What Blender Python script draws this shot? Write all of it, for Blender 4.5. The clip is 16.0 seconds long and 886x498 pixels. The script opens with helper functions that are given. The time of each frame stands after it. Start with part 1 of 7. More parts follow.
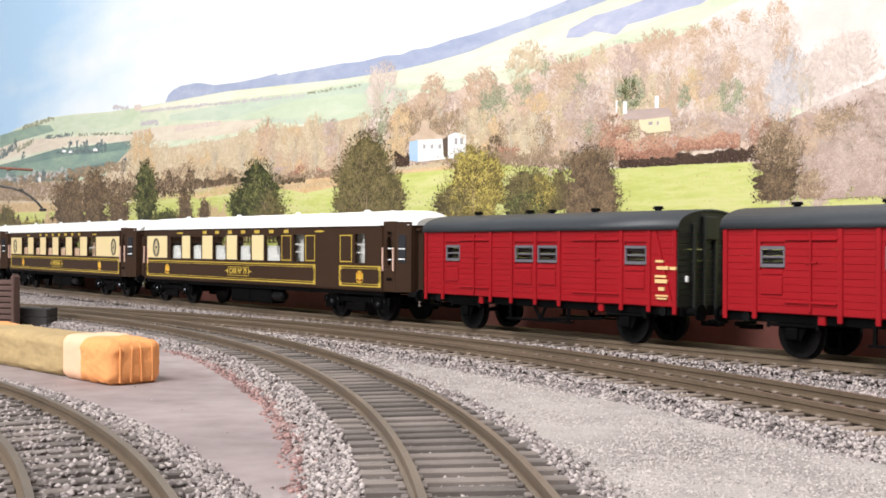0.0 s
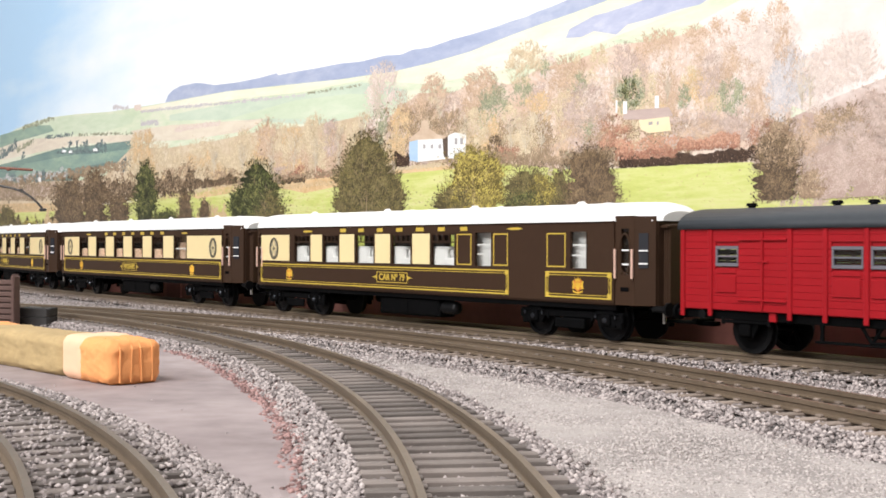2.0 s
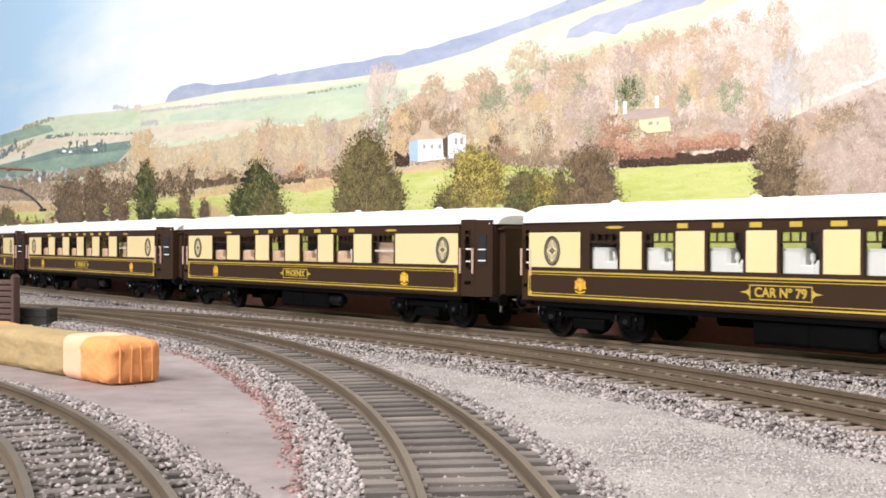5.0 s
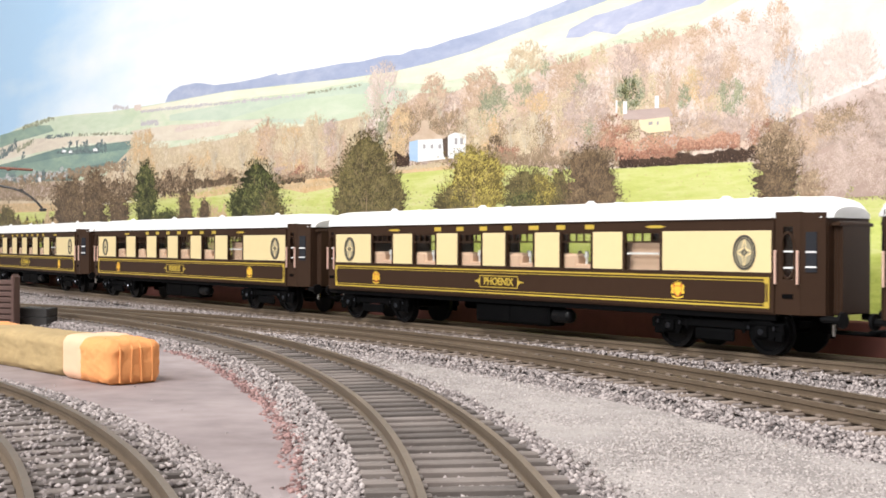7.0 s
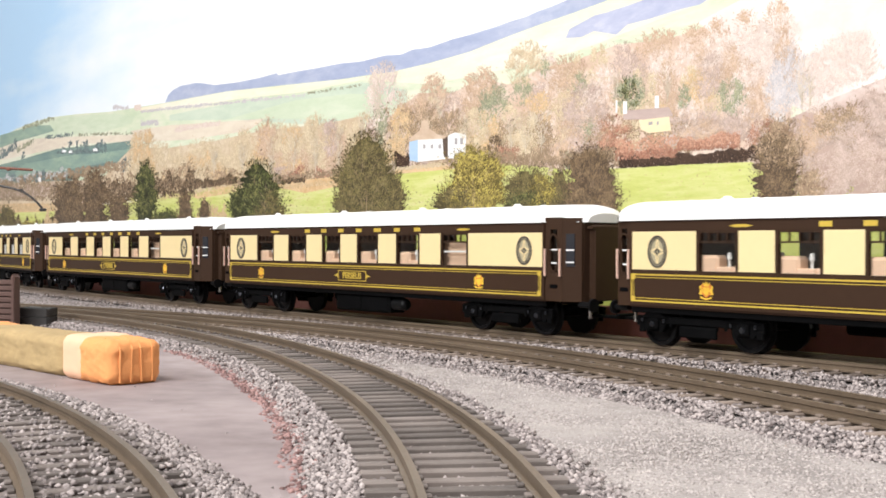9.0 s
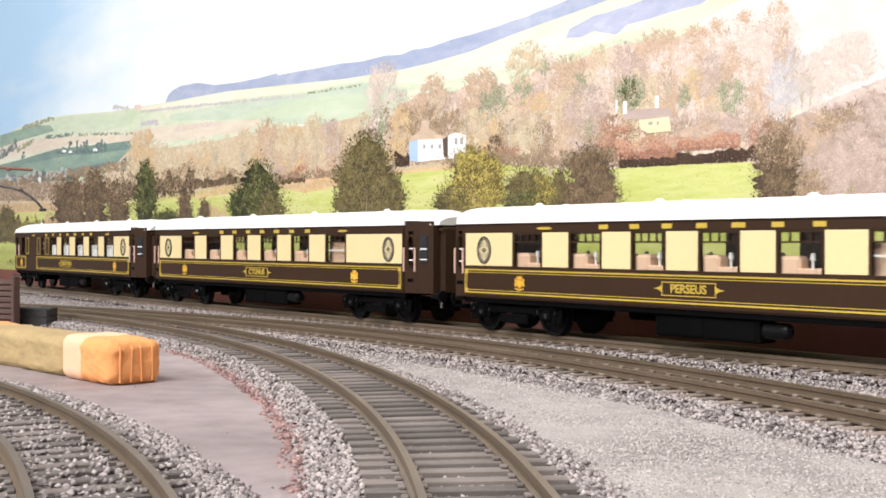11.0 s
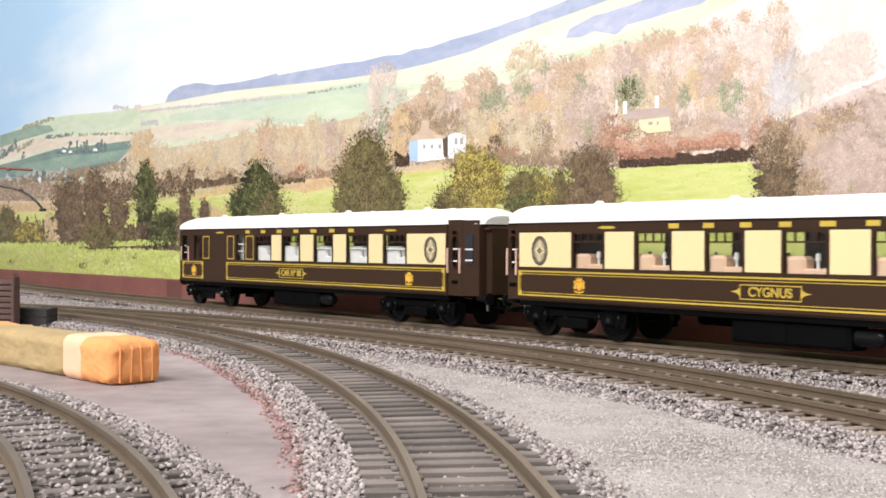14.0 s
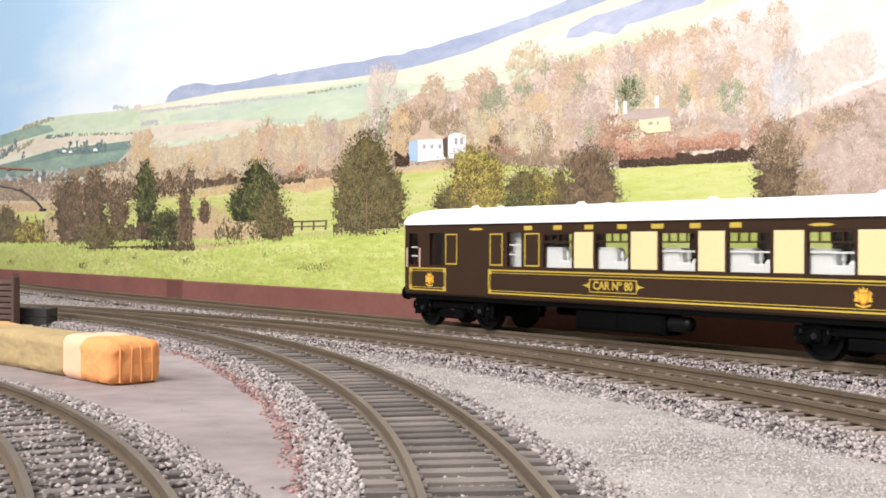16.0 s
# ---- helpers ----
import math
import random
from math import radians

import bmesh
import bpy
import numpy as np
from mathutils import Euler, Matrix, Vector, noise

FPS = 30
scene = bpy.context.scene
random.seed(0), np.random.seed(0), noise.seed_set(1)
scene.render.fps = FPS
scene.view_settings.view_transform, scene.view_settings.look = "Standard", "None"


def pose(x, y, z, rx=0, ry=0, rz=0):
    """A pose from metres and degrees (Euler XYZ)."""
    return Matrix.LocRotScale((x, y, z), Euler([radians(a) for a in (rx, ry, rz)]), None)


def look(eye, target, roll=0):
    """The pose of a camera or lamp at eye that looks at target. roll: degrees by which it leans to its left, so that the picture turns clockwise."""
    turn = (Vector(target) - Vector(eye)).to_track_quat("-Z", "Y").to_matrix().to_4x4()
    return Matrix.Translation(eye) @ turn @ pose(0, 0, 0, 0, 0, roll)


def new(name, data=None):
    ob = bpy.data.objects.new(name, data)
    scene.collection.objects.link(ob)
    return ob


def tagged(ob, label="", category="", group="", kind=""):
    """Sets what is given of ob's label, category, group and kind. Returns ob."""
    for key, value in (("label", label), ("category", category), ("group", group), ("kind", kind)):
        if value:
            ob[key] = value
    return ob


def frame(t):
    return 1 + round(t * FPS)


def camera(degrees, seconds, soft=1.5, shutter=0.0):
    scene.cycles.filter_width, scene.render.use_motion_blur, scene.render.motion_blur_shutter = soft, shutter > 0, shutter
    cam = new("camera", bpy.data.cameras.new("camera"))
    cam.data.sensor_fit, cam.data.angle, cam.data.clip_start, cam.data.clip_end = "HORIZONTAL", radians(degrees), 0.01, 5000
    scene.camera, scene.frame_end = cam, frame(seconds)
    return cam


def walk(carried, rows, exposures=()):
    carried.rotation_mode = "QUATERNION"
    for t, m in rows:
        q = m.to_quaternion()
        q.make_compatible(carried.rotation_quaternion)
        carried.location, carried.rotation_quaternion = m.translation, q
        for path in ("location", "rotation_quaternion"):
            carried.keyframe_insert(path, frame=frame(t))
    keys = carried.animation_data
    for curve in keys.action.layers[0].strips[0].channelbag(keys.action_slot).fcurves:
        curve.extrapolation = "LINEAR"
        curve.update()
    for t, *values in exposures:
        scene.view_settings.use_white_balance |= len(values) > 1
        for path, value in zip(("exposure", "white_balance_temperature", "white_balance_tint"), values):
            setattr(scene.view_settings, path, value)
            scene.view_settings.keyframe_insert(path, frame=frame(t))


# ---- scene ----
MM = 0.001
EYE = (0.0, 0.0, 0.03105)
cam = camera(41.97, 16.0, soft=1.7, shutter=0.25)
STAND = look(EYE, (0.0, 1.0, 0.03105 - 0.0033), 0.2)
walk(cam, [(0.0, STAND), (16.0, STAND)], exposures=[(0.0, 0.0), (16.0, 0.0)])

# ---- light: a closed room, daylight through its window and a ceiling panel ----
world = bpy.data.worlds.new("room_air")
scene.world = world
world.use_nodes = True
world.node_tree.nodes["Background"].inputs[0].default_value = (0.75, 0.85, 1.0, 1)
world.node_tree.nodes["Background"].inputs[1].default_value = 0.3


def area_lamp(name, eye, target, w, h, watts, color):
    data = bpy.data.lights.new(name, "AREA")
    data.shape, data.size, data.size_y, data.energy, data.color = "RECTANGLE", w, h, watts, color
    ob = new(name, data)
    ob.matrix_world = look(eye, target)
    return ob


area_lamp("window_daylight", (-1.84, -0.80, 1.24), (0.0, 0.40, 0.0), 0.85, 0.56, 42.0, (0.96, 0.985, 1.0))
area_lamp("ceiling_panel_glow", (-0.60, -0.80, 1.635), (-0.60, -0.8001, 0.0), 0.9, 0.7, 62.0, (1.0, 0.975, 0.97))

# ---- materials ----


def mat(name, color, rough=0.6, metal=0.0, spread=0.12, grain=400.0, bump=0.15, tint=None, spec=0.5, rand=0.0, coarse=40.0, bdist=0.0004):
    """A painted, moulded or printed surface with grain at two scales; rand varies it from piece to piece."""
    m = bpy.data.materials.new(name)
    m.use_nodes = True
    nt = m.node_tree
    bs = nt.nodes["Principled BSDF"]
    bs.inputs["Roughness"].default_value, bs.inputs["Metallic"].default_value = rough, metal
    bs.inputs["Specular IOR Level"].default_value = spec
    co = nt.nodes.new("ShaderNodeTexCoord")
    fine, big = nt.nodes.new("ShaderNodeTexNoise"), nt.nodes.new("ShaderNodeTexNoise")
    fine.inputs["Scale"].default_value, big.inputs["Scale"].default_value = grain, coarse
    fine.inputs["Detail"].default_value, big.inputs["Detail"].default_value = 4, 3
    nt.links.new(co.outputs["Object"], fine.inputs["Vector"])
    nt.links.new(co.outputs["Object"], big.inputs["Vector"])
    add = nt.nodes.new("ShaderNodeMath")
    add.operation = "MULTIPLY_ADD"
    nt.links.new(big.outputs["Fac"], add.inputs[0])
    add.inputs[1].default_value = 0.6
    half = nt.nodes.new("ShaderNodeMath")
    half.operation = "MULTIPLY"
    half.inputs[1].default_value = 0.4
    nt.links.new(fine.outputs["Fac"], half.inputs[0])
    nt.links.new(half.outputs[0], add.inputs[2])
    last = add.outputs[0]
    if rand:
        geo = nt.nodes.new("ShaderNodeNewGeometry")
        info = nt.nodes.new("ShaderNodeObjectInfo")
        both = nt.nodes.new("ShaderNodeMath")
        both.operation = "ADD"
        nt.links.new(geo.outputs["Random Per Island"], both.inputs[0])
        nt.links.new(info.outputs["Random"], both.inputs[1])
        fr = nt.nodes.new("ShaderNodeMath")
        fr.operation = "FRACT"
        nt.links.new(both.outputs[0], fr.inputs[0])
        mix = nt.nodes.new("ShaderNodeMix")
        mix.inputs[0].default_value = rand
        nt.links.new(last, mix.inputs[2])
        nt.links.new(fr.outputs[0], mix.inputs[3])
        last = mix.outputs[0]
    ramp = nt.nodes.new("ShaderNodeValToRGB")
    lo = [max(0.0, c * (1 - spread)) for c in color]
    hi = [min(1.0, c * (1 + spread)) for c in (tint or color)]
    ramp.color_ramp.elements[0].position, ramp.color_ramp.elements[1].position = (0.05, 0.95) if rand > 0.5 else (0.3, 0.7)
    ramp.color_ramp.elements[0].color, ramp.color_ramp.elements[1].color = (*lo, 1), (*hi, 1)
    nt.links.new(last, ramp.inputs[0])
    nt.links.new(ramp.outputs[0], bs.inputs["Base Color"])
    if bump:
        b = nt.nodes.new("ShaderNodeBump")
        b.inputs["Strength"].default_value, b.inputs["Distance"].default_value = bump, bdist
        nt.links.new(fine.outputs["Fac"], b.inputs["Height"])
        nt.links.new(b.outputs[0], bs.inputs["Normal"])
    return m


def glass(name):
    m = bpy.data.materials.new(name)
    m.use_nodes = True
    nt = m.node_tree
    out = nt.nodes["Material Output"]
    clear, gloss, mix = (nt.nodes.new(k) for k in ("ShaderNodeBsdfTransparent", "ShaderNodeBsdfGlossy", "ShaderNodeMixShader"))
    gloss.inputs["Roughness"].default_value = 0.03
    mix.inputs[0].default_value = 0.06
    clear.inputs["Color"].default_value = (0.94, 0.94, 0.92, 1)
    nt.links.new(clear.outputs[0], mix.inputs[1])
    nt.links.new(gloss.outputs[0], mix.inputs[2])
    nt.links.new(mix.outputs[0], out.inputs[0])
    return m


UMBER = mat("umber_paint", (0.043, 0.0235, 0.0145), 0.45, spread=0.08, bump=0.04, spec=0.12)
CREAM = mat("cream_paint", (0.78, 0.63, 0.34), 0.4, spread=0.03, bump=0.03)
WHITE_ROOF = mat("white_roof_paint", (0.84, 0.84, 0.83), 0.55, spread=0.03, bump=0.06)
GOLD = mat("gold_lining", (0.55, 0.39, 0.055), 0.45, spread=0.12, grain=1500)
CREST = mat("crest_gold_red", (0.75, 0.42, 0.04), 0.45, spread=0.35, grain=900, tint=(0.8, 0.5, 0.05))
CREST_RED = mat("crest_red", (0.55, 0.13, 0.03), 0.5, spread=0.2, grain=900)
BLACK = mat("black_underframe_plastic", (0.0035, 0.0035, 0.0038), 0.6, spread=0.3, bump=0.1, spec=0.03)
IRON = mat("dark_wheel_metal", (0.006, 0.006, 0.0065), 0.35, spread=0.2, spec=0.12)
GLINT_METAL = mat("glint_gunmetal", (0.10, 0.11, 0.13), 0.3, metal=1.0, spread=0.2)
STEEL = mat("bright_steel", (0.55, 0.54, 0.52), 0.25, metal=1.0, spread=0.05)
RED = mat("crimson_van_paint", (0.29, 0.008, 0.013), 0.42, spread=0.1, bump=0.06, spec=0.2)
SLATE = mat("slate_grey_roof", (0.032, 0.038, 0.045), 0.5, spread=0.12, bump=0.08)
VAN_END = mat("black_green_van_end", (0.012, 0.014, 0.012), 0.5, spread=0.15)
BAR_CREAM = mat("cream_marking", (0.75, 0.5, 0.22), 0.5, spread=0.1)
DARK_GLASS = mat("dark_corner_glass", (0.02, 0.022, 0.028), 0.12, spread=0.1, bump=0.0)
FRAME_GREY = mat("grey_window_frame", (0.13, 0.12, 0.14), 0.4, spread=0.1)
PANE = glass("window_glass")
SEAT = mat("beige_pink_seat", (0.76, 0.52, 0.37), 0.6, spread=0.08)
LINEN = mat("white_interior_plastic", (0.8, 0.8, 0.8), 0.5, spread=0.04)
INNER = mat("brown_interior_wall", (0.10, 0.045, 0.03), 0.6)
OVAL_GREY = mat("grey_oval_glass", (0.40, 0.35, 0.23), 0.4, spread=0.1)
GREYLINE = mat("grey_oval_frame", (0.07, 0.062, 0.05), 0.5, spread=0.1)
PINKRAIL = mat("copper_handrail", (0.75, 0.5, 0.4), 0.45, spread=0.05)
RAIL = mat("weathered_rail", (0.16, 0.12, 0.084), 0.42, metal=0.3, spread=0.2, grain=900)
SLEEPER = mat("weathered_sleeper_plastic", (0.165, 0.14, 0.126), 0.8, spread=0.35, grain=700, rand=0.4, bump=0.2)
SLEEPER_BROWN = mat("brown_weathered_sleeper", (0.20, 0.158, 0.13), 0.8, spread=0.3, grain=700, rand=0.4, bump=0.2)
STONE = mat("ballast_granite", (0.16, 0.134, 0.13), 0.85, spread=0.35, rand=0.75, tint=(0.40, 0.35, 0.335), grain=900)
STONE_PALE = mat("pale_ballast_granite", (0.30, 0.268, 0.252), 0.85, spread=0.16, rand=0.8, tint=(0.45, 0.405, 0.385), grain=900)
STONE_RED = mat("red_ballast_grit", (0.16, 0.085, 0.08), 0.9, spread=0.4, rand=0.8, tint=(0.31, 0.19, 0.175), grain=900)
BED = mat("ballast_bed", (0.21, 0.185, 0.178), 0.9, spread=0.4, tint=(0.40, 0.36, 0.35), grain=1400, bump=0.7, coarse=120)
GAP_SHADE = mat("dark_sleeper_gap_shade", (0.035, 0.03, 0.03), 0.9, spread=0.4, grain=900, bump=0.4)
PALE_BED = mat("pale_ballast_bed", (0.27, 0.24, 0.225), 0.9, spread=0.25, tint=(0.38, 0.345, 0.325), grain=1600, bump=0.6, coarse=90)
BOARD = mat("pinkish_grey_painted_board", (0.235, 0.188, 0.186), 0.75, spread=0.14, tint=(0.34, 0.285, 0.28), grain=160, coarse=16, bump=0.1)
REDSTRIP = mat("brick_red_painted_strip", (0.19, 0.07, 0.057), 0.7, spread=0.18, grain=300, coarse=30)
ORANGE = mat("orange_wrapped_bale", (0.80, 0.34, 0.12), 0.85, spread=0.10, grain=420, bump=0.7, coarse=70)
PEACH = mat("peach_bale_end", (0.84, 0.52, 0.34), 0.8, spread=0.06, grain=300, bump=0.1)
KHAKI = mat("khaki_wrapped_bale", (0.42, 0.305, 0.15), 0.9, spread=0.14, grain=420, bump=0.7, coarse=70)
BUFFER_BROWN = mat("brown_moulded_buffer_stop", (0.10, 0.055, 0.045), 0.65, spread=0.15)
TIMBER = mat("black_stained_timber", (0.03, 0.028, 0.027), 0.5, spread=0.3)
WALLPAINT = mat("stone_room_paint", (0.42, 0.40, 0.38), 0.9, spread=0.03, grain=60, coarse=2)
FLOORWOOD = mat("room_floor_wood", (0.25, 0.16, 0.09), 0.5, grain=30, coarse=3)
RUST = mat("rusty_lamp_arm", (0.16, 0.055, 0.03), 0.6)
# ---- mesh building, in millimetres ----


class Geo:
    def __init__(self):
        self.v, self.f = [], []

    def add(self, verts, faces):
        n = len(self.v)
        self.v += [tuple(p) for p in verts]
        self.f += [tuple(i + n for i in fc) for fc in faces]
        return self

    def box(self, x0, x1, y0, y1, z0, z1, b=0.0):
        if b <= 0:
            vs = [(x, y, z) for x in (x0, x1) for y in (y0, y1) for z in (z0, z1)]
            return self.add(vs, [(0, 1, 3, 2), (4, 6, 7, 5), (0, 4, 5, 1), (2, 3, 7, 6), (0, 2, 6, 4), (1, 5, 7, 3)])
        b = min(b, abs(x1 - x0) * 0.45, abs(y1 - y0) * 0.45, abs(z1 - z0) * 0.45)
        c, h = ((x0 + x1) / 2, (y0 + y1) / 2, (z0 + z1) / 2), (abs(x1 - x0) / 2, abs(y1 - y0) / 2, abs(z1 - z0) / 2)
        vs, ix = [], {}
        for s in [(i, j, k) for i in (-1, 1) for j in (-1, 1) for k in (-1, 1)]:
            for ax in range(3):
                ix[s, ax] = len(vs)
                vs.append(tuple(c[d] + s[d] * (h[d] - (0 if d == ax else b)) for d in range(3)))
        fs = []
        for ax in range(3):
            o, w = [d for d in range(3) if d != ax]
            for s in (-1, 1):
                q = []
                for i, j in ((-1, -1), (1, -1), (1, 1), (-1, 1)):
                    k = [0, 0, 0]
                    k[ax], k[o], k[w] = s, i, j
                    q.append(ix[tuple(k), ax])
                fs.append(q if (s > 0) == (ax != 1) else q[::-1])
            for i in (-1, 1):
                for j in (-1, 1):
                    a, e = [0, 0, 0], [0, 0, 0]
                    a[ax], e[ax], a[o], e[o], a[w], e[w] = -1, 1, i, i, j, j
                    q = [ix[tuple(a), o], ix[tuple(e), o], ix[tuple(e), w], ix[tuple(a), w]]
                    fs.append(q)
        for s in [(i, j, k) for i in (-1, 1) for j in (-1, 1) for k in (-1, 1)]:
            fs.append([ix[s, 0], ix[s, 1], ix[s, 2]])
        return self.add(vs, fs)

    def tube(self, a, b, r, n=10, r2=None, dome=0.0):
        a, b = Vector(a), Vector(b)
        ax = (b - a).normalized()
        u = ax.orthogonal().normalized()
        w = ax.cross(u)
        r2 = r if r2 is None else r2
        rings = [(a, r), (b, r2)]
        if dome:
            rings += [(b + ax * dome * 0.6, r2 * 0.8), (b + ax * dome * 0.95, r2 * 0.4)]
        vs = [p + (u * math.cos(t) + w * math.sin(t)) * q for p, q in rings for t in [2 * math.pi * i / n for i in range(n)]]
        fs = [(k * n + i, k * n + (i + 1) % n, (k + 1) * n + (i + 1) % n, (k + 1) * n + i) for k in range(len(rings) - 1) for i in range(n)]
        fs += [tuple(range(n))[::-1], tuple(range((len(rings) - 1) * n, len(rings) * n))]
        return self.add(vs, fs)

    def wheel(self, x, y, z, r, w, n=20):
        """A wheel on the y axis: tread, flange on the inner side and a dished centre."""
        s = 1 if y > 0 else -1
        prof = [(r * 0.2, y + s * w * 0.5), (r * 0.78, y + s * w * 0.2), (r * 0.84, y + s * w * 0.55), (r, y + s * w * 0.5), (r, y - s * w * 0.25), (r * 1.09, y - s * w * 0.3), (r * 1.09, y - s * w * 0.5), (r * 0.2, y - s * w * 0.5)]
        return self.lathe_y(x, z, prof, n)

    def lathe_y(self, x, z, prof, n):
        m = len(prof)
        vs = [(x + q * math.cos(t), y, z + q * math.sin(t)) for t in [2 * math.pi * i / n for i in range(n)] for q, y in prof]
        fs = [(i * m + k, i * m + k + 1, ((i + 1) % n) * m + k + 1, ((i + 1) % n) * m + k) for i in range(n) for k in range(m - 1)]
        fs += [tuple(i * m for i in range(n)), tuple(i * m + m - 1 for i in range(n))[::-1]]
        return self.add(vs, fs)

    def ring(self, x, z, a, c, w, y0, y1, n=28):
        """An upright oval frame in the x-z plane."""
        vs = []
        for i in range(n):
            t = 2 * math.pi * i / n
            for k, y in ((0, y0), (0, y1), (1, y1), (1, y0)):
                vs.append((x + (a - w * k) * math.cos(t), y, z + (c - w * k) * math.sin(t)))
        fs = [(4 * i + k, 4 * i + (k + 1) % 4, 4 * ((i + 1) % n) + (k + 1) % 4, 4 * ((i + 1) % n) + k) for i in range(n) for k in range(4)]
        return self.add(vs, fs)

    def prism(self, poly, y0, y1):
        """An outline in x-z drawn through from y0 to y1."""
        n = len(poly)
        vs = [(x, y0, z) for x, z in poly] + [(x, y1, z) for x, z in poly]
        return self.add(vs, [tuple(range(n)), tuple(range(2 * n - 1, n - 1, -1))] + [(i, i + n, (i + 1) % n + n, (i + 1) % n) for i in range(n)])

    def mesh(self, name, material, smooth=False, fix=True):
        me = bpy.data.meshes.new(name)
        me.from_pydata([(x * MM, y * MM, z * MM) for x, y, z in self.v], [], self.f)
        if fix:
            bm = bmesh.new()
            bm.from_mesh(me)
            bmesh.ops.recalc_face_normals(bm, faces=bm.faces)
            bm.to_mesh(me)
            bm.free()
        me.materials.append(material)
        if smooth:
            me.shade_smooth()
        return me


def part(name, geo, material, parent, label="", at=None, smooth=False):
    """One mesh object under a thing or under one of its parts; geo may be a Geo or a ready mesh."""
    me = geo.mesh(name, material, smooth) if isinstance(geo, Geo) else geo
    ob = new(name, me)
    ob.parent = parent
    if at is not None:
        ob.matrix_basis = at
    if label:
        ob["label"] = label
    return ob


def empty(name, label, category, group="", kind="", at=None):
    ob = new(name)
    ob.empty_display_size = 0.01
    if at is not None:
        ob.matrix_basis = at
    return tagged(ob, label, category, group, kind)


def solid(name, geo, material, label, category, kind="", group="", at=None, smooth=False):
    ob = new(name, geo.mesh(name, material, smooth) if isinstance(geo, Geo) else geo)
    if at is not None:
        ob.matrix_basis = at
    return tagged(ob, label, category, group, kind)


# ---- the plan of the tracks, in millimetres; rail tops at height zero ----
TURN = -0.95
ALONG, ACROSS = (math.cos(TURN), math.sin(TURN)), (-math.sin(TURN), math.cos(TURN))
NEAR_LINE = (156.8, -42.13, -6.674)
TRAIN_LINE = (278.4, -2.365, -1.881, -0.1457)
MID_ARC = (-622.8, 91.6, 630.7)
YARD_ARC = (-466.2, -24.2, 455.7)


def poly(c, a):
    return sum(k * (a / 100.0) ** i for i, k in enumerate(c))


def line_points(c, a0, a1, step=4.0):
    n = int((a1 - a0) / step)
    return [(a * ALONG[0] + poly(c, a) * ACROSS[0], a * ALONG[1] + poly(c, a) * ACROSS[1]) for a in [a0 + (a1 - a0) * i / n for i in range(n + 1)]]


def arc_points(arc, t0, t1, step=4.0):
    n = max(2, int(abs(radians(t1 - t0)) * arc[2] / step))
    return [(arc[0] + arc[2] * math.cos(radians(t)), arc[1] + arc[2] * math.sin(radians(t))) for t in [t0 + (t1 - t0) * i / n for i in range(n + 1)]]


class Path:
    """A polyline measured by its length."""

    def __init__(self, pts, zero=None):
        self.p = np.array(pts, float)
        d = np.hypot(*np.diff(self.p, axis=0).T)
        self.s = np.concatenate([[0], np.cumsum(d)])
        self.s -= 0 if zero is None else np.interp(zero, self.p[:, 0], self.s)

    def at(self, s):
        return np.array([np.interp(s, self.s, self.p[:, 0]), np.interp(s, self.s, self.p[:, 1])])

    def heading(self, s):
        d = self.at(s + 2) - self.at(s - 2)
        return math.atan2(d[1], d[0])


TRAIN = Path(line_points(TRAIN_LINE, -1500.0, 640.0), zero=None)
i0 = float(np.interp(0.0, [a for a in np.linspace(-1500.0, 640.0, len(TRAIN.p))], TRAIN.s))
TRAIN.s -= i0
NEAR = Path(line_points(NEAR_LINE, -720.0, 160.0))
MID = Path(arc_points(MID_ARC, 62.0, -8.0))
YARD = Path(arc_points(YARD_ARC, 62.0, -4.0))
# ---- the room round the layout ----
solid("floor", Geo().box(-1900, 1800, -1900, 1900, -950, -900), FLOORWOOD, "plain brown wooden room floor", "floor", "structure")
solid("ceiling", Geo().box(-1900, 1800, -1900, 1900, 1650, 1700), WALLPAINT, "plain stone-coloured room ceiling", "ceiling", "structure")
solid("wall_north", Geo().box(-1900, 1800, 1850, 1900, -900, 1650), WALLPAINT, "plain stone-coloured painted room wall", "wall", "structure")
solid("wall_south", Geo().box(-1900, 1800, -1900, -1850, -900, 1650), WALLPAINT, "plain stone-coloured painted room wall", "wall", "structure")
solid("wall_east", Geo().box(1750, 1800, -1850, 1850, -900, 1650), WALLPAINT, "plain stone-coloured painted room wall", "wall", "structure")
WIN = (-1260.0, -340.0, 930.0, 1560.0)
wall_west = Geo().box(-1900, -1850, -1850, 1850, -900, WIN[2]).box(-1900, -1850, -1850, 1850, WIN[3], 1650)
wall_west.box(-1900, -1850, -1850, WIN[0], WIN[2], WIN[3]).box(-1900, -1850, WIN[1], 1850, WIN[2], WIN[3])
solid("wall_west", wall_west, WALLPAINT, "stone-coloured room wall with a window opening", "wall", "structure")
window = empty("window_1", "wide white room window letting daylight in", "window", "", "structure")
frame_bars = Geo().box(-1890, -1856, WIN[0], WIN[1], WIN[2], WIN[2] + 40, 4).box(-1890, -1856, WIN[0], WIN[1], WIN[3] - 40, WIN[3], 4)
frame_bars.box(-1890, -1856, WIN[0], WIN[0] + 40, WIN[2] + 41, WIN[3] - 41, 4).box(-1890, -1856, WIN[1] - 40, WIN[1], WIN[2] + 41, WIN[3] - 41, 4)
part("window_frame", frame_bars, LINEN, window)

# ---- ground ----
GROUND_Z = -5.0
g = Geo().box(-1500, 1300, -900, 1500, -40, GROUND_Z)
solid("ground", g, BED, "grey ballasted model railway baseboard", "ground", "structure")


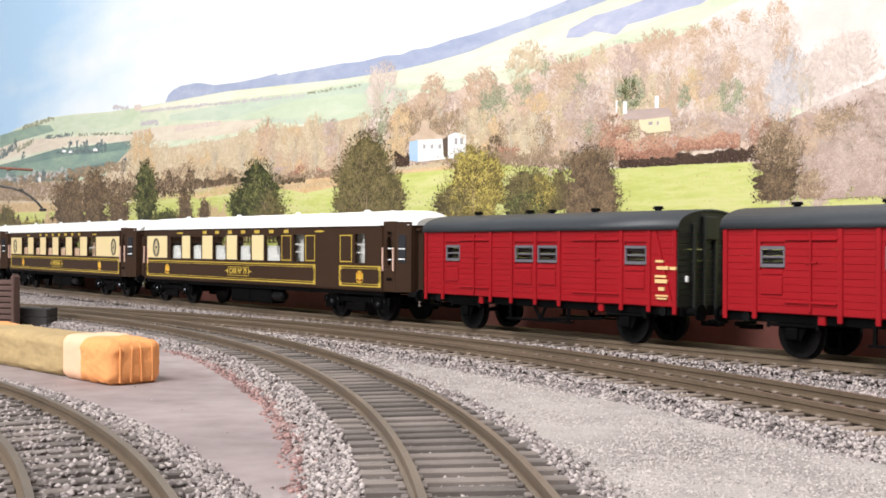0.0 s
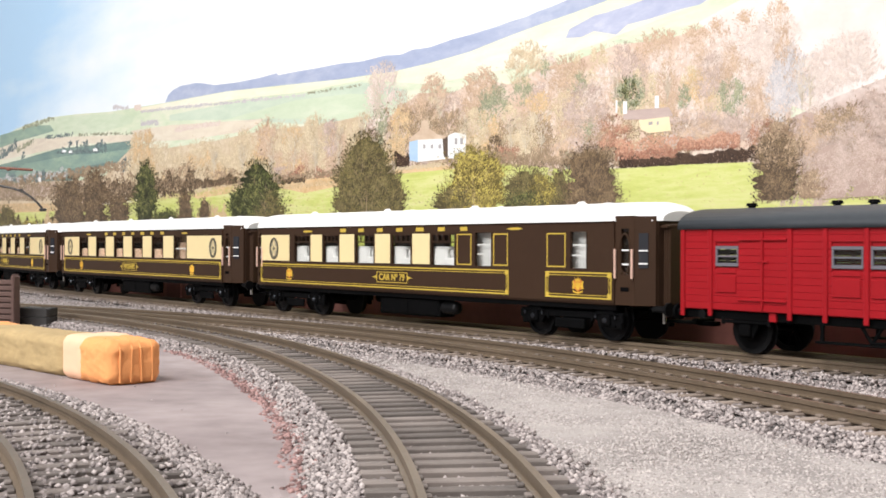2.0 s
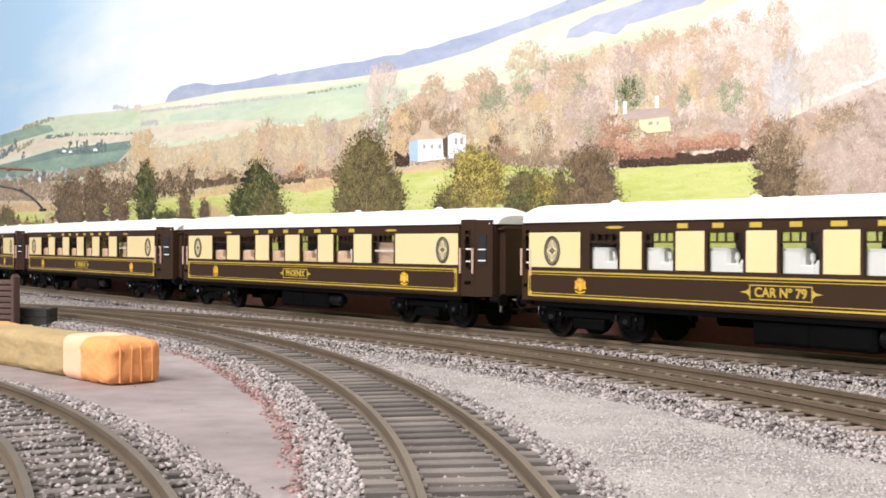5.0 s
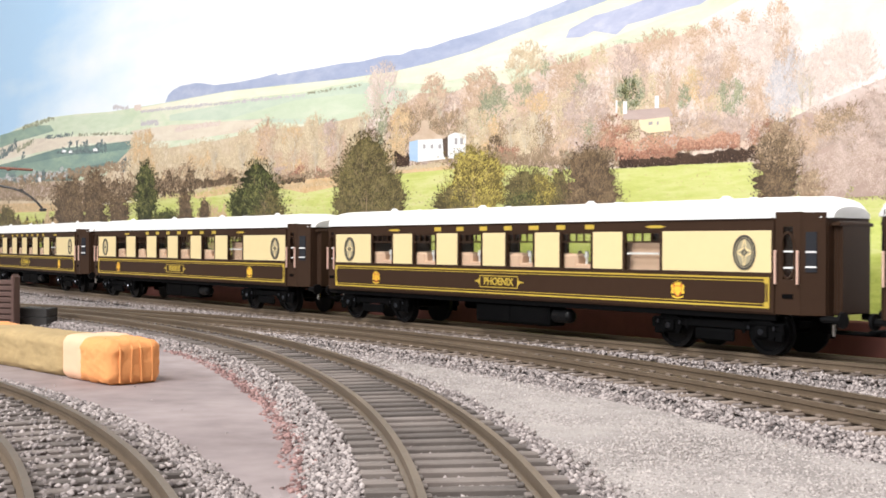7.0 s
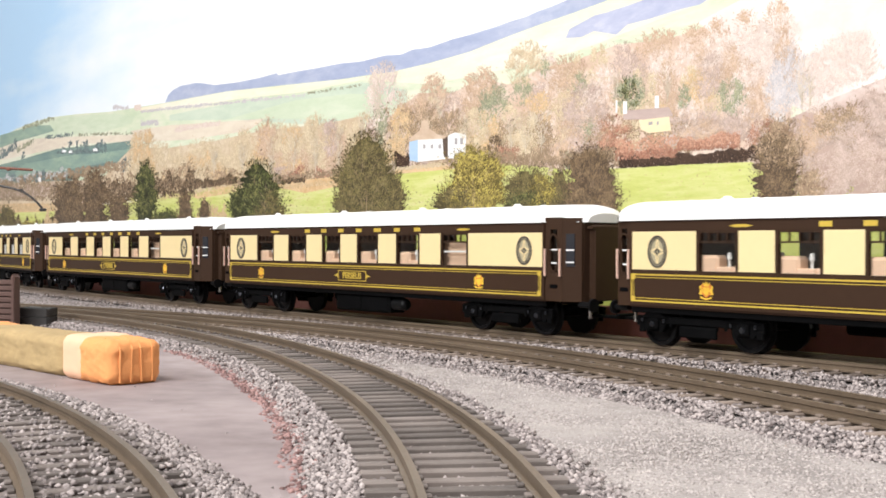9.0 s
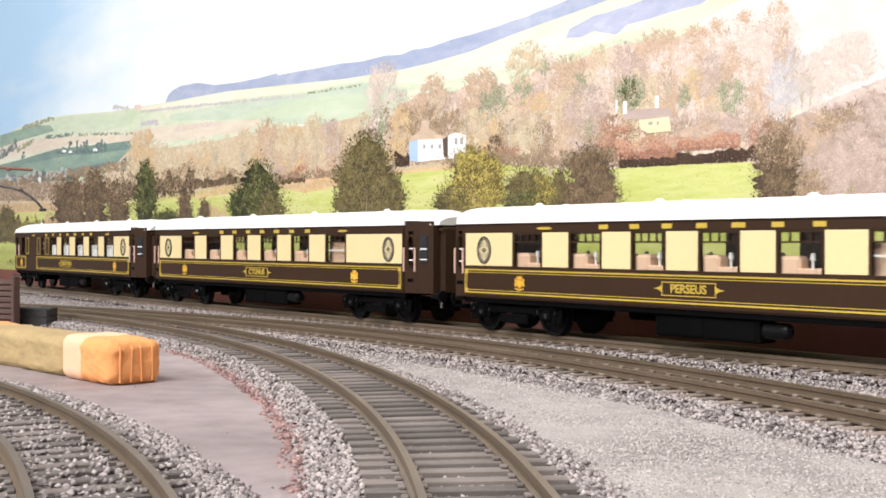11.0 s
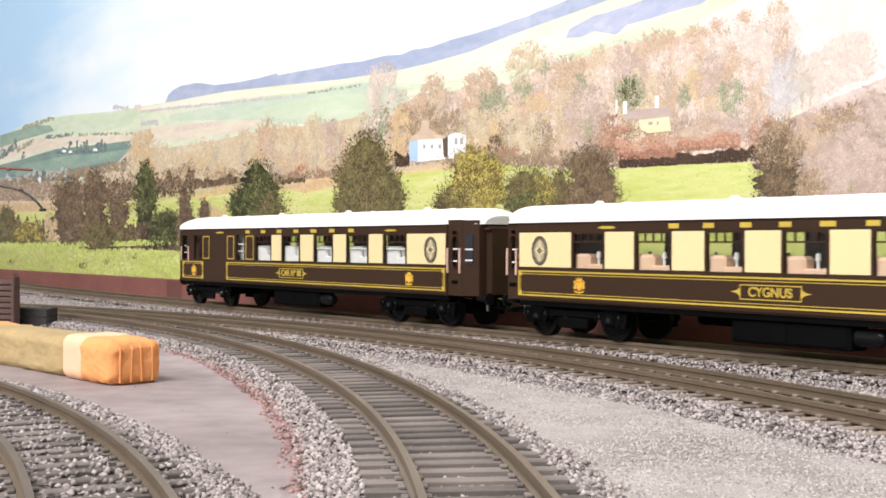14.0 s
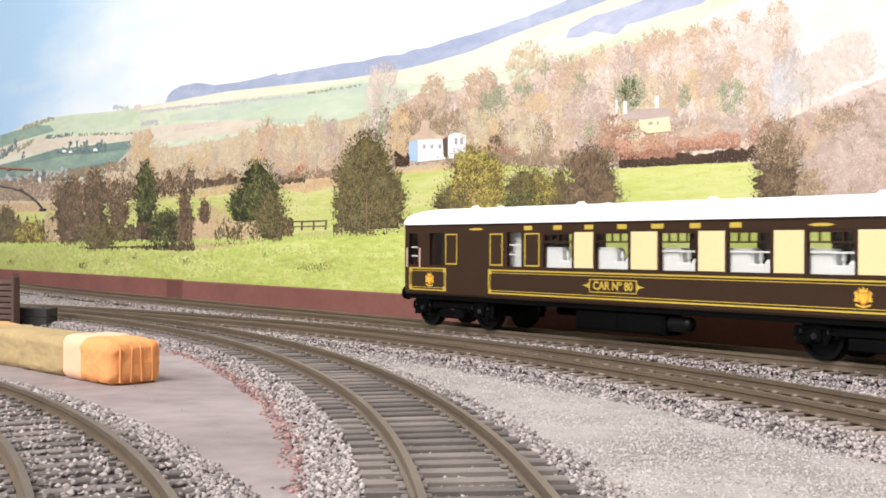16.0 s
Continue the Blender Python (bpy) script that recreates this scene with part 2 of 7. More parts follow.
def mid_off(x, y):
    return np.hypot(x - MID_ARC[0], y - MID_ARC[1]) - MID_ARC[2]


def yard_off(x, y):
    return np.hypot(x - YARD_ARC[0], y - YARD_ARC[1]) - YARD_ARC[2]


def line_off(c, x, y):
    a, b = x * ALONG[0] + y * ALONG[1], x * ACROSS[0] + y * ACROSS[1]
    slope = (poly(c, a + 1) - poly(c, a - 1)) / 2
    return (b - poly(c, a)) / np.hypot(1, slope)


def ribbon(y0, y1, left, right, z, step=3.0):
    """A level sheet between two edges x = left(y) and x = right(y)."""
    g, rows = Geo(), []
    for i in range(int((y1 - y0) / step) + 1):
        y = y0 + i * step
        a, b = left(y), right(y)
        if b - a > 1:
            rows.append((y, a, b))
    n, vs = 7, []
    for y, a, b in rows:
        for k in range(n):
            vs.append((a + (b - a) * k / (n - 1), y, z + 0.25 * noise.noise((y * 0.05, k * 0.9, z))))
    g.add(vs, [(i * n + k, i * n + k + 1, (i + 1) * n + k + 1, (i + 1) * n + k) for i in range(len(rows) - 1) for k in range(n - 1)])
    return g


def circle_x(arc, extra):
    return lambda y: arc[0] + math.sqrt(max(1.0, (arc[2] + extra) ** 2 - (y - arc[1]) ** 2)) + 1.6 * noise.noise((y * 0.12, extra, 0.3))


near_edge = [(x, y) for x, y in line_points(NEAR_LINE, -700.0, 200.0)]
NEAR_Y = sorted((y - 0.74 * 30, x - 0.67 * 30) for x, y in near_edge)


def near_side(y):
    return float(np.interp(y, [q[0] for q in NEAR_Y], [q[1] for q in NEAR_Y])) + 2.0 * noise.noise((y * 0.1, 4.0, 2.0))


solid("pavement", ribbon(40.0, 440.0, circle_x(YARD_ARC, 21.5), circle_x(MID_ARC, -24.5), -4.2), BOARD, "smooth pinkish grey painted yard surface between tracks", "yard surface", "structure")
solid("path", ribbon(90.0, 345.0, circle_x(MID_ARC, 19.0), near_side, -4.55), PALE_BED, "pale grey fine gravel strip between tracks", "gravel strip", "structure")
# ---- the red strip at the foot of the scenic board, and the board itself ----
BOARD_AT = pose(0.0446947, 0.4760606, 0, 0, 0, math.degrees(math.atan2(-0.78851685, 0.61501315)))
lowwall = empty("low_wall", "brick red painted lineside strip in two lengths", "low wall", "", "structure", BOARD_AT)
for x0, x1, dz, tilt in ((-1000.0, -331.5, 0.0, 0.0), (-330.0, 420.0, -0.5, 0.0)):
    g = Geo().box(x0, x1, -9.0, -6.0, -5.0, 8.6 + dz, 0.5)
    part("strip", g, REDSTRIP, lowwall)
# a darker red patch just before the joint of the two lengths
part("dark_strip_patch", Geo().box(-352.0, -331.8, -9.12, -8.9, -4.9, 7.9, 0.08), mat("darker_strip_red", (0.13, 0.045, 0.038), 0.7), lowwall)
backdrop = empty("backdrop", "printed countryside photograph board of hills, woods and meadow", "backdrop", "", "structure", BOARD_AT)


def printed(name, color, tint=None, spread=0.12, grain=120.0, coarse=18.0, rand=0.0):
    return mat(name, color, 0.3, spread=spread, tint=tint, grain=grain, coarse=coarse, rand=rand, bump=0.0)


def photo(name, stops, coarse=120.0, middle=480.0, fine=1500.0, squash=0.75, weights=(0.5, 0.34, 0.16), lo=0.34, hi=0.66, wide=0.55):
    """A photographic print: a ramp of colours over soft noise at three scales."""
    m = bpy.data.materials.new(name)
    m.use_nodes = True
    nt = m.node_tree
    bs = nt.nodes["Principled BSDF"]
    bs.inputs["Roughness"].default_value = 0.3
    co, mp = nt.nodes.new("ShaderNodeTexCoord"), nt.nodes.new("ShaderNodeMapping")
    mp.inputs["Scale"].default_value = (wide, 0.05, squash)
    nt.links.new(co.outputs["Object"], mp.inputs[0])
    total = None
    for scale, weight in zip((coarse, middle, fine), weights):
        n = nt.nodes.new("ShaderNodeTexNoise")
        n.inputs["Scale"].default_value, n.inputs["Detail"].default_value, n.inputs["Distortion"].default_value = scale, 2.0, 0.6
        nt.links.new(mp.outputs[0], n.inputs["Vector"])
        k = nt.nodes.new("ShaderNodeMath")
        k.operation = "MULTIPLY_ADD"
        nt.links.new(n.outputs["Fac"], k.inputs[0])
        k.inputs[1].default_value = weight
        k.inputs[2].default_value = 0.0
        if total is not None:
            nt.links.new(total, k.inputs[2])
        total = k.outputs[0]
    ramp = nt.nodes.new("ShaderNodeValToRGB")
    e = ramp.color_ramp.elements
    e[0].position, e[0].color = lo, (*stops[0], 1)
    e[1].position, e[1].color = hi, (*stops[-1], 1)
    for i, c in enumerate(stops[1:-1]):
        e.new(lo + (hi - lo) * (i + 1) / (len(stops) - 1)).color = (*c, 1)
    nt.links.new(total, ramp.inputs[0])
    nt.links.new(ramp.outputs[0], bs.inputs["Base Color"])
    return m


def sky_print():
    """Printed sky: blue in the upper far corner, whitening towards the hill, with streaks and puffs of cloud."""
    m = bpy.data.materials.new("printed_sky")
    m.use_nodes = True
    nt = m.node_tree
    bs = nt.nodes["Principled BSDF"]
    bs.inputs["Roughness"].default_value = 0.35
    co, sep = nt.nodes.new("ShaderNodeTexCoord"), nt.nodes.new("ShaderNodeSeparateXYZ")
    nt.links.new(co.outputs["Object"], sep.inputs[0])
    total = None
    for axis, k, c in (("X", -2.0, -0.42), ("Z", 4.0, 0.0)):
        q = nt.nodes.new("ShaderNodeMath")
        q.operation = "MULTIPLY_ADD"
        nt.links.new(sep.outputs[axis], q.inputs[0])
        q.inputs[1].default_value, q.inputs[2].default_value = k, c
        if total is not None:
            add = nt.nodes.new("ShaderNodeMath")
            nt.links.new(total, add.inputs[0])
            nt.links.new(q.outputs[0], add.inputs[1])
            total = add.outputs[0]
        else:
            total = q.outputs[0]
    for scale, stretch, weight, off in ((1.5, (2.4, 1.0, 14.0), -1.15, 0.0), (6.0, (2.2, 1.0, 6.0), -0.55, 3.0)):
        mp, n, q = nt.nodes.new("ShaderNodeMapping"), nt.nodes.new("ShaderNodeTexNoise"), nt.nodes.new("ShaderNodeMath")
        mp.inputs["Scale"].default_value, mp.inputs["Location"].default_value = stretch, (off, 0, off)
        mp.inputs["Rotation"].default_value = (0, 0.05, 0)
        nt.links.new(co.outputs["Object"], mp.inputs[0])
        nt.links.new(mp.outputs[0], n.inputs["Vector"])
        n.inputs["Scale"].default_value, n.inputs["Detail"].default_value = scale, 5
        q.operation = "MULTIPLY_ADD"
        nt.links.new(n.outputs["Fac"], q.inputs[0])
        q.inputs[1].default_value = weight
        nt.links.new(total, q.inputs[2])
        total = q.outputs[0]
    ramp = nt.nodes.new("ShaderNodeValToRGB")
    e = ramp.color_ramp.elements
    e[0].position, e[0].color, e[1].position, e[1].color = 0.0, (0.86, 0.87, 0.88, 1), 0.8, (0.42, 0.62, 0.83, 1)
    ramp.color_ramp.elements.new(0.35).color = (0.69, 0.79, 0.87, 1)
    nt.links.new(total, ramp.inputs[0])
    nt.links.new(ramp.outputs[0], bs.inputs["Base Color"])
    return m


part("sky_panel", Geo().box(-1050, 430, 0, 6, -5, 330), sky_print(), backdrop, "pale blue and white cloudy sky print")


THIN = 0.06


def flat(name, outline, o, material, label=""):
    return part(name, Geo().prism(outline, -o * THIN, -o * THIN + 0.008), material, backdrop, label)


def ink(r, g, b):
    """A printed colour from its 0 to 255 values, as paper gives it back."""
    return tuple(0.84 * ((c / 255.0) / 12.92 if c < 10 else ((c / 255.0 + 0.055) / 1.055) ** 2.4) for c in (r, g, b))


def flecked(name, inks):
    """Print ink for foliage: each fleck takes one colour of a ramp, swayed by soft patches."""
    m = bpy.data.materials.new("printed_" + name)
    m.use_nodes = True
    nt = m.node_tree
    bs = nt.nodes["Principled BSDF"]
    bs.inputs["Roughness"].default_value = 0.35
    geo, co, n = nt.nodes.new("ShaderNodeNewGeometry"), nt.nodes.new("ShaderNodeTexCoord"), nt.nodes.new("ShaderNodeTexNoise")
    n.inputs["Scale"].default_value, n.inputs["Detail"].default_value = 170.0, 3.0
    nt.links.new(co.outputs["Object"], n.inputs["Vector"])
    mix = nt.nodes.new("ShaderNodeMix")
    mix.inputs[0].default_value = 0.45
    nt.links.new(geo.outputs["Random Per Island"], mix.inputs[2])
    nt.links.new(n.outputs["Fac"], mix.inputs[3])
    ramp = nt.nodes.new("ShaderNodeValToRGB")
    e = ramp.color_ramp.elements
    mean = [sum(c[i] for c in inks) / len(inks) for i in range(3)]
    cols = [ink(*(mean[i] + (c[i] - mean[i]) * (0.42 if mean[0] > 150 else 0.85) for i in range(3))) for c in inks]
    e[0].position, e[0].color, e[1].position, e[1].color = 0.22, (*cols[0], 1), 0.78, (*cols[-1], 1)
    for i, c in enumerate(cols[1:-1]):
        e.new(0.22 + 0.56 * (i + 1) / (len(cols) - 1)).color = (*c, 1)
    nt.links.new(mix.outputs[0], ramp.inputs[0])
    nt.links.new(ramp.outputs[0], bs.inputs["Base Color"])
    return m


def wash(name, inks, coarse=20, middle=110, fine=600, squash=2.5, **k):
    return photo("printed_" + name, [ink(*c) for c in inks], coarse, middle, fine, squash, **k)


HAZE_BLUE = wash("hazy_ridge", [(164, 176, 208), (182, 192, 218), (206, 212, 228)], 30, 160, 700, 1.5)
FAR_BLUE = wash("far_blue_wood", [(176, 184, 214), (194, 200, 224), (220, 222, 236)], 40, 200, 700, 1.5)
HILL = wash("hill_grass", [(206, 222, 190), (222, 232, 204), (236, 238, 216), (246, 242, 226)])
CREAM_FIELD = wash("stubble_field", [(246, 238, 208), (250, 244, 222), (252, 250, 236)])
GREEN_FIELD = wash("green_field", [(206, 222, 192), (218, 230, 204), (230, 236, 214)])
MINT_FIELD = wash("mint_field", [(198, 214, 196), (212, 226, 206), (226, 234, 216)])
TEAL_FIELD = wash("teal_field", [(132, 158, 152), (150, 176, 162), (174, 196, 172)])
DEEP_FIELD = wash("deep_teal_field", [(112, 138, 138), (130, 156, 148), (152, 174, 160)])
PINK_FIELD = wash("bare_field", [(226, 212, 196), (238, 226, 206), (246, 238, 222)])
MEADOW = wash("meadow", [(178, 194, 92), (206, 218, 114), (224, 232, 138), (236, 238, 166)], 30, 170, 900, 3.0)
FAR_MEADOW = wash("far_meadow", [(196, 204, 112), (210, 216, 128), (222, 224, 150), (228, 220, 166)], 30, 170, 900, 4.0)
REEDS = wash("tan_reeds", [(196, 160, 112), (222, 186, 138), (236, 206, 164), (206, 178, 122)], 60, 300, 1200, 0.6)
WOOD_FLOOR = wash("wood_floor", [(202, 178, 148), (218, 196, 166), (230, 212, 186), (238, 224, 202)], 60, 260, 1100, 0.6)
ROSE_FLOOR = wash("rose_slope", [(214, 184, 162), (228, 202, 182), (238, 218, 202), (246, 232, 220)], 60, 260, 1100, 0.7)
# near-white inks that paint the glare on the board's upper right
GLARE_FLOOR = wash("glare_pale_slope", [(240, 224, 216), (248, 238, 232), (254, 250, 246)], 22, 90, 500, 0.8)
MAUVE_FLOOR = wash("mauve_slope", [(196, 170, 160), (212, 190, 180), (228, 212, 204), (242, 230, 224)], 40, 200, 900, 0.8)

flat("hill", [(-779, 121.4), (-728, 127.3), (-680, 131.9), (-636, 134.2), (-595, 134.5), (-532, 131.8), (-470, 128.0), (-424, 126.7), (-375, 125.6), (-334, 127.9), (-288, 127.6), (-226, 124.9), (-161, 123.0), (-111, 122.0), (-84, 121.7), (-54, 123.0), (-27, 124.6), (-6, 126.7), (14, 128.8), (27, 130.5), (156, 116.9), (156, 49.5), (-779, 85.1)], 0.30, HILL, "pale green hillside print")
flat("ridge", [(-375, 125.6), (-370, 130.4), (-363, 132.7), (-351, 134.4), (-340, 133.9), (-330, 134.0), (-317, 132.1), (-303, 129.6), (-273, 128.1), (-246, 127.7), (-227, 128.2), (-224, 126.8), (-207, 126.6), (-184, 125.9), (-161, 125.6), (-140, 124.2), (-120, 124.6), (-106, 123.3), (-97, 124.5), (-84, 123.8), (-66, 125.2), (-54, 125.5), (-46, 125.9), (-35, 126.5), (-27, 127.3), (-16, 127.8), (-9, 128.9), (1, 129.8), (11, 131.0), (33, 127.3), (27, 126.5), (8, 124.6), (-6, 123.4), (-27, 121.2), (-54, 117.9), (-84, 116.4), (-111, 115.9), (-161, 117.4), (-226, 121.0), (-288, 124.2), (-334, 125.0)], 0.50, HAZE_BLUE, "hazy blue wooded ridge print")
flat("field", [(-424, 126.3), (-375, 124.9), (-334, 124.6), (-288, 123.8), (-226, 120.7), (-161, 117.1), (-111, 115.6), (-84, 116.2), (-54, 117.7), (-27, 121.0), (-6, 123.2), (8, 124.4), (27, 126.3), (36, 127.0), (90, 119.8), (61, 115.9), (24, 110.5), (-6, 107.4), (-83, 106.3), (-140, 114.8), (-201, 114.7), (-266, 117.9), (-334, 119.6), (-414, 123.0)], 0.60, CREAM_FIELD, "pale stubble field print")
flat("wood", [(8, 115.4), (10, 118.7), (17, 120.4), (24, 122.1), (31, 122.3), (42, 123.2), (53, 124.3), (83, 119.8), (77, 117.9), (67, 117.5), (53, 116.3), (42, 115.9), (36, 112.8), (24, 115.9), (17, 114.5)], 0.62, FAR_BLUE, "hazy blue wood print")
flat("field", [(-368, 116.7), (-326, 116.7), (-266, 115.9), (-201, 113.4), (-140, 113.6), (-101, 105.6), (-101, 90.6), (-161, 92.6), (-273, 105.8), (-368, 113.0)], 0.70, MINT_FIELD, "mint green field print")
flat("field", [(-288, 107.0), (-207, 110.9), (-151, 108.9), (-111, 104.3), (-111, 94.1), (-161, 96.4), (-220, 101.9)], 0.72, GREEN_FIELD, "green field print")
flat("field", [(-608, 133.8), (-532, 130.5), (-464, 125.9), (-424, 120.7), (-431, 116.6), (-486, 113.5), (-595, 119.7), (-696, 124.1), (-665, 128.8)], 0.70, GREEN_FIELD, "green field print")
flat("field", [(-728, 121.2), (-636, 119.9), (-569, 116.5), (-424, 108.0), (-424, 103.3), (-532, 108.1), (-636, 107.4), (-728, 106.8)], 0.74, PINK_FIELD, "pale bare field print")
flat("field", [(-431, 111.0), (-368, 110.0), (-273, 105.1), (-239, 103.6), (-259, 98.0), (-342, 98.4), (-427, 102.8)], 0.74, PINK_FIELD, "pale bare field print")
flat("field", [(-728, 129.4), (-636, 131.3), (-597, 128.2), (-587, 122.8), (-665, 120.9), (-728, 118.1)], 0.76, TEAL_FIELD, "hazy wooded field print")
flat("field", [(-665, 104.3), (-582, 107.8), (-486, 105.1), (-424, 104.1), (-423, 71.6), (-779, 82.5), (-779, 101.1)], 0.80, DEEP_FIELD, "deep teal field print")
flat("field", [(-658, 100.0), (-556, 100.8), (-464, 98.7), (-423, 98.5), (-423, 90.6), (-486, 90.8), (-595, 89.2), (-696, 91.0)], 0.82, TEAL_FIELD, "teal field print")
flat("field", [(-520, 87.4), (-431, 89.5), (-423, 71.6), (-556, 76.6)], 0.83, GREEN_FIELD)
flat("slope", [(-779, 62.7), (-779, 87.3), (-636, 83.5), (-486, 79.0), (-431, 99.0), (-368, 95.0), (-303, 95.0), (-239, 97.1), (-184, 95.3), (-140, 96.4), (-130, 68.9), (-140, 60.8), (-368, 63.9)], 0.88, WOOD_FLOOR, "pale autumn wood print")
flat("slope", [(-161, 58.7), (-140, 86.6), (-111, 95.5), (-92, 103.3), (-66, 100.6), (-46, 104.9), (-27, 100.3), (-6, 105.1), (11, 105.3), (36, 108.9), (61, 107.5), (82, 109.6), (99, 112.0), (113, 102.2), (116, 69.9), (111, 51.2)], 0.90, ROSE_FLOOR, "autumn wooded slope print")
flat("slope", [(76, 111.6), (97, 117.2), (115, 118.9), (156, 113.4), (156, 73.7), (124, 74.8), (111, 79.7), (104, 92.0), (90, 101.6)], 0.92, GLARE_FLOOR, "slope print paled with glare put into its colour")
flat("slope", [(102, 51.6), (100, 71.1), (113, 72.9), (131, 78.8), (149, 83.2), (156, 84.1), (156, 46.1), (102, 47.7)], 0.94, MAUVE_FLOOR, "mauve brown slope print")
flat("meadow", [(-779, 62.7), (-581, 61.2), (-464, 60.0), (-326, 62.2), (-220, 64.5), (-167, 64.8), (-111, 65.5), (-70, 66.0), (-27, 66.2), (8, 62.1), (38, 61.0), (67, 60.8), (100, 60.0), (107, 57.2), (156, 46.9), (157, -4.0), (-110, -3.7), (-778, -5.5)], 3.20, FAR_MEADOW, "sunlit upper meadow print")
flat("meadow", [(-778, 31.8), (-464, 29.5), (-342, 28.0), (-287, 31.4), (-219, 34.0), (-110, 37.7), (8, 39.1), (156, 39.2), (157, -7.4), (-110, -3.7), (-778, -5.5)], 3.60, MEADOW, "sunlit green meadow print")
flat("reed_bed", [(-779, 68.1), (-636, 65.3), (-568, 62.7), (-575, 57.4), (-665, 58.3), (-779, 58.5)], 3.40, REEDS, "tan reed bed print")
flat("reed_bed", [(-338, 62.5), (-288, 65.7), (-239, 64.6), (-195, 66.6), (-161, 66.9), (-161, 61.6), (-195, 59.2), (-219, 62.6), (-273, 62.5), (-326, 60.0)], 3.40, REEDS)
flat("reed_bed", [(-111, 65.7), (-111, 68.0), (-92, 68.6), (-70, 68.0), (-66, 65.8)], 3.40, REEDS)
RNG = np.random.default_rng(11)
INKS = {
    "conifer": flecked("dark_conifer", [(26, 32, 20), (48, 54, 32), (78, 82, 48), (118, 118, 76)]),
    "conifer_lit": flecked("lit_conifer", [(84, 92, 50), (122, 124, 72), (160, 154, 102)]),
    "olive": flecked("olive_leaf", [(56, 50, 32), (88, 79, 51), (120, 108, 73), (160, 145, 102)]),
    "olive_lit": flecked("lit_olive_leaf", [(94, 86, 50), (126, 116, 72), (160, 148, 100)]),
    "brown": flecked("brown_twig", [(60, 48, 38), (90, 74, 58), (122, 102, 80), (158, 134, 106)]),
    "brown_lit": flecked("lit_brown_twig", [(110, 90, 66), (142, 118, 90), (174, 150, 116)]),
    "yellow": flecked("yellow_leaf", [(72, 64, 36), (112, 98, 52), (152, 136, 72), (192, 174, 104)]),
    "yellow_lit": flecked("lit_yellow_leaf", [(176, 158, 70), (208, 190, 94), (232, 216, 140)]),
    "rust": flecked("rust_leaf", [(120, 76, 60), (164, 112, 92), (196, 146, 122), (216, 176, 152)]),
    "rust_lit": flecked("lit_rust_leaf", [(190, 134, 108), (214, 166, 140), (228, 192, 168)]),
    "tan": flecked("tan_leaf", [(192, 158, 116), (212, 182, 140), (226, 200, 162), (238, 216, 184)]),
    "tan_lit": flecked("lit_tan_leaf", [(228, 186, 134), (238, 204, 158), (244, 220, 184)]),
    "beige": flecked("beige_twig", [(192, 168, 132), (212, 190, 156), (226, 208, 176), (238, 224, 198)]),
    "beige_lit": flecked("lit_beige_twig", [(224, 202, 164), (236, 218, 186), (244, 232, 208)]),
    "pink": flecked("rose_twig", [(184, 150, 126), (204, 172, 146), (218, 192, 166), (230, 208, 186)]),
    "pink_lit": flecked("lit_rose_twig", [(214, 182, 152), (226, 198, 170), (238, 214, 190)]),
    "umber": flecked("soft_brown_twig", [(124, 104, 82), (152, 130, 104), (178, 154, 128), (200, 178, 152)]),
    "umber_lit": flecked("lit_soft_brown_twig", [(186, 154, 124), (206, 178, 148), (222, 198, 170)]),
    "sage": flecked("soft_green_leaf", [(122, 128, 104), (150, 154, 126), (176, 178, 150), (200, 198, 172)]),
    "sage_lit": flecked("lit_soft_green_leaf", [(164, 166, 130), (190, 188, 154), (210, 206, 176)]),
    # pale tone for hazy trees and for the glare painted over the upper right
    "mist_glare": flecked("misty_glare_twig", [(214, 190, 176), (228, 208, 196), (240, 224, 214), (248, 238, 230)]),
    "mist_glare_lit": flecked("lit_misty_glare_twig", [(236, 216, 202), (246, 232, 222), (252, 244, 236)]),
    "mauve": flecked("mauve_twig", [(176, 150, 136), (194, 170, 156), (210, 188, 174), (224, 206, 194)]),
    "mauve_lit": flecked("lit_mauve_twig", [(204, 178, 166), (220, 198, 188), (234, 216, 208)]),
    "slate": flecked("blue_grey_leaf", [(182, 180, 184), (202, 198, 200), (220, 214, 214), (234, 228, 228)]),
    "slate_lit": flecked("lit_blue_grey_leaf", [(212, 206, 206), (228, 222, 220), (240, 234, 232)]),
    "teal": flecked("far_conifer", [(88, 106, 112), (112, 130, 132), (142, 156, 152)]),
    "hedge": flecked("dark_hedge", [(44, 32, 28), (74, 56, 46), (104, 82, 66)]),
    "grass": flecked("grass_blade", [(158, 180, 78), (194, 210, 102), (220, 230, 132), (238, 240, 172)]),
    "straw": flecked("straw_blade", [(186, 178, 110), (214, 204, 136), (230, 222, 168)]),
    "bark": flecked("dark_bark", [(84, 66, 52), (116, 94, 76), (144, 120, 98)]),
    "pale_bark": flecked("pale_bark", [(206, 190, 164), (226, 212, 190), (240, 230, 212)]),
}


def grain_of(s):
    """The size of one grain of the print, which grows towards the far end of the board."""
    return 0.233 - 0.000386 * s


def broad_of(s):
    """How much wider than high the print is drawn out along the board."""
    return 1.45 - 0.0024 * s


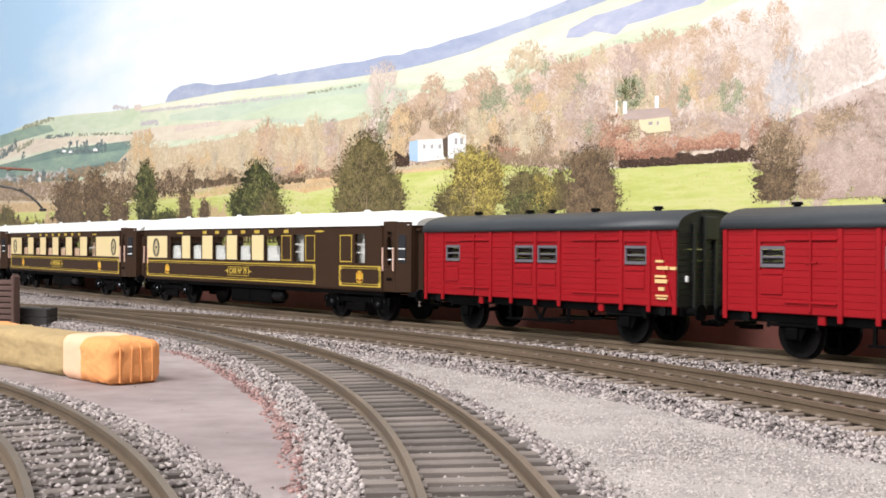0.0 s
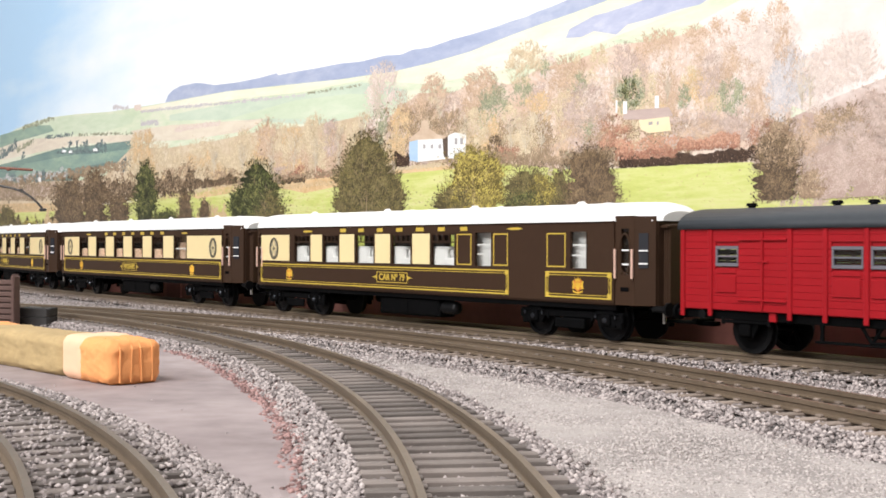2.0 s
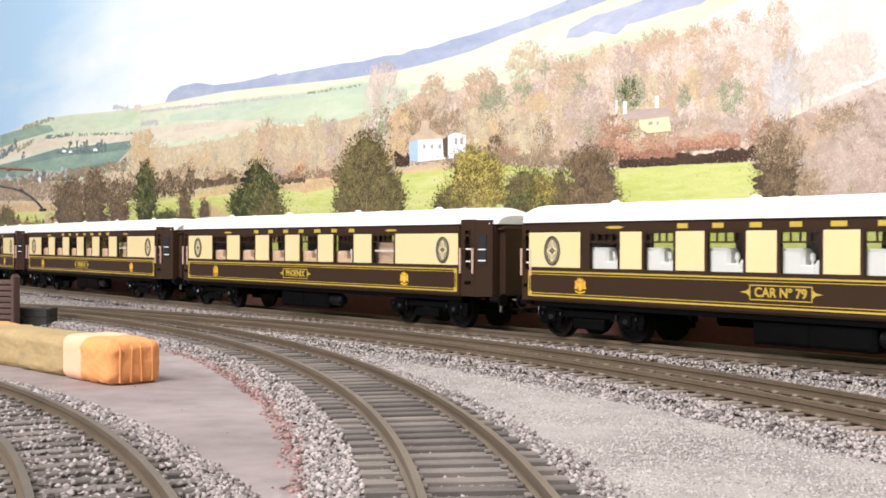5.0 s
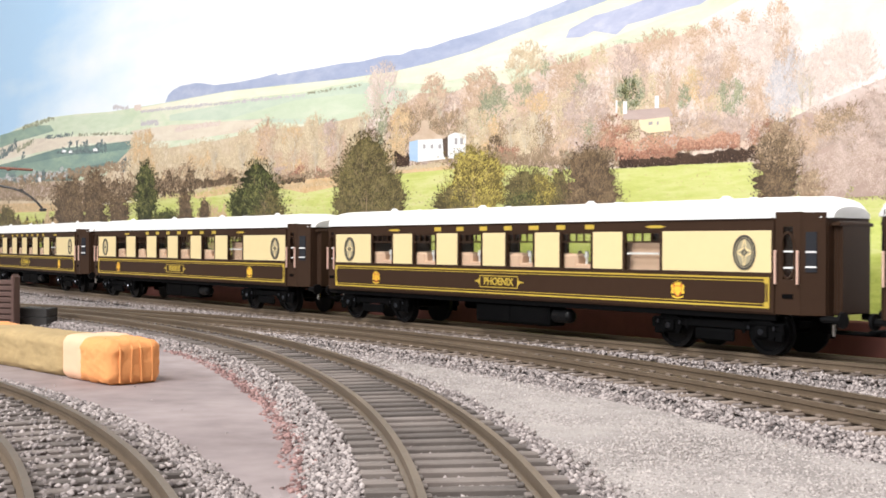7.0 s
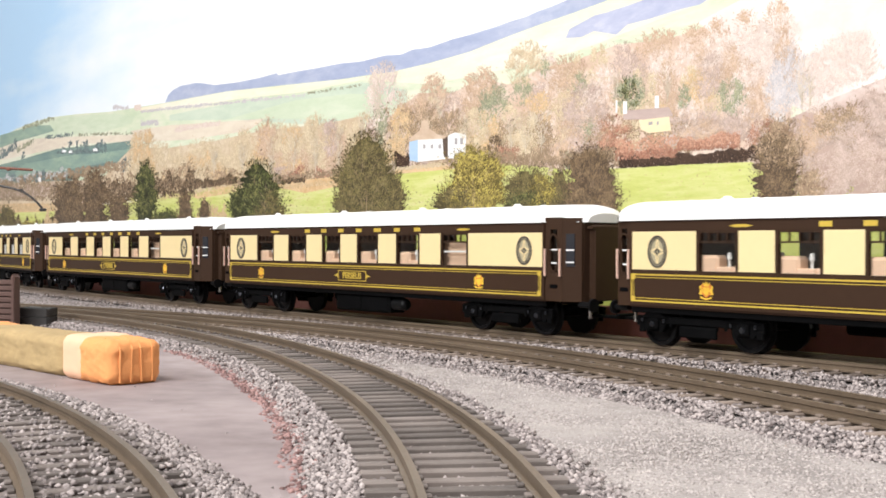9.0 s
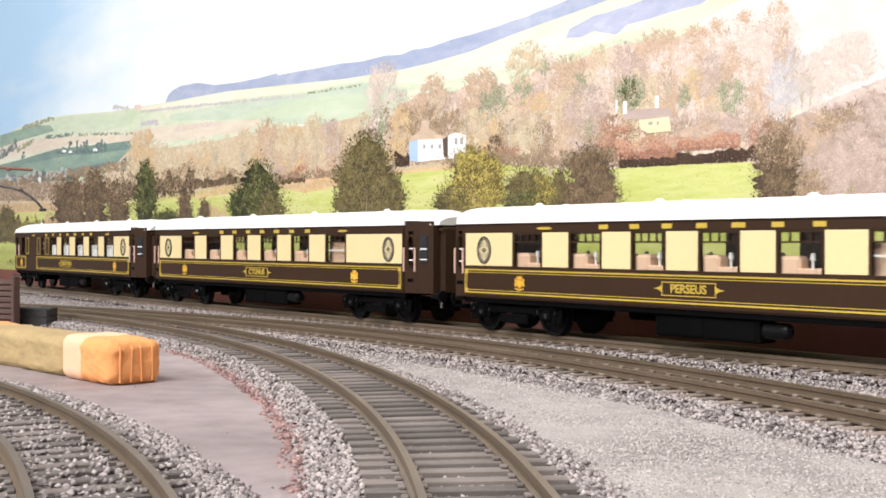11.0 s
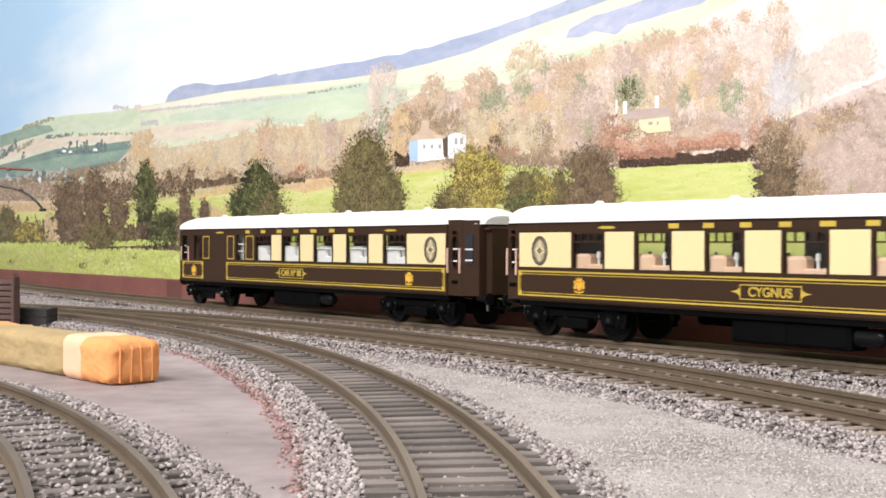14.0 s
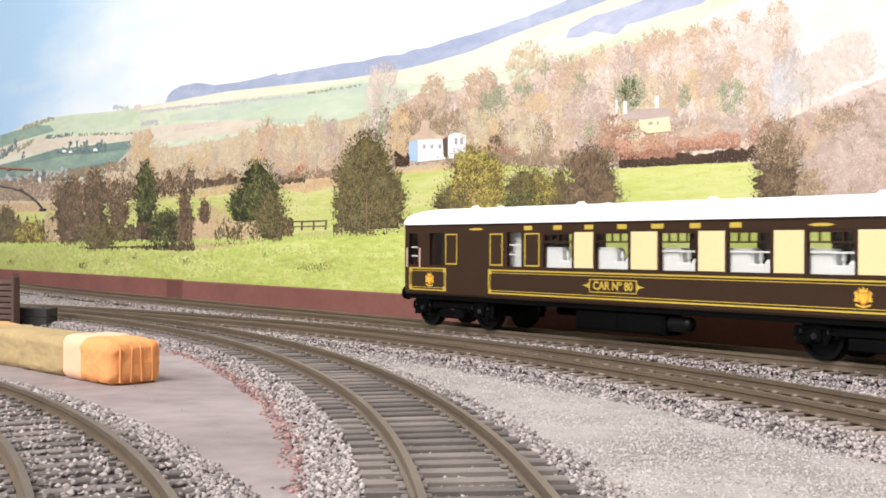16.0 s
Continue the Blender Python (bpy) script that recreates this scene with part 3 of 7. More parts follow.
def strokes(name, s, z, ang, length, width, o, inkname, label=""):
    """Short tapered strokes of print; ang is measured from upright, length and width in grains."""
    s, z, ang, length, width, o = (np.broadcast_to(np.asarray(q, float), np.shape(s)) for q in (s, z, ang, length, width, o))
    g = grain_of(s)
    ux, uz = np.sin(ang), np.cos(ang)
    along = np.array([-0.5, -0.1, 0.5, -0.1])
    side = np.array([0.12, 0.5, 0.1, -0.5])
    lx = along[None] * (length * g)[:, None]
    wx = side[None] * (width * g)[:, None]
    px = (lx * ux[:, None] + wx * uz[:, None]) * broad_of(s)[:, None] + s[:, None]
    pz = lx * uz[:, None] - wx * ux[:, None] + z[:, None]
    py = -THIN * o[:, None] + np.zeros_like(px)
    n = len(s)
    v = (np.stack([px, py, pz], -1).reshape(-1, 3) * MM).tolist()
    me = bpy.data.meshes.new(name)
    me.from_pydata(v, [], np.arange(n * 4).reshape(n, 4).tolist())
    me.materials.append(INKS[inkname])
    return part(name, me, INKS[inkname], backdrop, label)


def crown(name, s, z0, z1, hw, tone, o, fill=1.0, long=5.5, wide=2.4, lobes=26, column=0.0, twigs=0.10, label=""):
    """A printed tree: shade put into dark inner flecks, sunlight into flecks on the upper side of each bough, twigs at
    the rim.
    """
    h, g = z1 - z0, grain_of(s)
    area = (hw / broad_of(s) / g) * (h / g) * 1.7
    n = int(area / (long * wide) * 3.4 * fill)
    t = RNG.uniform(0.06, 0.90, lobes)
    half = (np.sin(np.clip(0.16 + 0.80 * t, 0, 1) * math.pi) ** 0.55) * (1 - column) + column * np.clip(1.5 - 1.35 * t, 0.0, 0.95)
    a = RNG.uniform(-0.80, 0.80, lobes)
    cs, cz = s + a * hw * half, z0 + t * h
    rs, rz = hw * RNG.uniform(0.16, 0.36, lobes), h * RNG.uniform(0.07, 0.16, lobes)

    def cloud(m, up, spread, oo, inkname, l, w):
        k = RNG.integers(0, lobes, m)
        r, q = np.abs(RNG.normal(0, spread, m)), RNG.uniform(0, 2 * math.pi, m)
        ss = cs[k] + rs[k] * r * np.cos(q)
        zz = cz[k] + rz[k] * (r * np.sin(q) + up)
        zz = np.maximum(zz, z0 + 0.03 * h * RNG.uniform(-1, 1, m))
        lean = np.clip((ss - s) / hw, -1, 1) * 0.6 + RNG.normal(0, 0.5, m)
        strokes(name, ss, zz, lean, l * RNG.uniform(0.45, 1.4, m), w * RNG.uniform(0.5, 1.3, m), oo + 0.012 * (k + RNG.uniform(0, 1, m)), inkname, label)

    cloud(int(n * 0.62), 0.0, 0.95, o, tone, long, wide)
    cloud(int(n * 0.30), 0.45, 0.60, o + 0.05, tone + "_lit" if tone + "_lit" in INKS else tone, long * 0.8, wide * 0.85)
    m = int(n * twigs)
    if m > 3:
        tt = RNG.uniform(0.25, 1.03, m)
        rim = np.sin(np.clip(0.16 + 0.80 * tt, 0.05, 0.97) * math.pi) ** 0.55
        aa = RNG.uniform(-1.08, 1.08, m)
        strokes("twigs", s + aa * hw * rim, z0 + tt * h, aa * 0.7 + RNG.normal(0, 0.25, m), long * RNG.uniform(1.2, 2.6, m), 0.8, o + 0.4, tone)


def heart(s, z0, z1, hw, o, material, column=0.0, label=""):
    """The closed inside of a crown or bush, with a ragged outline."""
    h, pts = z1 - z0, []
    for side in (1, -1):
        for k in range(26):
            t = k / 25.0 if side > 0 else 1.0 - k / 25.0
            wide = (math.sin(min(1.0, 0.16 + 0.82 * t) * math.pi) ** 0.55) * (1 - column) + column * min(0.95, max(0.02, 1.5 - 1.35 * t))
            rag = 0.74 + 0.26 * noise.noise((s + side * 3.0, t * 5.0, 0.7)) + 0.2 * RNG.uniform(-1, 1)
            pts.append((s + side * hw * wide * rag, z0 + h * (0.02 + 0.92 * t) + h * 0.02 * RNG.uniform(-1, 1)))
    part("tree_heart", Geo().prism(pts, -o * THIN, -o * THIN + 0.004), material, backdrop, label)


def bare_tree(s, z0, z1, hw, o, inkname, n=70):
    """Trunk and forked limbs without leaves."""
    g, h = grain_of(s), z1 - z0
    xs, zs, an, ln, wd = [s], [z0 + h * 0.28], [0.0], [h * 0.6 / g], [1.6]
    for k in range(n):
        t, a = RNG.uniform(0.2, 0.95), RNG.uniform(-1, 1)
        xs.append(s + a * hw * t * 0.8)
        zs.append(z0 + t * h)
        an.append(a * 0.7 + RNG.normal(0, 0.15))
        ln.append(h / g * RNG.uniform(0.10, 0.34))
        wd.append(RNG.uniform(0.5, 1.1))
    strokes("bare_tree", np.array(xs), np.array(zs), np.array(an), np.array(ln), np.array(wd), o, inkname)


def row_of(s0, z0, s1, z1, h, n, tone, o, long=5.0, wide=2.2, lean=0.35, name="hedge"):
    """A hedge, wood edge or tuft line between two points of the board, h high, with a lumpy top."""
    t = RNG.uniform(0, 1, n)
    s = s0 + (s1 - s0) * t
    lump = np.array([0.85 + 0.5 * noise.noise((q * 0.11, z0 * 0.3, 1.7)) + 0.25 * noise.noise((q * 0.37, z0, 5.2)) for q in s])
    z = z0 + (z1 - z0) * t + h * RNG.uniform(0, 1, n) ** 0.85 * np.clip(lump, 0.3, 1.25)
    strokes(name, s, z, RNG.normal(0, lean, n), long * RNG.uniform(0.4, 1.4, n), wide * RNG.uniform(0.5, 1.3, n), o + RNG.uniform(0, 0.3, n), tone)


# far hedge lines, conifers and wood edges on the hill
for spec in ((-464, 129.6, -436, 127.0, 2.4, 60, "slate", 1.00), (-426, 124.9, -414, 124.2, 4.7, 60, "mist_glare", 1.00), (-414, 122.6, -195, 112.2, 1.4, 420, "slate", 1.00), (-195, 112.8, -140, 111.9, 1.2, 60, "sage", 1.00), (-414, 113.6, -386, 112.1, 3.1, 140, "slate", 1.00), (-359, 104.8, -295, 104.2, 3.2, 300, "mist_glare", 1.00), (-665, 128.8, -588, 131.6, 3.8, 120, "sage", 1.00), (-608, 117.9, -544, 116.0, 2.7, 70, "teal", 1.00), (-728, 106.8, -680, 115.0, 8.1, 160, "teal", 1.00), (-680, 111.1, -636, 117.0, 3.9, 80, "sage", 1.00), (-532, 115.1, -428, 108.4, 1.7, 90, "sage", 1.00), (-581, 104.1, -475, 98.5, 2.2, 160, "teal", 1.10), (-728, 82.2, -428, 83.7, 7.2, 900, "umber", 1.20), (-728, 85.2, -556, 84.7, 6.7, 300, "slate", 1.15), (-556, 82.0, -428, 83.7, 8.4, 420, "umber", 1.25), (-448, 82.7, -428, 83.7, 10.5, 120, "teal", 1.20)):
    row_of(*spec, name="far_hedge")
for spec in ((-566, 103.2, 108.6, 3.8), (-550, 102.7, 112.4, 4.9), (-536, 101.8, 111.1, 4.8), (-528, 101.3, 107.9, 3.6), (-520, 100.8, 110.4, 4.7), (-515, 101.0, 110.9, 3.5), (-495, 100.6, 107.3, 5.6), (-486, 100.0, 108.8, 4.4), (-479, 100.0, 106.3, 3.3), (-692, 84.3, 92.3, 9.3), (-662, 82.6, 90.0, 7.4), (-630, 82.3, 92.3, 7.1), (-612, 81.6, 92.4, 8.2), (-662, 105.1, 111.0, 5.9)):
    crown("far_conifer", *spec, "teal", 1.4, 1.3, 3.5, 1.8, 8, 0.8, 0.0)
PAPER = printed("printed_paper_white", (0.8, 0.8, 0.8), None, 0.05)
flat("farmhouse", [(-569, 104.3), (-559, 103.6), (-559, 105.2), (-564, 106.2), (-569, 105.8)], 1.90, PAPER)
flat("farmhouse", [(-554, 102.9), (-546, 102.4), (-546, 104.0), (-550, 104.9), (-554, 104.4)], 1.90, PAPER)
flat("farmhouse", [(-502, 101.1), (-493, 100.5), (-494, 102.3), (-498, 103.3), (-503, 102.9)], 1.90, PAPER)
flat("farmhouse", [(-625, 83.0), (-618, 82.8), (-618, 85.7), (-621, 87.2), (-625, 86.0)], 1.90, PAPER)
# woods on the slopes, far rows first
for spec in (
    (-420, 83.8, 108.7, 15.1, "beige", 1.50, 0.75), (-399, 81.3, 104.8, 22.3, "beige", 1.50, 0.75), (-376, 75.9, 98.8, 14.0, "beige", 1.50, 0.75), (-354, 73.3, 93.8, 17.3, "beige", 1.50, 0.75),
    (-326, 75.6, 97.6, 16.3, "beige", 1.50, 0.75), (-308, 71.4, 95.5, 14.7, "beige", 1.50, 0.75), (-289, 71.6, 97.1, 16.4, "beige", 1.50, 0.75), (-265, 79.1, 99.5, 14.7, "beige", 1.50, 0.75),
    (-242, 79.6, 100.3, 13.2, "tan", 1.50, 0.75), (-223, 80.3, 99.5, 13.9, "beige", 1.50, 0.75), (-209, 78.8, 97.8, 11.8, "tan", 1.50, 0.75), (-190, 78.5, 99.5, 8.6, "beige", 1.50, 0.75),
    (-172, 77.4, 94.9, 10.3, "pink", 1.50, 0.75), (-158, 73.3, 94.8, 8.1, "beige", 1.50, 0.75), (-141, 78.6, 97.8, 11.6, "beige", 1.50, 0.75), (-421, 75.9, 97.9, 20.4, "beige", 1.85, 0.75),
    (-390, 72.0, 93.2, 15.5, "beige", 1.85, 0.75), (-361, 60.9, 88.4, 17.4, "beige", 1.85, 0.75), (-339, 66.4, 89.6, 12.7, "tan", 1.85, 0.75), (-315, 66.4, 89.9, 13.8, "tan", 1.85, 0.75),
    (-296, 65.4, 87.0, 12.7, "beige", 1.85, 0.75), (-275, 65.0, 89.9, 10.8, "beige", 1.85, 0.75), (-259, 69.3, 92.1, 10.7, "beige", 1.85, 0.75), (-239, 73.1, 93.1, 9.5, "pink", 1.85, 0.75),
    (-223, 67.3, 89.0, 10.1, "beige", 1.85, 0.75), (-207, 74.5, 91.9, 11.1, "beige", 1.85, 0.75), (-188, 73.1, 91.3, 9.2, "beige", 1.85, 0.75), (-174, 71.7, 89.4, 9.1, "beige", 1.85, 0.75),
    (-161, 68.7, 90.3, 10.6, "pink", 1.85, 0.75), (-146, 68.4, 88.1, 11.4, "beige", 1.85, 0.75), (-422, 61.8, 90.5, 22.4, "beige", 2.20, 0.75), (-397, 59.6, 87.0, 19.0, "tan", 2.20, 0.75),
    (-370, 53.7, 79.5, 14.7, "tan", 2.20, 0.75), (-340, 55.1, 82.2, 19.5, "beige", 2.20, 0.75), (-322, 57.8, 78.3, 18.8, "beige", 2.20, 0.75), (-295, 57.5, 79.8, 14.0, "tan", 2.20, 0.75),
    (-270, 64.4, 82.9, 16.4, "beige", 2.20, 0.75), (-249, 65.3, 86.0, 14.6, "tan", 2.20, 0.75), (-226, 61.2, 84.5, 10.2, "pink", 2.20, 0.75), (-210, 60.7, 82.8, 11.5, "pink", 2.20, 0.75),
):
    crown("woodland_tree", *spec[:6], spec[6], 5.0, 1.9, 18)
for spec in (
    (-193, 65.6, 86.8, 8.9, "pink", 2.20, 0.75), (-173, 63.9, 81.2, 9.9, "pink", 2.20, 0.75), (-154, 65.0, 83.1, 7.9, "pink", 2.20, 0.75), (-139, 64.4, 85.8, 9.2, "tan", 2.20, 0.75),
    (-418, 54.1, 83.0, 21.3, "beige", 2.55, 0.75), (-390, 51.4, 79.1, 19.9, "beige", 2.55, 0.75), (-363, 43.9, 69.2, 20.2, "tan", 2.55, 0.75), (-339, 49.3, 70.5, 18.7, "beige", 2.55, 0.75),
    (-313, 48.0, 73.5, 12.9, "beige", 2.55, 0.75), (-289, 54.6, 75.6, 14.4, "tan", 2.55, 0.75), (-266, 52.4, 74.4, 13.5, "tan", 2.55, 0.75), (-242, 56.3, 79.3, 15.8, "beige", 2.55, 0.75),
    (-222, 57.2, 76.7, 14.6, "tan", 2.55, 0.75), (-202, 54.9, 77.9, 11.5, "tan", 2.55, 0.75), (-184, 59.5, 77.0, 12.5, "beige", 2.55, 0.75), (-164, 57.2, 76.0, 11.0, "pink", 2.55, 0.75),
    (-151, 56.2, 74.4, 10.4, "beige", 2.55, 0.75), (-418, 83.2, 110.0, 10.6, "tan", 2.90, 0.90), (-402, 82.4, 109.2, 11.3, "tan", 2.90, 0.90), (-239, 82.4, 104.2, 13.2, "pink", 2.90, 0.90),
    (-184, 77.6, 100.4, 13.8, "beige", 2.90, 0.90), (-170, 78.3, 97.1, 8.9, "mauve", 2.90, 0.90), (-342, 68.5, 84.9, 14.9, "umber", 2.90, 0.90), (-368, 63.9, 80.7, 22.8, "umber", 2.90, 0.90),
    (-330, 66.8, 82.7, 15.6, "beige", 3.00, 0.80), (-315, 68.2, 80.4, 9.5, "umber", 3.00, 0.80), (-299, 68.8, 77.0, 11.2, "umber", 3.00, 0.80), (-286, 66.8, 77.4, 12.2, "umber", 3.00, 0.80),
    (-265, 67.9, 74.1, 12.1, "umber", 3.00, 0.80), (-251, 66.8, 74.2, 13.2, "mauve", 3.00, 0.80), (-235, 65.7, 76.7, 9.0, "beige", 3.00, 0.80), (-225, 65.0, 75.7, 12.7, "mauve", 3.00, 0.80),
    (-210, 66.0, 71.5, 9.5, "rust", 3.00, 0.80), (-200, 64.9, 75.1, 10.5, "rust", 3.00, 0.80), (-181, 65.0, 73.0, 7.0, "rust", 3.00, 0.80), (-174, 62.7, 69.7, 10.9, "rust", 3.00, 0.80),
    (-125, 80.9, 99.8, 13.3, "umber", 1.50, 0.62), (-104, 89.6, 105.6, 9.9, "pink", 1.50, 0.62), (-86, 84.8, 102.1, 11.5, "beige", 1.50, 0.62), (-66, 85.3, 101.2, 10.6, "mauve", 1.50, 0.62),
):
    crown("woodland_tree", *spec[:6], spec[6], 5.0, 1.9, 18)
for spec in (
    (-51, 87.4, 107.3, 7.6, "pink", 1.50, 0.62), (-36, 86.3, 101.7, 11.6, "sage", 1.50, 0.62), (-18, 87.3, 103.0, 7.1, "sage", 1.50, 0.62), (-2, 93.2, 110.0, 9.6, "mist_glare", 1.50, 0.62),
    (13, 94.0, 107.7, 7.2, "beige", 1.50, 0.62), (27, 92.5, 109.6, 6.6, "beige", 1.50, 0.62), (40, 95.8, 109.6, 6.9, "mauve", 1.50, 0.62), (52, 99.9, 111.7, 8.9, "pink", 1.50, 0.62),
    (62, 95.0, 110.8, 5.8, "pink", 1.50, 0.62), (74, 96.8, 110.8, 7.9, "pink", 1.50, 0.62), (85, 96.0, 111.7, 5.8, "pink", 1.50, 0.62), (98, 101.1, 112.7, 5.9, "pink", 1.50, 0.62),
    (110, 99.9, 114.3, 5.4, "pink", 1.50, 0.62), (-125, 75.3, 95.0, 14.3, "mauve", 1.82, 0.62), (-104, 75.2, 96.3, 14.2, "umber", 1.82, 0.62), (-81, 76.5, 95.0, 11.0, "umber", 1.82, 0.62),
    (-58, 81.8, 97.0, 7.6, "pink", 1.82, 0.62), (-41, 80.7, 96.0, 8.0, "sage", 1.82, 0.62), (-27, 74.5, 92.1, 7.2, "beige", 1.82, 0.62), (-8, 81.5, 99.4, 6.6, "mauve", 1.82, 0.62),
    (5, 83.7, 101.5, 10.5, "pink", 1.82, 0.62), (16, 85.9, 100.4, 9.8, "beige", 1.82, 0.62), (31, 84.7, 101.6, 8.2, "mist_glare", 1.82, 0.62), (44, 88.0, 105.1, 8.3, "mauve", 1.82, 0.62),
    (58, 88.3, 104.0, 7.7, "mist_glare", 1.82, 0.62), (70, 91.5, 105.3, 6.4, "mist_glare", 1.82, 0.62), (83, 91.0, 106.8, 7.8, "mist_glare", 1.82, 0.62), (94, 94.7, 106.7, 6.1, "mist_glare", 1.82, 0.62),
    (102, 95.1, 109.1, 6.3, "mist_glare", 1.82, 0.62), (113, 95.4, 108.7, 6.2, "mist_glare", 1.82, 0.62), (-132, 62.9, 83.9, 13.6, "sage", 2.14, 0.62), (-115, 72.4, 88.3, 12.1, "beige", 2.14, 0.62),
    (-98, 67.0, 87.8, 11.9, "umber", 2.14, 0.62), (-82, 66.3, 86.8, 12.4, "beige", 2.14, 0.62), (-61, 70.8, 86.5, 10.8, "beige", 2.14, 0.62), (-43, 70.5, 89.5, 12.3, "tan", 2.14, 0.62),
    (-28, 66.0, 85.2, 10.2, "umber", 2.14, 0.62), (-9, 78.0, 95.2, 9.5, "tan", 2.14, 0.62), (8, 77.8, 95.0, 7.7, "beige", 2.14, 0.62), (23, 80.9, 95.2, 8.9, "mist_glare", 2.14, 0.62),
):
    crown("woodland_tree", *spec[:6], spec[6], 5.0, 1.9, 18)
for spec in (
    (38, 83.0, 96.0, 6.8, "pink", 2.14, 0.62), (50, 81.0, 97.7, 7.8, "beige", 2.14, 0.62), (61, 80.3, 96.7, 5.6, "pink", 2.14, 0.62), (72, 85.0, 96.4, 5.1, "beige", 2.14, 0.62),
    (83, 83.5, 99.3, 6.3, "mist_glare", 2.14, 0.62), (91, 87.2, 102.1, 4.9, "pink", 2.14, 0.62), (104, 89.7, 102.0, 5.6, "mist_glare", 2.14, 0.62), (112, 90.2, 104.0, 4.7, "pink", 2.14, 0.62),
    (-110, 68.1, 83.7, 14.0, "tan", 2.46, 0.62), (-92, 62.4, 81.6, 10.5, "mauve", 2.46, 0.62), (-76, 63.9, 79.2, 11.3, "umber", 2.46, 0.62), (-59, 63.1, 79.6, 11.5, "mauve", 2.46, 0.62),
    (-39, 61.0, 80.4, 8.3, "tan", 2.46, 0.62), (-23, 64.5, 80.0, 11.0, "beige", 2.46, 0.62), (-10, 67.8, 86.0, 9.2, "umber", 2.46, 0.62), (8, 71.9, 88.0, 6.2, "beige", 2.46, 0.62),
    (24, 70.9, 87.2, 5.8, "pink", 2.46, 0.62), (40, 78.6, 92.0, 5.5, "beige", 2.46, 0.62), (52, 74.2, 89.3, 8.1, "beige", 2.46, 0.62), (65, 74.0, 90.0, 5.9, "pink", 2.46, 0.62),
    (76, 80.1, 94.4, 8.0, "tan", 2.46, 0.62), (86, 84.4, 95.7, 5.9, "pink", 2.46, 0.62), (99, 81.9, 97.2, 7.0, "pink", 2.46, 0.62), (108, 79.9, 95.2, 4.1, "mist_glare", 2.46, 0.62),
    (115, 84.6, 97.5, 4.2, "pink", 2.46, 0.62), (-23, 58.1, 74.8, 9.7, "umber", 2.78, 0.62), (-6, 66.3, 82.4, 8.3, "umber", 2.78, 0.62), (7, 64.5, 80.2, 8.4, "beige", 2.78, 0.62),
    (20, 62.8, 80.8, 8.3, "sage", 2.78, 0.62), (30, 65.1, 82.6, 8.4, "umber", 2.78, 0.62), (45, 69.9, 82.6, 5.9, "umber", 2.78, 0.62), (60, 68.9, 83.0, 6.1, "tan", 2.78, 0.62),
    (71, 73.3, 85.1, 5.6, "mist_glare", 2.78, 0.62), (84, 75.9, 87.8, 4.8, "beige", 2.78, 0.62), (97, 81.1, 92.1, 7.4, "mist_glare", 2.78, 0.62), (109, 78.8, 90.3, 4.9, "mist_glare", 2.78, 0.62),
    (2, 60.1, 73.7, 7.7, "mauve", 3.10, 0.62), (14, 59.7, 74.2, 8.4, "sage", 3.10, 0.62), (28, 62.8, 77.5, 7.8, "umber", 3.10, 0.62), (43, 66.9, 79.5, 7.0, "beige", 3.10, 0.62),
):
    crown("woodland_tree", *spec[:6], spec[6], 5.0, 1.9, 18)
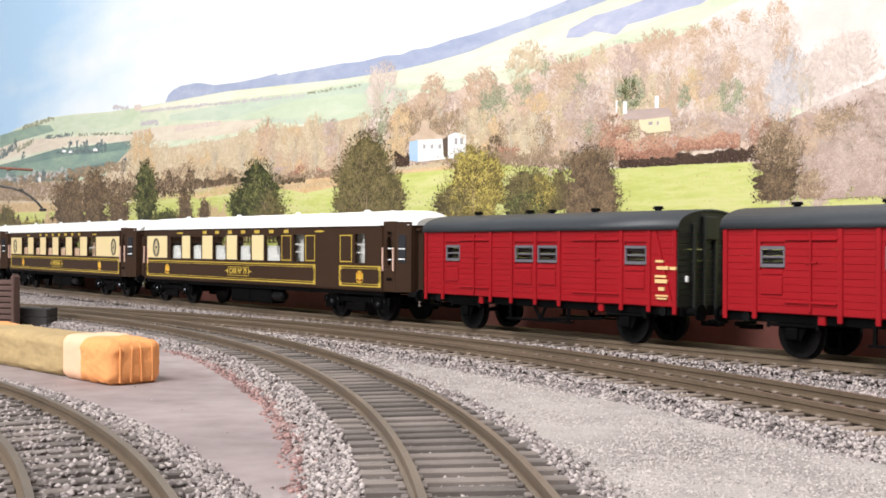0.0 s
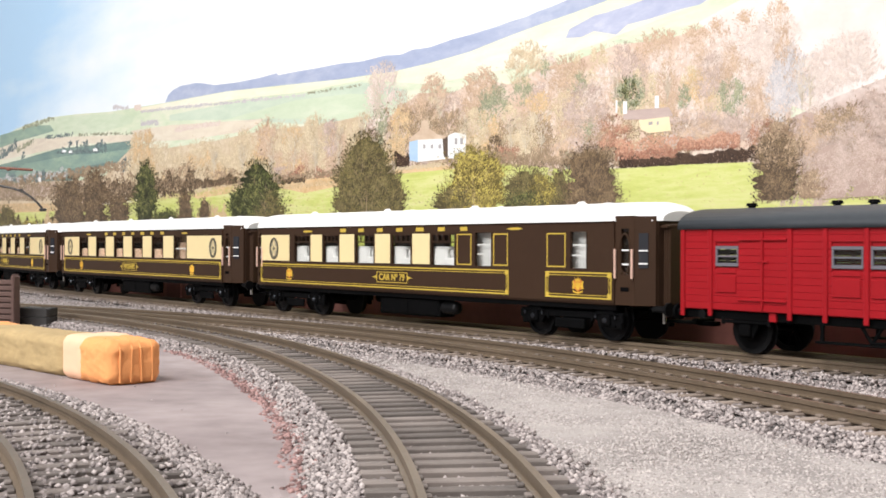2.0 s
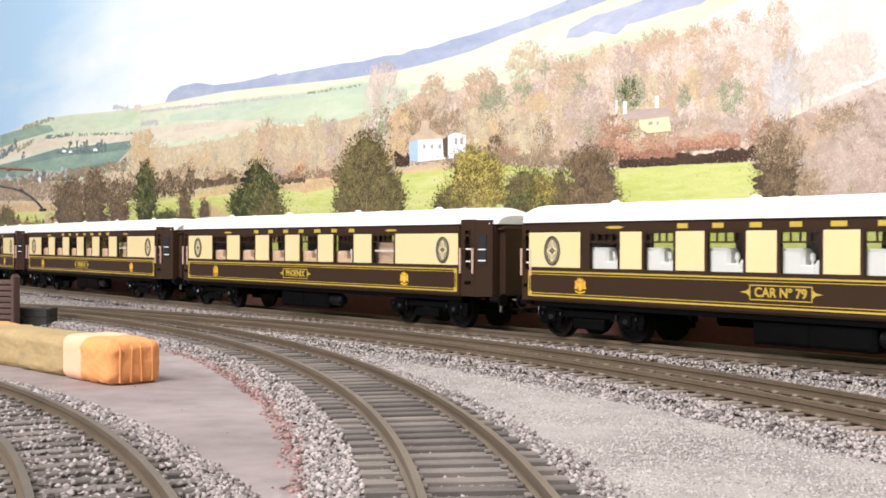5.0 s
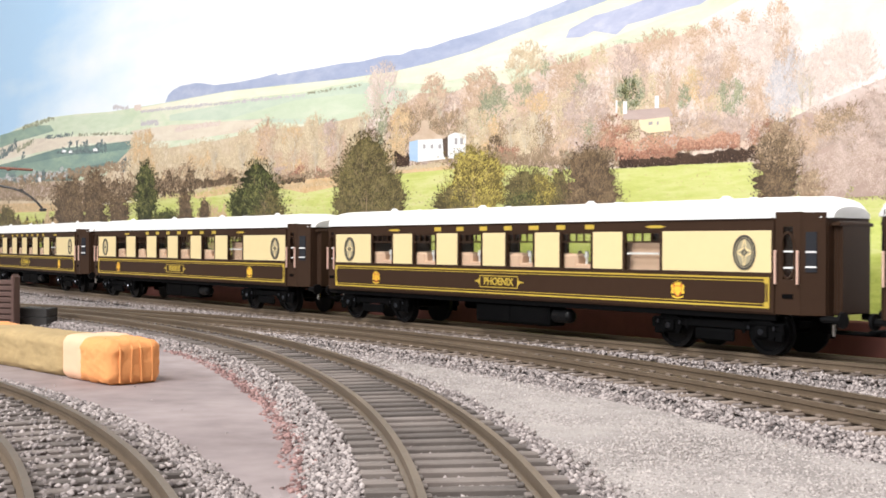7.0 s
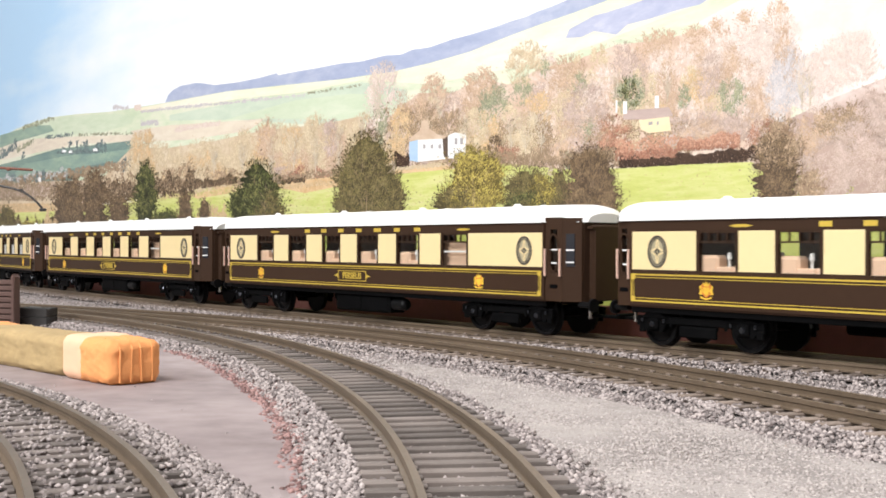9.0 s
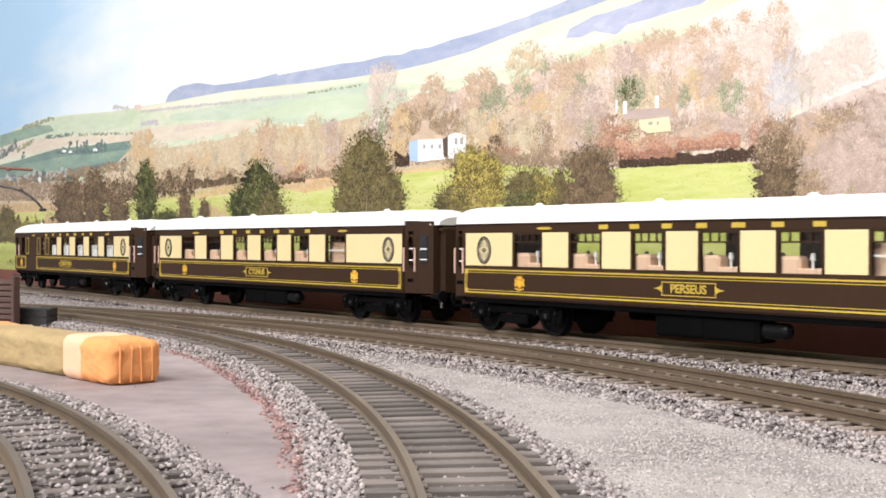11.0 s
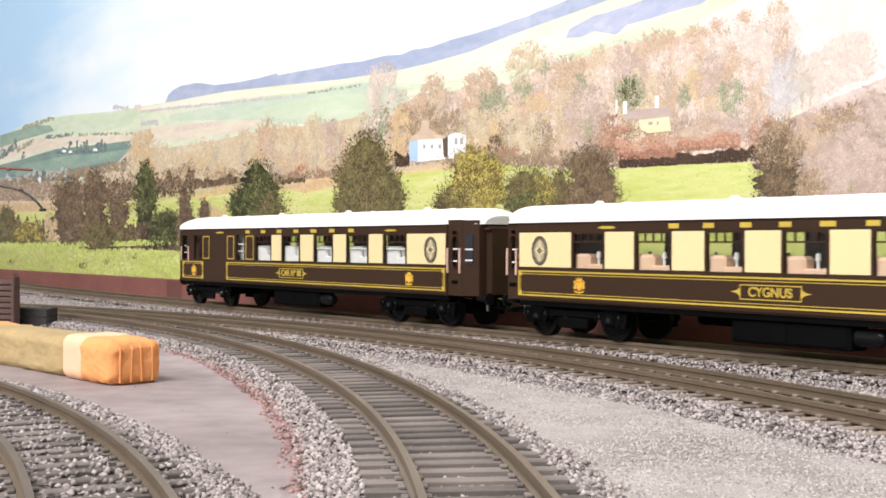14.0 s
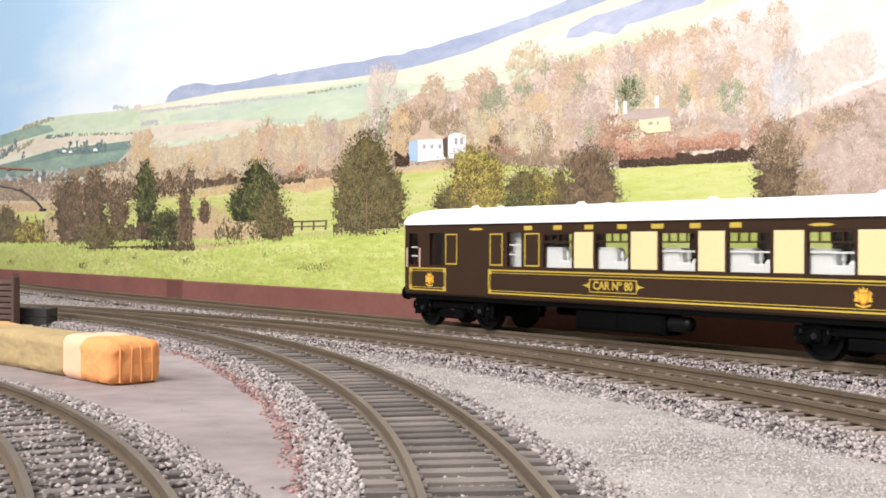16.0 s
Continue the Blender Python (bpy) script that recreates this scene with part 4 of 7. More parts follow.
for spec in (
    (55, 62.7, 76.5, 6.2, "umber", 3.10, 0.62), (68, 61.7, 77.6, 8.4, "umber", 3.10, 0.62), (81, 67.9, 80.8, 5.4, "mauve", 3.10, 0.62), (94, 73.0, 85.2, 5.5, "mist_glare", 3.10, 0.62),
    (102, 69.1, 83.7, 6.4, "pink", 3.10, 0.62), (113, 69.9, 84.4, 5.1, "mist_glare", 3.10, 0.62), (-120, 89.4, 120.9, 16.5, "mist_glare", 3.30, 0.70), (-16, 99.1, 116.8, 12.8, "beige", 3.30, 0.70),
    (-4, 100.2, 108.6, 3.1, "sage", 3.30, 0.70), (-81, 88.9, 109.8, 12.2, "pink", 3.30, 0.70), (-46, 92.3, 109.9, 13.3, "pink", 3.30, 0.70), (-39, 91.7, 101.6, 7.7, "sage", 3.30, 0.70),
    (16, 92.3, 100.7, 4.5, "sage", 3.30, 0.70), (8, 94.3, 108.5, 11.2, "pink", 3.30, 0.70), (82, 84.5, 99.6, 6.5, "mauve", 3.30, 0.70), (103, 86.3, 105.6, 9.3, "mist_glare", 3.30, 0.70),
    (115, 77.4, 97.2, 8.0, "slate", 3.30, 0.70), (110, 70.3, 93.2, 5.0, "slate", 3.30, 0.70), (124, 74.8, 94.2, 7.2, "mist_glare", 3.30, 0.70), (137, 80.9, 98.9, 12.1, "mist_glare", 3.30, 0.70),
    (43, 82.8, 95.8, 7.9, "sage", 3.60, 0.80), (43, 84.1, 95.0, 5.8, "conifer", 3.60, 0.80), (70, 81.7, 89.9, 3.4, "sage", 3.60, 0.80), (91, 76.9, 89.2, 6.8, "sage", 3.60, 0.80),
    (-105, 75.3, 98.3, 11.2, "tan", 3.60, 0.80), (-87, 80.1, 97.1, 15.0, "umber", 3.60, 0.80), (-66, 75.6, 92.6, 10.8, "umber", 3.60, 0.80), (-123, 81.2, 98.8, 6.4, "sage", 3.60, 0.80),
    (-93, 89.9, 102.0, 9.0, "pink", 3.60, 0.80), (-52, 74.7, 92.9, 12.8, "beige", 3.60, 0.80), (-35, 67.9, 78.9, 6.8, "brown", 3.60, 0.80), (-18, 67.7, 87.3, 12.2, "beige", 3.60, 0.80),
    (19, 65.6, 95.3, 13.3, "mauve", 3.60, 0.80), (8, 64.4, 81.6, 9.2, "pink", 3.60, 0.80), (34, 66.0, 81.6, 10.8, "rust", 3.60, 0.80), (27, 64.5, 77.8, 9.3, "umber", 3.60, 0.80),
    (68, 67.7, 78.7, 9.0, "mauve", 3.60, 0.80), (78, 66.3, 76.5, 10.3, "pink", 3.60, 0.80), (95, 65.2, 78.4, 10.1, "mauve", 3.60, 0.80), (104, 60.2, 73.7, 6.9, "rust", 3.60, 0.80),
):
    crown("woodland_tree", *spec[:6], spec[6], 5.0, 1.9, 18)
for spec in (
    (-27, 67.5, 76.0, 8.1, "rust", 3.60, 0.80), (-6, 65.1, 78.0, 7.6, "umber", 3.60, 0.80), (116, 57.0, 73.1, 5.7, "mauve", 3.50, 0.70), (124, 62.0, 75.1, 7.7, "pink", 3.50, 0.70),
    (131, 65.3, 77.0, 6.6, "umber", 3.50, 0.70), (139, 61.1, 77.1, 7.4, "umber", 3.50, 0.70), (145, 65.2, 79.8, 6.8, "mauve", 3.50, 0.70), (152, 69.2, 81.0, 6.2, "mauve", 3.50, 0.70),
    (116, 48.0, 64.1, 6.7, "pink", 3.70, 0.70), (122, 55.5, 68.0, 6.2, "pink", 3.70, 0.70), (130, 52.6, 66.7, 5.8, "mauve", 3.70, 0.70), (138, 60.5, 71.9, 6.9, "mauve", 3.70, 0.70),
    (144, 59.5, 70.5, 6.4, "mauve", 3.70, 0.70), (150, 58.7, 71.8, 5.1, "mauve", 3.70, 0.70), (116, 43.7, 56.5, 6.6, "mauve", 3.90, 0.70), (124, 43.4, 56.4, 7.0, "mauve", 3.90, 0.70),
    (132, 49.9, 61.1, 7.8, "mauve", 3.90, 0.70), (140, 51.0, 62.9, 5.5, "umber", 3.90, 0.70), (147, 49.5, 65.0, 6.7, "mauve", 3.90, 0.70), (155, 51.1, 65.7, 6.3, "umber", 3.90, 0.70),
):
    crown("woodland_tree", *spec[:6], spec[6], 5.0, 1.9, 18)
for spec in ((-126, 88.4, 116.6, 9.9), (-16, 69.2, 88.4, 12.8), (-6, 69.8, 88.6, 8.3), (-25, 71.0, 86.8, 7.3), (120, 75.2, 93.8, 4.8), (123, 74.9, 87.9, 3.0), (-207, 71.2, 94.6, 11.0), (-232, 70.8, 93.3, 9.1), (-161, 70.5, 94.1, 8.7), (-184, 68.5, 89.8, 8.0), (-58, 75.6, 90.9, 7.3), (-140, 83.8, 98.1, 5.1), (-303, 73.3, 91.5, 9.1), (-266, 72.3, 92.4, 9.1), (-75, 88.4, 100.2, 6.0), (62, 82.4, 97.0, 4.4), (36, 87.0, 100.1, 3.6)):
    bare_tree(*spec, 4.4, "pale_bark", 46)
# cottages on the slope
HOUSE_ROOF = wash("pale_tiles", [(204, 176, 150), (218, 194, 170), (230, 210, 188)], 80, 300, 900, 1.0)
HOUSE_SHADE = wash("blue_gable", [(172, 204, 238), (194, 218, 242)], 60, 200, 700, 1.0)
HOUSE_GREY = wash("cottage_slate", [(188, 166, 160), (206, 186, 178)], 80, 300, 900, 2.0)
HOUSE_CREAM = wash("cream_wall", [(246, 226, 184), (250, 236, 204)], 60, 200, 700, 1.0)
GAP = printed("printed_dark_gap", ink(96, 80, 70), None, 0.2)
GREY_PANE = printed("printed_window_grey", ink(176, 172, 172), None, 0.1)
flat("house", [(-99, 81.0), (-92, 81.5), (-92, 70.5), (-99, 71.7)], 4.35, HOUSE_SHADE)
flat("house", [(-92, 81.5), (-71, 80.8), (-71, 70.7), (-92, 70.5)], 4.35, PAPER, "white cottage print")
flat("house_roof", [(-100, 80.5), (-98, 82.5), (-89, 86.1), (-84, 86.3), (-77, 82.6), (-70, 81.0), (-71, 80.1), (-92, 81.0)], 4.40, HOUSE_ROOF)
flat("chimney", [(-90, 85.6), (-89, 89.9), (-84, 89.7), (-83, 85.1)], 4.42, HOUSE_ROOF)
# dark print in the gap between cottage and outbuilding
flat("house_gap", [(-73, 80.1), (-69, 80.9), (-69, 71.6), (-72, 71.8)], 4.40, GAP)
flat("house", [(-69, 81.4), (-64, 82.4), (-56, 81.0), (-56, 71.3), (-63, 70.2), (-69, 71.1)], 4.38, PAPER, "white outbuilding print")
flat("cottage_window", [(-88, 78.6), (-86, 78.4), (-86, 76.6), (-88, 76.7)], 4.43, GREY_PANE)
flat("cottage_window", [(-82, 78.1), (-80, 78.0), (-80, 76.2), (-82, 76.3)], 4.43, GREY_PANE)
flat("cottage_window", [(-76, 77.8), (-74, 77.7), (-74, 75.8), (-76, 75.9)], 4.43, GREY_PANE)
flat("cottage_window", [(-64, 79.8), (-62, 79.7), (-62, 76.8), (-64, 77.0)], 4.43, GREY_PANE)
flat("cottage_window", [(-60, 79.5), (-58, 79.4), (-58, 76.6), (-60, 76.7)], 4.43, GREY_PANE)
flat("cottage_roof", [(40, 81.2), (42, 82.9), (63, 82.3), (65, 78.8), (51, 78.7), (40, 79.6)], 4.40, HOUSE_GREY)
flat("cottage", [(48, 78.9), (63, 78.9), (64, 73.5), (53, 73.4), (49, 75.0)], 4.38, HOUSE_CREAM, "cream cottage print")
flat("chimney", [(36, 82.6), (37, 82.5), (37, 87.3), (36, 87.4)], 4.43, PAPER)
flat("chimney", [(40, 81.8), (42, 81.6), (42, 86.4), (40, 86.6)], 4.43, PAPER)
flat("chimney", [(56, 82.5), (58, 82.3), (58, 87.0), (56, 87.1)], 4.43, PAPER)
flat("cottage_window", [(53, 77.6), (55, 77.7), (55, 76.5), (53, 76.4)], 4.43, GREY_PANE)
flat("cottage_window", [(57, 77.4), (58, 77.5), (58, 76.2), (57, 76.1)], 4.43, GREY_PANE)
# hedges of the middle distance
for spec in (
    (38, 61.2, 67, 60.8, 4.2, 1500, "hedge", 4.50), (66, 61.1, 95, 60.5, 5.2, 2200, "hedge", 4.50),
    (95, 60.5, 103, 60.4, 5.8, 420, "hedge", 4.40), (36, 64.2, 67, 63.7, 5.1, 900, "rust", 4.60),
    (67, 65.8, 95, 65.2, 5.2, 900, "rust", 4.60), (36, 66.8, 67, 67.0, 5.5, 500, "rust_lit", 4.70),
    (68, 66.9, 95, 66.4, 4.4, 420, "rust_lit", 4.70), (5, 64.1, 38, 61.5, 6.7, 700, "umber", 4.40),
    (-111, 68.5, -99, 68.5, 8.7, 380, "hedge", 4.40), (-111, 67.4, -70, 67.5, 1.6, 320, "beige", 4.50),
    (-38, 66.3, 8, 62.1, 6.2, 700, "umber", 4.40), (-520, 61.4, -330, 62.6, 14.2, 2600, "brown", 4.20),
    (-520, 65.7, -330, 68.0, 9.4, 900, "umber", 4.15), (-338, 66.2, -273, 67.9, 5.6, 700, "brown", 4.20),
    (-273, 65.9, -161, 66.9, 4.4, 700, "umber", 4.10), (-220, 65.1, -195, 65.4, 3.1, 200, "brown", 4.20),
    (-469, 58.9, -273, 62.5, 3.7, 300, "straw", 4.25), (100, 57.5, 156, 51.3, 7.3, 1600, "mauve", 4.30),
    (116, 47.3, 156, 45.2, 7.2, 900, "umber", 4.40), (-219, 61.9, -161, 62.8, 3.1, 260, "tan", 4.30),
    (-727, 60.1, -568, 58.1, 6.7, 420, "tan", 4.30), (-761, 70.8, -423, 62.9, 18.1, 3000, "umber", 4.00),
    (-761, 73.9, -520, 68.3, 11.4, 900, "mauve", 3.95),
):
    row_of(*spec)
# the meadow hedge and its overgrowth
UNDERGROWTH = wash("undergrowth", [(44, 38, 26), (66, 56, 38), (92, 80, 52), (124, 106, 72)], 90, 420, 1600, 0.5)
STRAW_BANK = wash("straw_bank", [(150, 122, 78), (190, 158, 108), (218, 186, 138)], 90, 420, 1600, 0.5)
flat("undergrowth", [(-761, 40.7), (-751, 40.7), (-741, 49.9), (-731, 49.5), (-721, 41.7), (-711, 42.6), (-702, 43.2), (-692, 46.8), (-683, 43.7), (-674, 47.6), (-665, 47.7), (-656, 51.7), (-647, 48.9), (-638, 49.2), (-630, 45.9), (-621, 43.3), (-613, 43.6), (-605, 47.3), (-597, 51.9), (-589, 53.4), (-581, 55.3), (-573, 55.3), (-566, 51.2), (-558, 52.4), (-551, 51.7), (-543, 47.0), (-536, 48.4), (-529, 48.0), (-522, 50.7), (-515, 52.4), (-508, 49.7), (-501, 51.2), (-494, 48.0), (-488, 43.7), (-481, 46.4), (-475, 50.4), (-468, 41.9), (-462, 42.7), (-455, 43.1), (-449, 41.7), (-443, 42.8), (-437, 42.5), (-431, 45.9), (-425, 40.9), (-419, 41.0), (-414, 52.7), (-408, 48.0), (-402, 48.2), (-397, 50.0), (-391, 49.4), (-386, 49.6), (-380, 46.2), (-375, 49.4), (-369, 46.8), (-364, 52.5), (-359, 48.5), (-354, 48.3), (-349, 51.4), (-344, 50.5), (-339, 47.9), (-334, 49.2), (-329, 48.3), (-324, 29.2), (-368, 27.9), (-464, 29.1), (-761, 31.3)], 4.95, UNDERGROWTH, "brown winter hedge print")
flat("undergrowth", [(-334, 49.0), (-329, 48.3), (-324, 45.8), (-319, 49.1), (-315, 44.3), (-310, 48.3), (-305, 44.2), (-301, 47.9), (-296, 43.8), (-292, 45.3), (-287, 46.5), (-283, 46.3), (-279, 42.0), (-274, 42.4), (-270, 44.0), (-266, 44.6), (-262, 42.7), (-257, 40.1), (-253, 41.9), (-249, 45.1), (-245, 40.7), (-241, 41.2), (-237, 40.1), (-233, 44.2), (-230, 41.0), (-226, 44.9), (-222, 41.4), (-218, 43.5), (-214, 43.7), (-211, 40.0), (-207, 35.2), (-259, 32.1), (-334, 28.4)], 4.90, STRAW_BANK, "straw coloured bank print")
for spec in (
    (-761, 30.8, -464, 28.7, 23.1, 3600, "brown", 5.00), (-464, 28.7, -330, 27.7, 20.0, 2600, "brown", 5.00),
    (-761, 31.8, -635, 30.9, 15.0, 700, "olive", 5.30), (-635, 30.9, -423, 28.8, 15.6, 1400, "olive", 5.20),
    (-531, 28.4, -448, 27.9, 14.3, 700, "olive_lit", 5.40), (-519, 27.6, -453, 27.5, 12.6, 600, "conifer", 5.35),
    (-608, 34.2, -568, 31.9, 23.0, 500, "tan", 5.30), (-413, 27.7, -330, 27.7, 12.8, 1300, "hedge", 5.10),
    (-334, 28.0, -259, 31.4, 20.8, 1500, "tan", 5.20), (-326, 32.0, -287, 32.7, 24.6, 700, "tan", 5.30),
    (-302, 30.6, -239, 33.4, 13.5, 900, "olive", 5.35), (-259, 32.1, -207, 34.6, 13.5, 1200, "olive", 5.30),
    (-266, 32.7, -239, 33.4, 11.9, 400, "tan", 5.40), (-207, 34.6, -161, 36.2, 2.4, 420, "straw", 5.20),
    (-166, 36.3, -96, 38.1, 6.2, 1600, "olive", 5.30), (-161, 36.2, -96, 38.1, 3.9, 600, "straw", 5.40),
    (-727, 27.7, -207, 32.1, 3.5, 1600, "grass", 5.60), (-219, 33.4, -92, 37.0, 2.3, 700, "grass", 5.60),
    (-368, 27.1, -330, 27.3, 5.1, 200, "brown", 5.60),
):
    row_of(*spec, 7.0, 2.0)
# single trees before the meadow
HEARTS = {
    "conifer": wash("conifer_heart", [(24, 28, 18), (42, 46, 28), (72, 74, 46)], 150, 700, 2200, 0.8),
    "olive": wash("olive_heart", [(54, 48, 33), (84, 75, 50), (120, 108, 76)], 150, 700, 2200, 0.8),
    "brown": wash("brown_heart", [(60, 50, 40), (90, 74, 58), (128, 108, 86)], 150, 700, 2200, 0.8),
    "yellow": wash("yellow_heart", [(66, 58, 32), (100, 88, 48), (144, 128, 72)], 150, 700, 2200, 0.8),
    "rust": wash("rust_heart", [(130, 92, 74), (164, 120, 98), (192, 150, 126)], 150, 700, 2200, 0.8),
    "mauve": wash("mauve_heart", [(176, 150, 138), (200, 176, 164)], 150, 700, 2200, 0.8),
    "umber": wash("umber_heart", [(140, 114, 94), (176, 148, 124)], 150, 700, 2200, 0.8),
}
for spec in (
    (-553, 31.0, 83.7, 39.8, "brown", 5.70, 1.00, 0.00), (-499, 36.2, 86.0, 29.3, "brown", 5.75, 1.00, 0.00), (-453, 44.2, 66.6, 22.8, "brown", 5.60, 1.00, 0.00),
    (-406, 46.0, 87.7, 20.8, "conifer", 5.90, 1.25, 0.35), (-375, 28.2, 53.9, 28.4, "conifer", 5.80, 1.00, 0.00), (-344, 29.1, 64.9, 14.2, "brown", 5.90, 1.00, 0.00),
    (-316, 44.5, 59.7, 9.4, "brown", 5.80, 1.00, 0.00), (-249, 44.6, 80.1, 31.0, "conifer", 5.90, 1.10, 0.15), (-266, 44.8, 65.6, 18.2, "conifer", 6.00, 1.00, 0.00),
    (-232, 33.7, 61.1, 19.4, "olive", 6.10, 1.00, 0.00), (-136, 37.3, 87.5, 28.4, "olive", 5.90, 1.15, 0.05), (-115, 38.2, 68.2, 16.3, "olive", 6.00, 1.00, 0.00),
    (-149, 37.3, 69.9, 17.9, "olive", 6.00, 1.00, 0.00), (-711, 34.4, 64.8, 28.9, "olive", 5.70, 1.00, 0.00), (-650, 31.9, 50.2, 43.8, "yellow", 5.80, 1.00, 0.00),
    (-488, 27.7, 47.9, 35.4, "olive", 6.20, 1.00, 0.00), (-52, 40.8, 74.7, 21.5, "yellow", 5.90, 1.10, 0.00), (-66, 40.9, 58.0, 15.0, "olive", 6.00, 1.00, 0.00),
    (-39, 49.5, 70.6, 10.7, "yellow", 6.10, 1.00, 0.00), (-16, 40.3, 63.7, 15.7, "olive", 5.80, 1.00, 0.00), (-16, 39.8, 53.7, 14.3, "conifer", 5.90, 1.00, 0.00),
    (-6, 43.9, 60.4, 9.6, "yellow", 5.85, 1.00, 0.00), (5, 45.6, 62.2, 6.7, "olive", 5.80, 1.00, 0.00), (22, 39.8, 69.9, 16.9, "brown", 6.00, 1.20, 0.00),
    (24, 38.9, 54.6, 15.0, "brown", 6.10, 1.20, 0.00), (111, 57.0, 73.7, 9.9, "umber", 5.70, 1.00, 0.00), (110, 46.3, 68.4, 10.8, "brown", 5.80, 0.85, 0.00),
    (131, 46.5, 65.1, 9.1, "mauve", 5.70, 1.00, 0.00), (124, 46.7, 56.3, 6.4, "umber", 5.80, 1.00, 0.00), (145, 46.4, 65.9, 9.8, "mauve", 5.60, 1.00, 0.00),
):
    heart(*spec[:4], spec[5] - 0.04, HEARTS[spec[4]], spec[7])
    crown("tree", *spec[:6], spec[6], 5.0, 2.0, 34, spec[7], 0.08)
for spec in ((-135, 36.4, 77.7, 20.2), (-249, 44.6, 71.5, 20.2), (-52, 40.3, 67.6, 15.9), (22, 38.9, 63.6, 13.8), (110, 46.3, 64.6, 8.1), (-550, 31.0, 74.2, 29.6), (-499, 36.2, 76.6, 20.3)):
    bare_tree(*spec, 6.15, "bark", 12)
for spec in ((-50, 42.3, 67.5, 18.2), (-135, 39.3, 74.9, 22.3), (-239, 45.1, 67.8, 17.1), (22, 40.1, 64.7, 13.8)):
    bare_tree(*spec, 6.3, "umber", 14)
# grass tufts in the meadows
for count, s0, s1, low, high, inkname, o, long in ((5200, -760, -60, 8, 31, "grass", 5.0, 5.0), (1500, -760, -60, 8, 30, "straw", 5.1, 5.0), (900, -60, 200, 5, 45, "grass", 5.0, 6.0), (900, -330, 200, 44, 60, "straw", 4.0, 4.0), (500, -330, 200, 42, 58, "grass", 4.05, 4.0)):
    gs, gz = RNG.uniform(s0, s1, count), RNG.uniform(low, high, count)
    strokes("grass_tufts", gs, gz, RNG.normal(0, 0.9, count), long * RNG.uniform(0.5, 1.6, count), RNG.uniform(1.0, 2.6, count), o, inkname)
for s, z, w in ((-525, 14.5, 16.5), (-474, 18.6, 8.6), (-186, 18.7, 23.2), (-175, 20.1, 13.5), (-423, 22.1, 7.8), (-239, 25.6, 5.3), (-342, 20.3, 8.3), (-695, 14.8, 12.5)):
    m = int(w * 2.5)
    strokes("grass_tufts", RNG.normal(s, w * 0.4, m), z + RNG.normal(0, 1.2, m), RNG.normal(0, 0.4, m), 6.0, 0.7, 5.4, "olive_lit")
g = Geo()
for k in range(4):
    x = -210.0 + k * 12.12
    g.prism([(x - 1.0, 39.0), (x + 1.0, 39.0), (x + 0.6 + k * 0.4, 44.2), (x - 1.2 + k * 0.4, 44.2)], -7.2 * THIN, -7.1 * THIN)
for z in (43.8, 41.0):
    g.box(-211.0, -172.7, -7.1 * THIN, -7.0 * THIN, z - 0.3, z + 0.3)
part("fence", g, INKS["bark"], backdrop, "brown field fence print")

# ---- tracks ----
PROFILE = [(-0.55, 0.0), (-0.55, -0.9), (-0.25, -1.2), (-0.25, -2.0), (-0.95, -2.25), (-0.95, -2.6), (0.95, -2.6), (0.95, -2.25), (0.25, -2.0), (0.25, -1.2), (0.55, -0.9), (0.55, 0.0)]
chair = Geo().box(-1.3, 1.3, -15.0, 15.0, -4.3, -2.6, 0.22)
for s in (-1, 1):
    for k in (-1, 1):
        chair.box(-0.8, 0.8, s * 8.25 + k * 1.5 - 0.55, s * 8.25 + k * 1.5 + 0.55, -2.62, -2.0, 0.18)
SLEEPER_MESH = chair.mesh("sleeper", SLEEPER)


BROWN_MESH = SLEEPER_MESH.copy()
BROWN_MESH.materials[0] = SLEEPER_BROWN


def railway(path, label, s0, s1):
    top = empty("railway_track", label, "railway track", "tracks")
    for side in (-1, 1):
        m, n, vs = len(PROFILE), len(path.p), []
        for i in range(n):
            h = path.heading(path.s[i])
            for o, z in PROFILE:
                vs.append((path.p[i][0] - math.sin(h) * (side * 8.25 + o), path.p[i][1] + math.cos(h) * (side * 8.25 + o), z))
        fs = [(i * m + k, i * m + (k + 1) % m, (i + 1) * m + (k + 1) % m, (i + 1) * m + k) for i in range(n - 1) for k in range(m)]
        part("rail", Geo().add(vs, fs), RAIL, top)
    for k in range(int((s1 - s0) / 6.6)):
        s = s0 + k * 6.6
        x, y = path.at(s)
        at = pose(x * MM, y * MM, random.uniform(-0.1, 0.1) * MM, 0, 0, math.degrees(path.heading(s)) + random.uniform(-0.8, 0.8))
        part("sleeper", SLEEPER_MESH if path in (MID, YARD) else BROWN_MESH, SLEEPER, top, at=at)
    return top


def span(path):
    """The stretch of a path that lies before the camera."""
    keep = [s for s, (x, y) in zip(path.s, path.p) if y > 60 and abs(x) < y * 0.5 + 40]
    return min(keep), max(keep)


for path, label in ((TRAIN, "weathered brown main line track beside the backdrop"), (NEAR, "weathered brown main line track on grey ballast"), (MID, "curved siding track with dark open sleepers"), (YARD, "curved yard track with stone ballast between sleepers")):
    railway(path, label, *span(path))

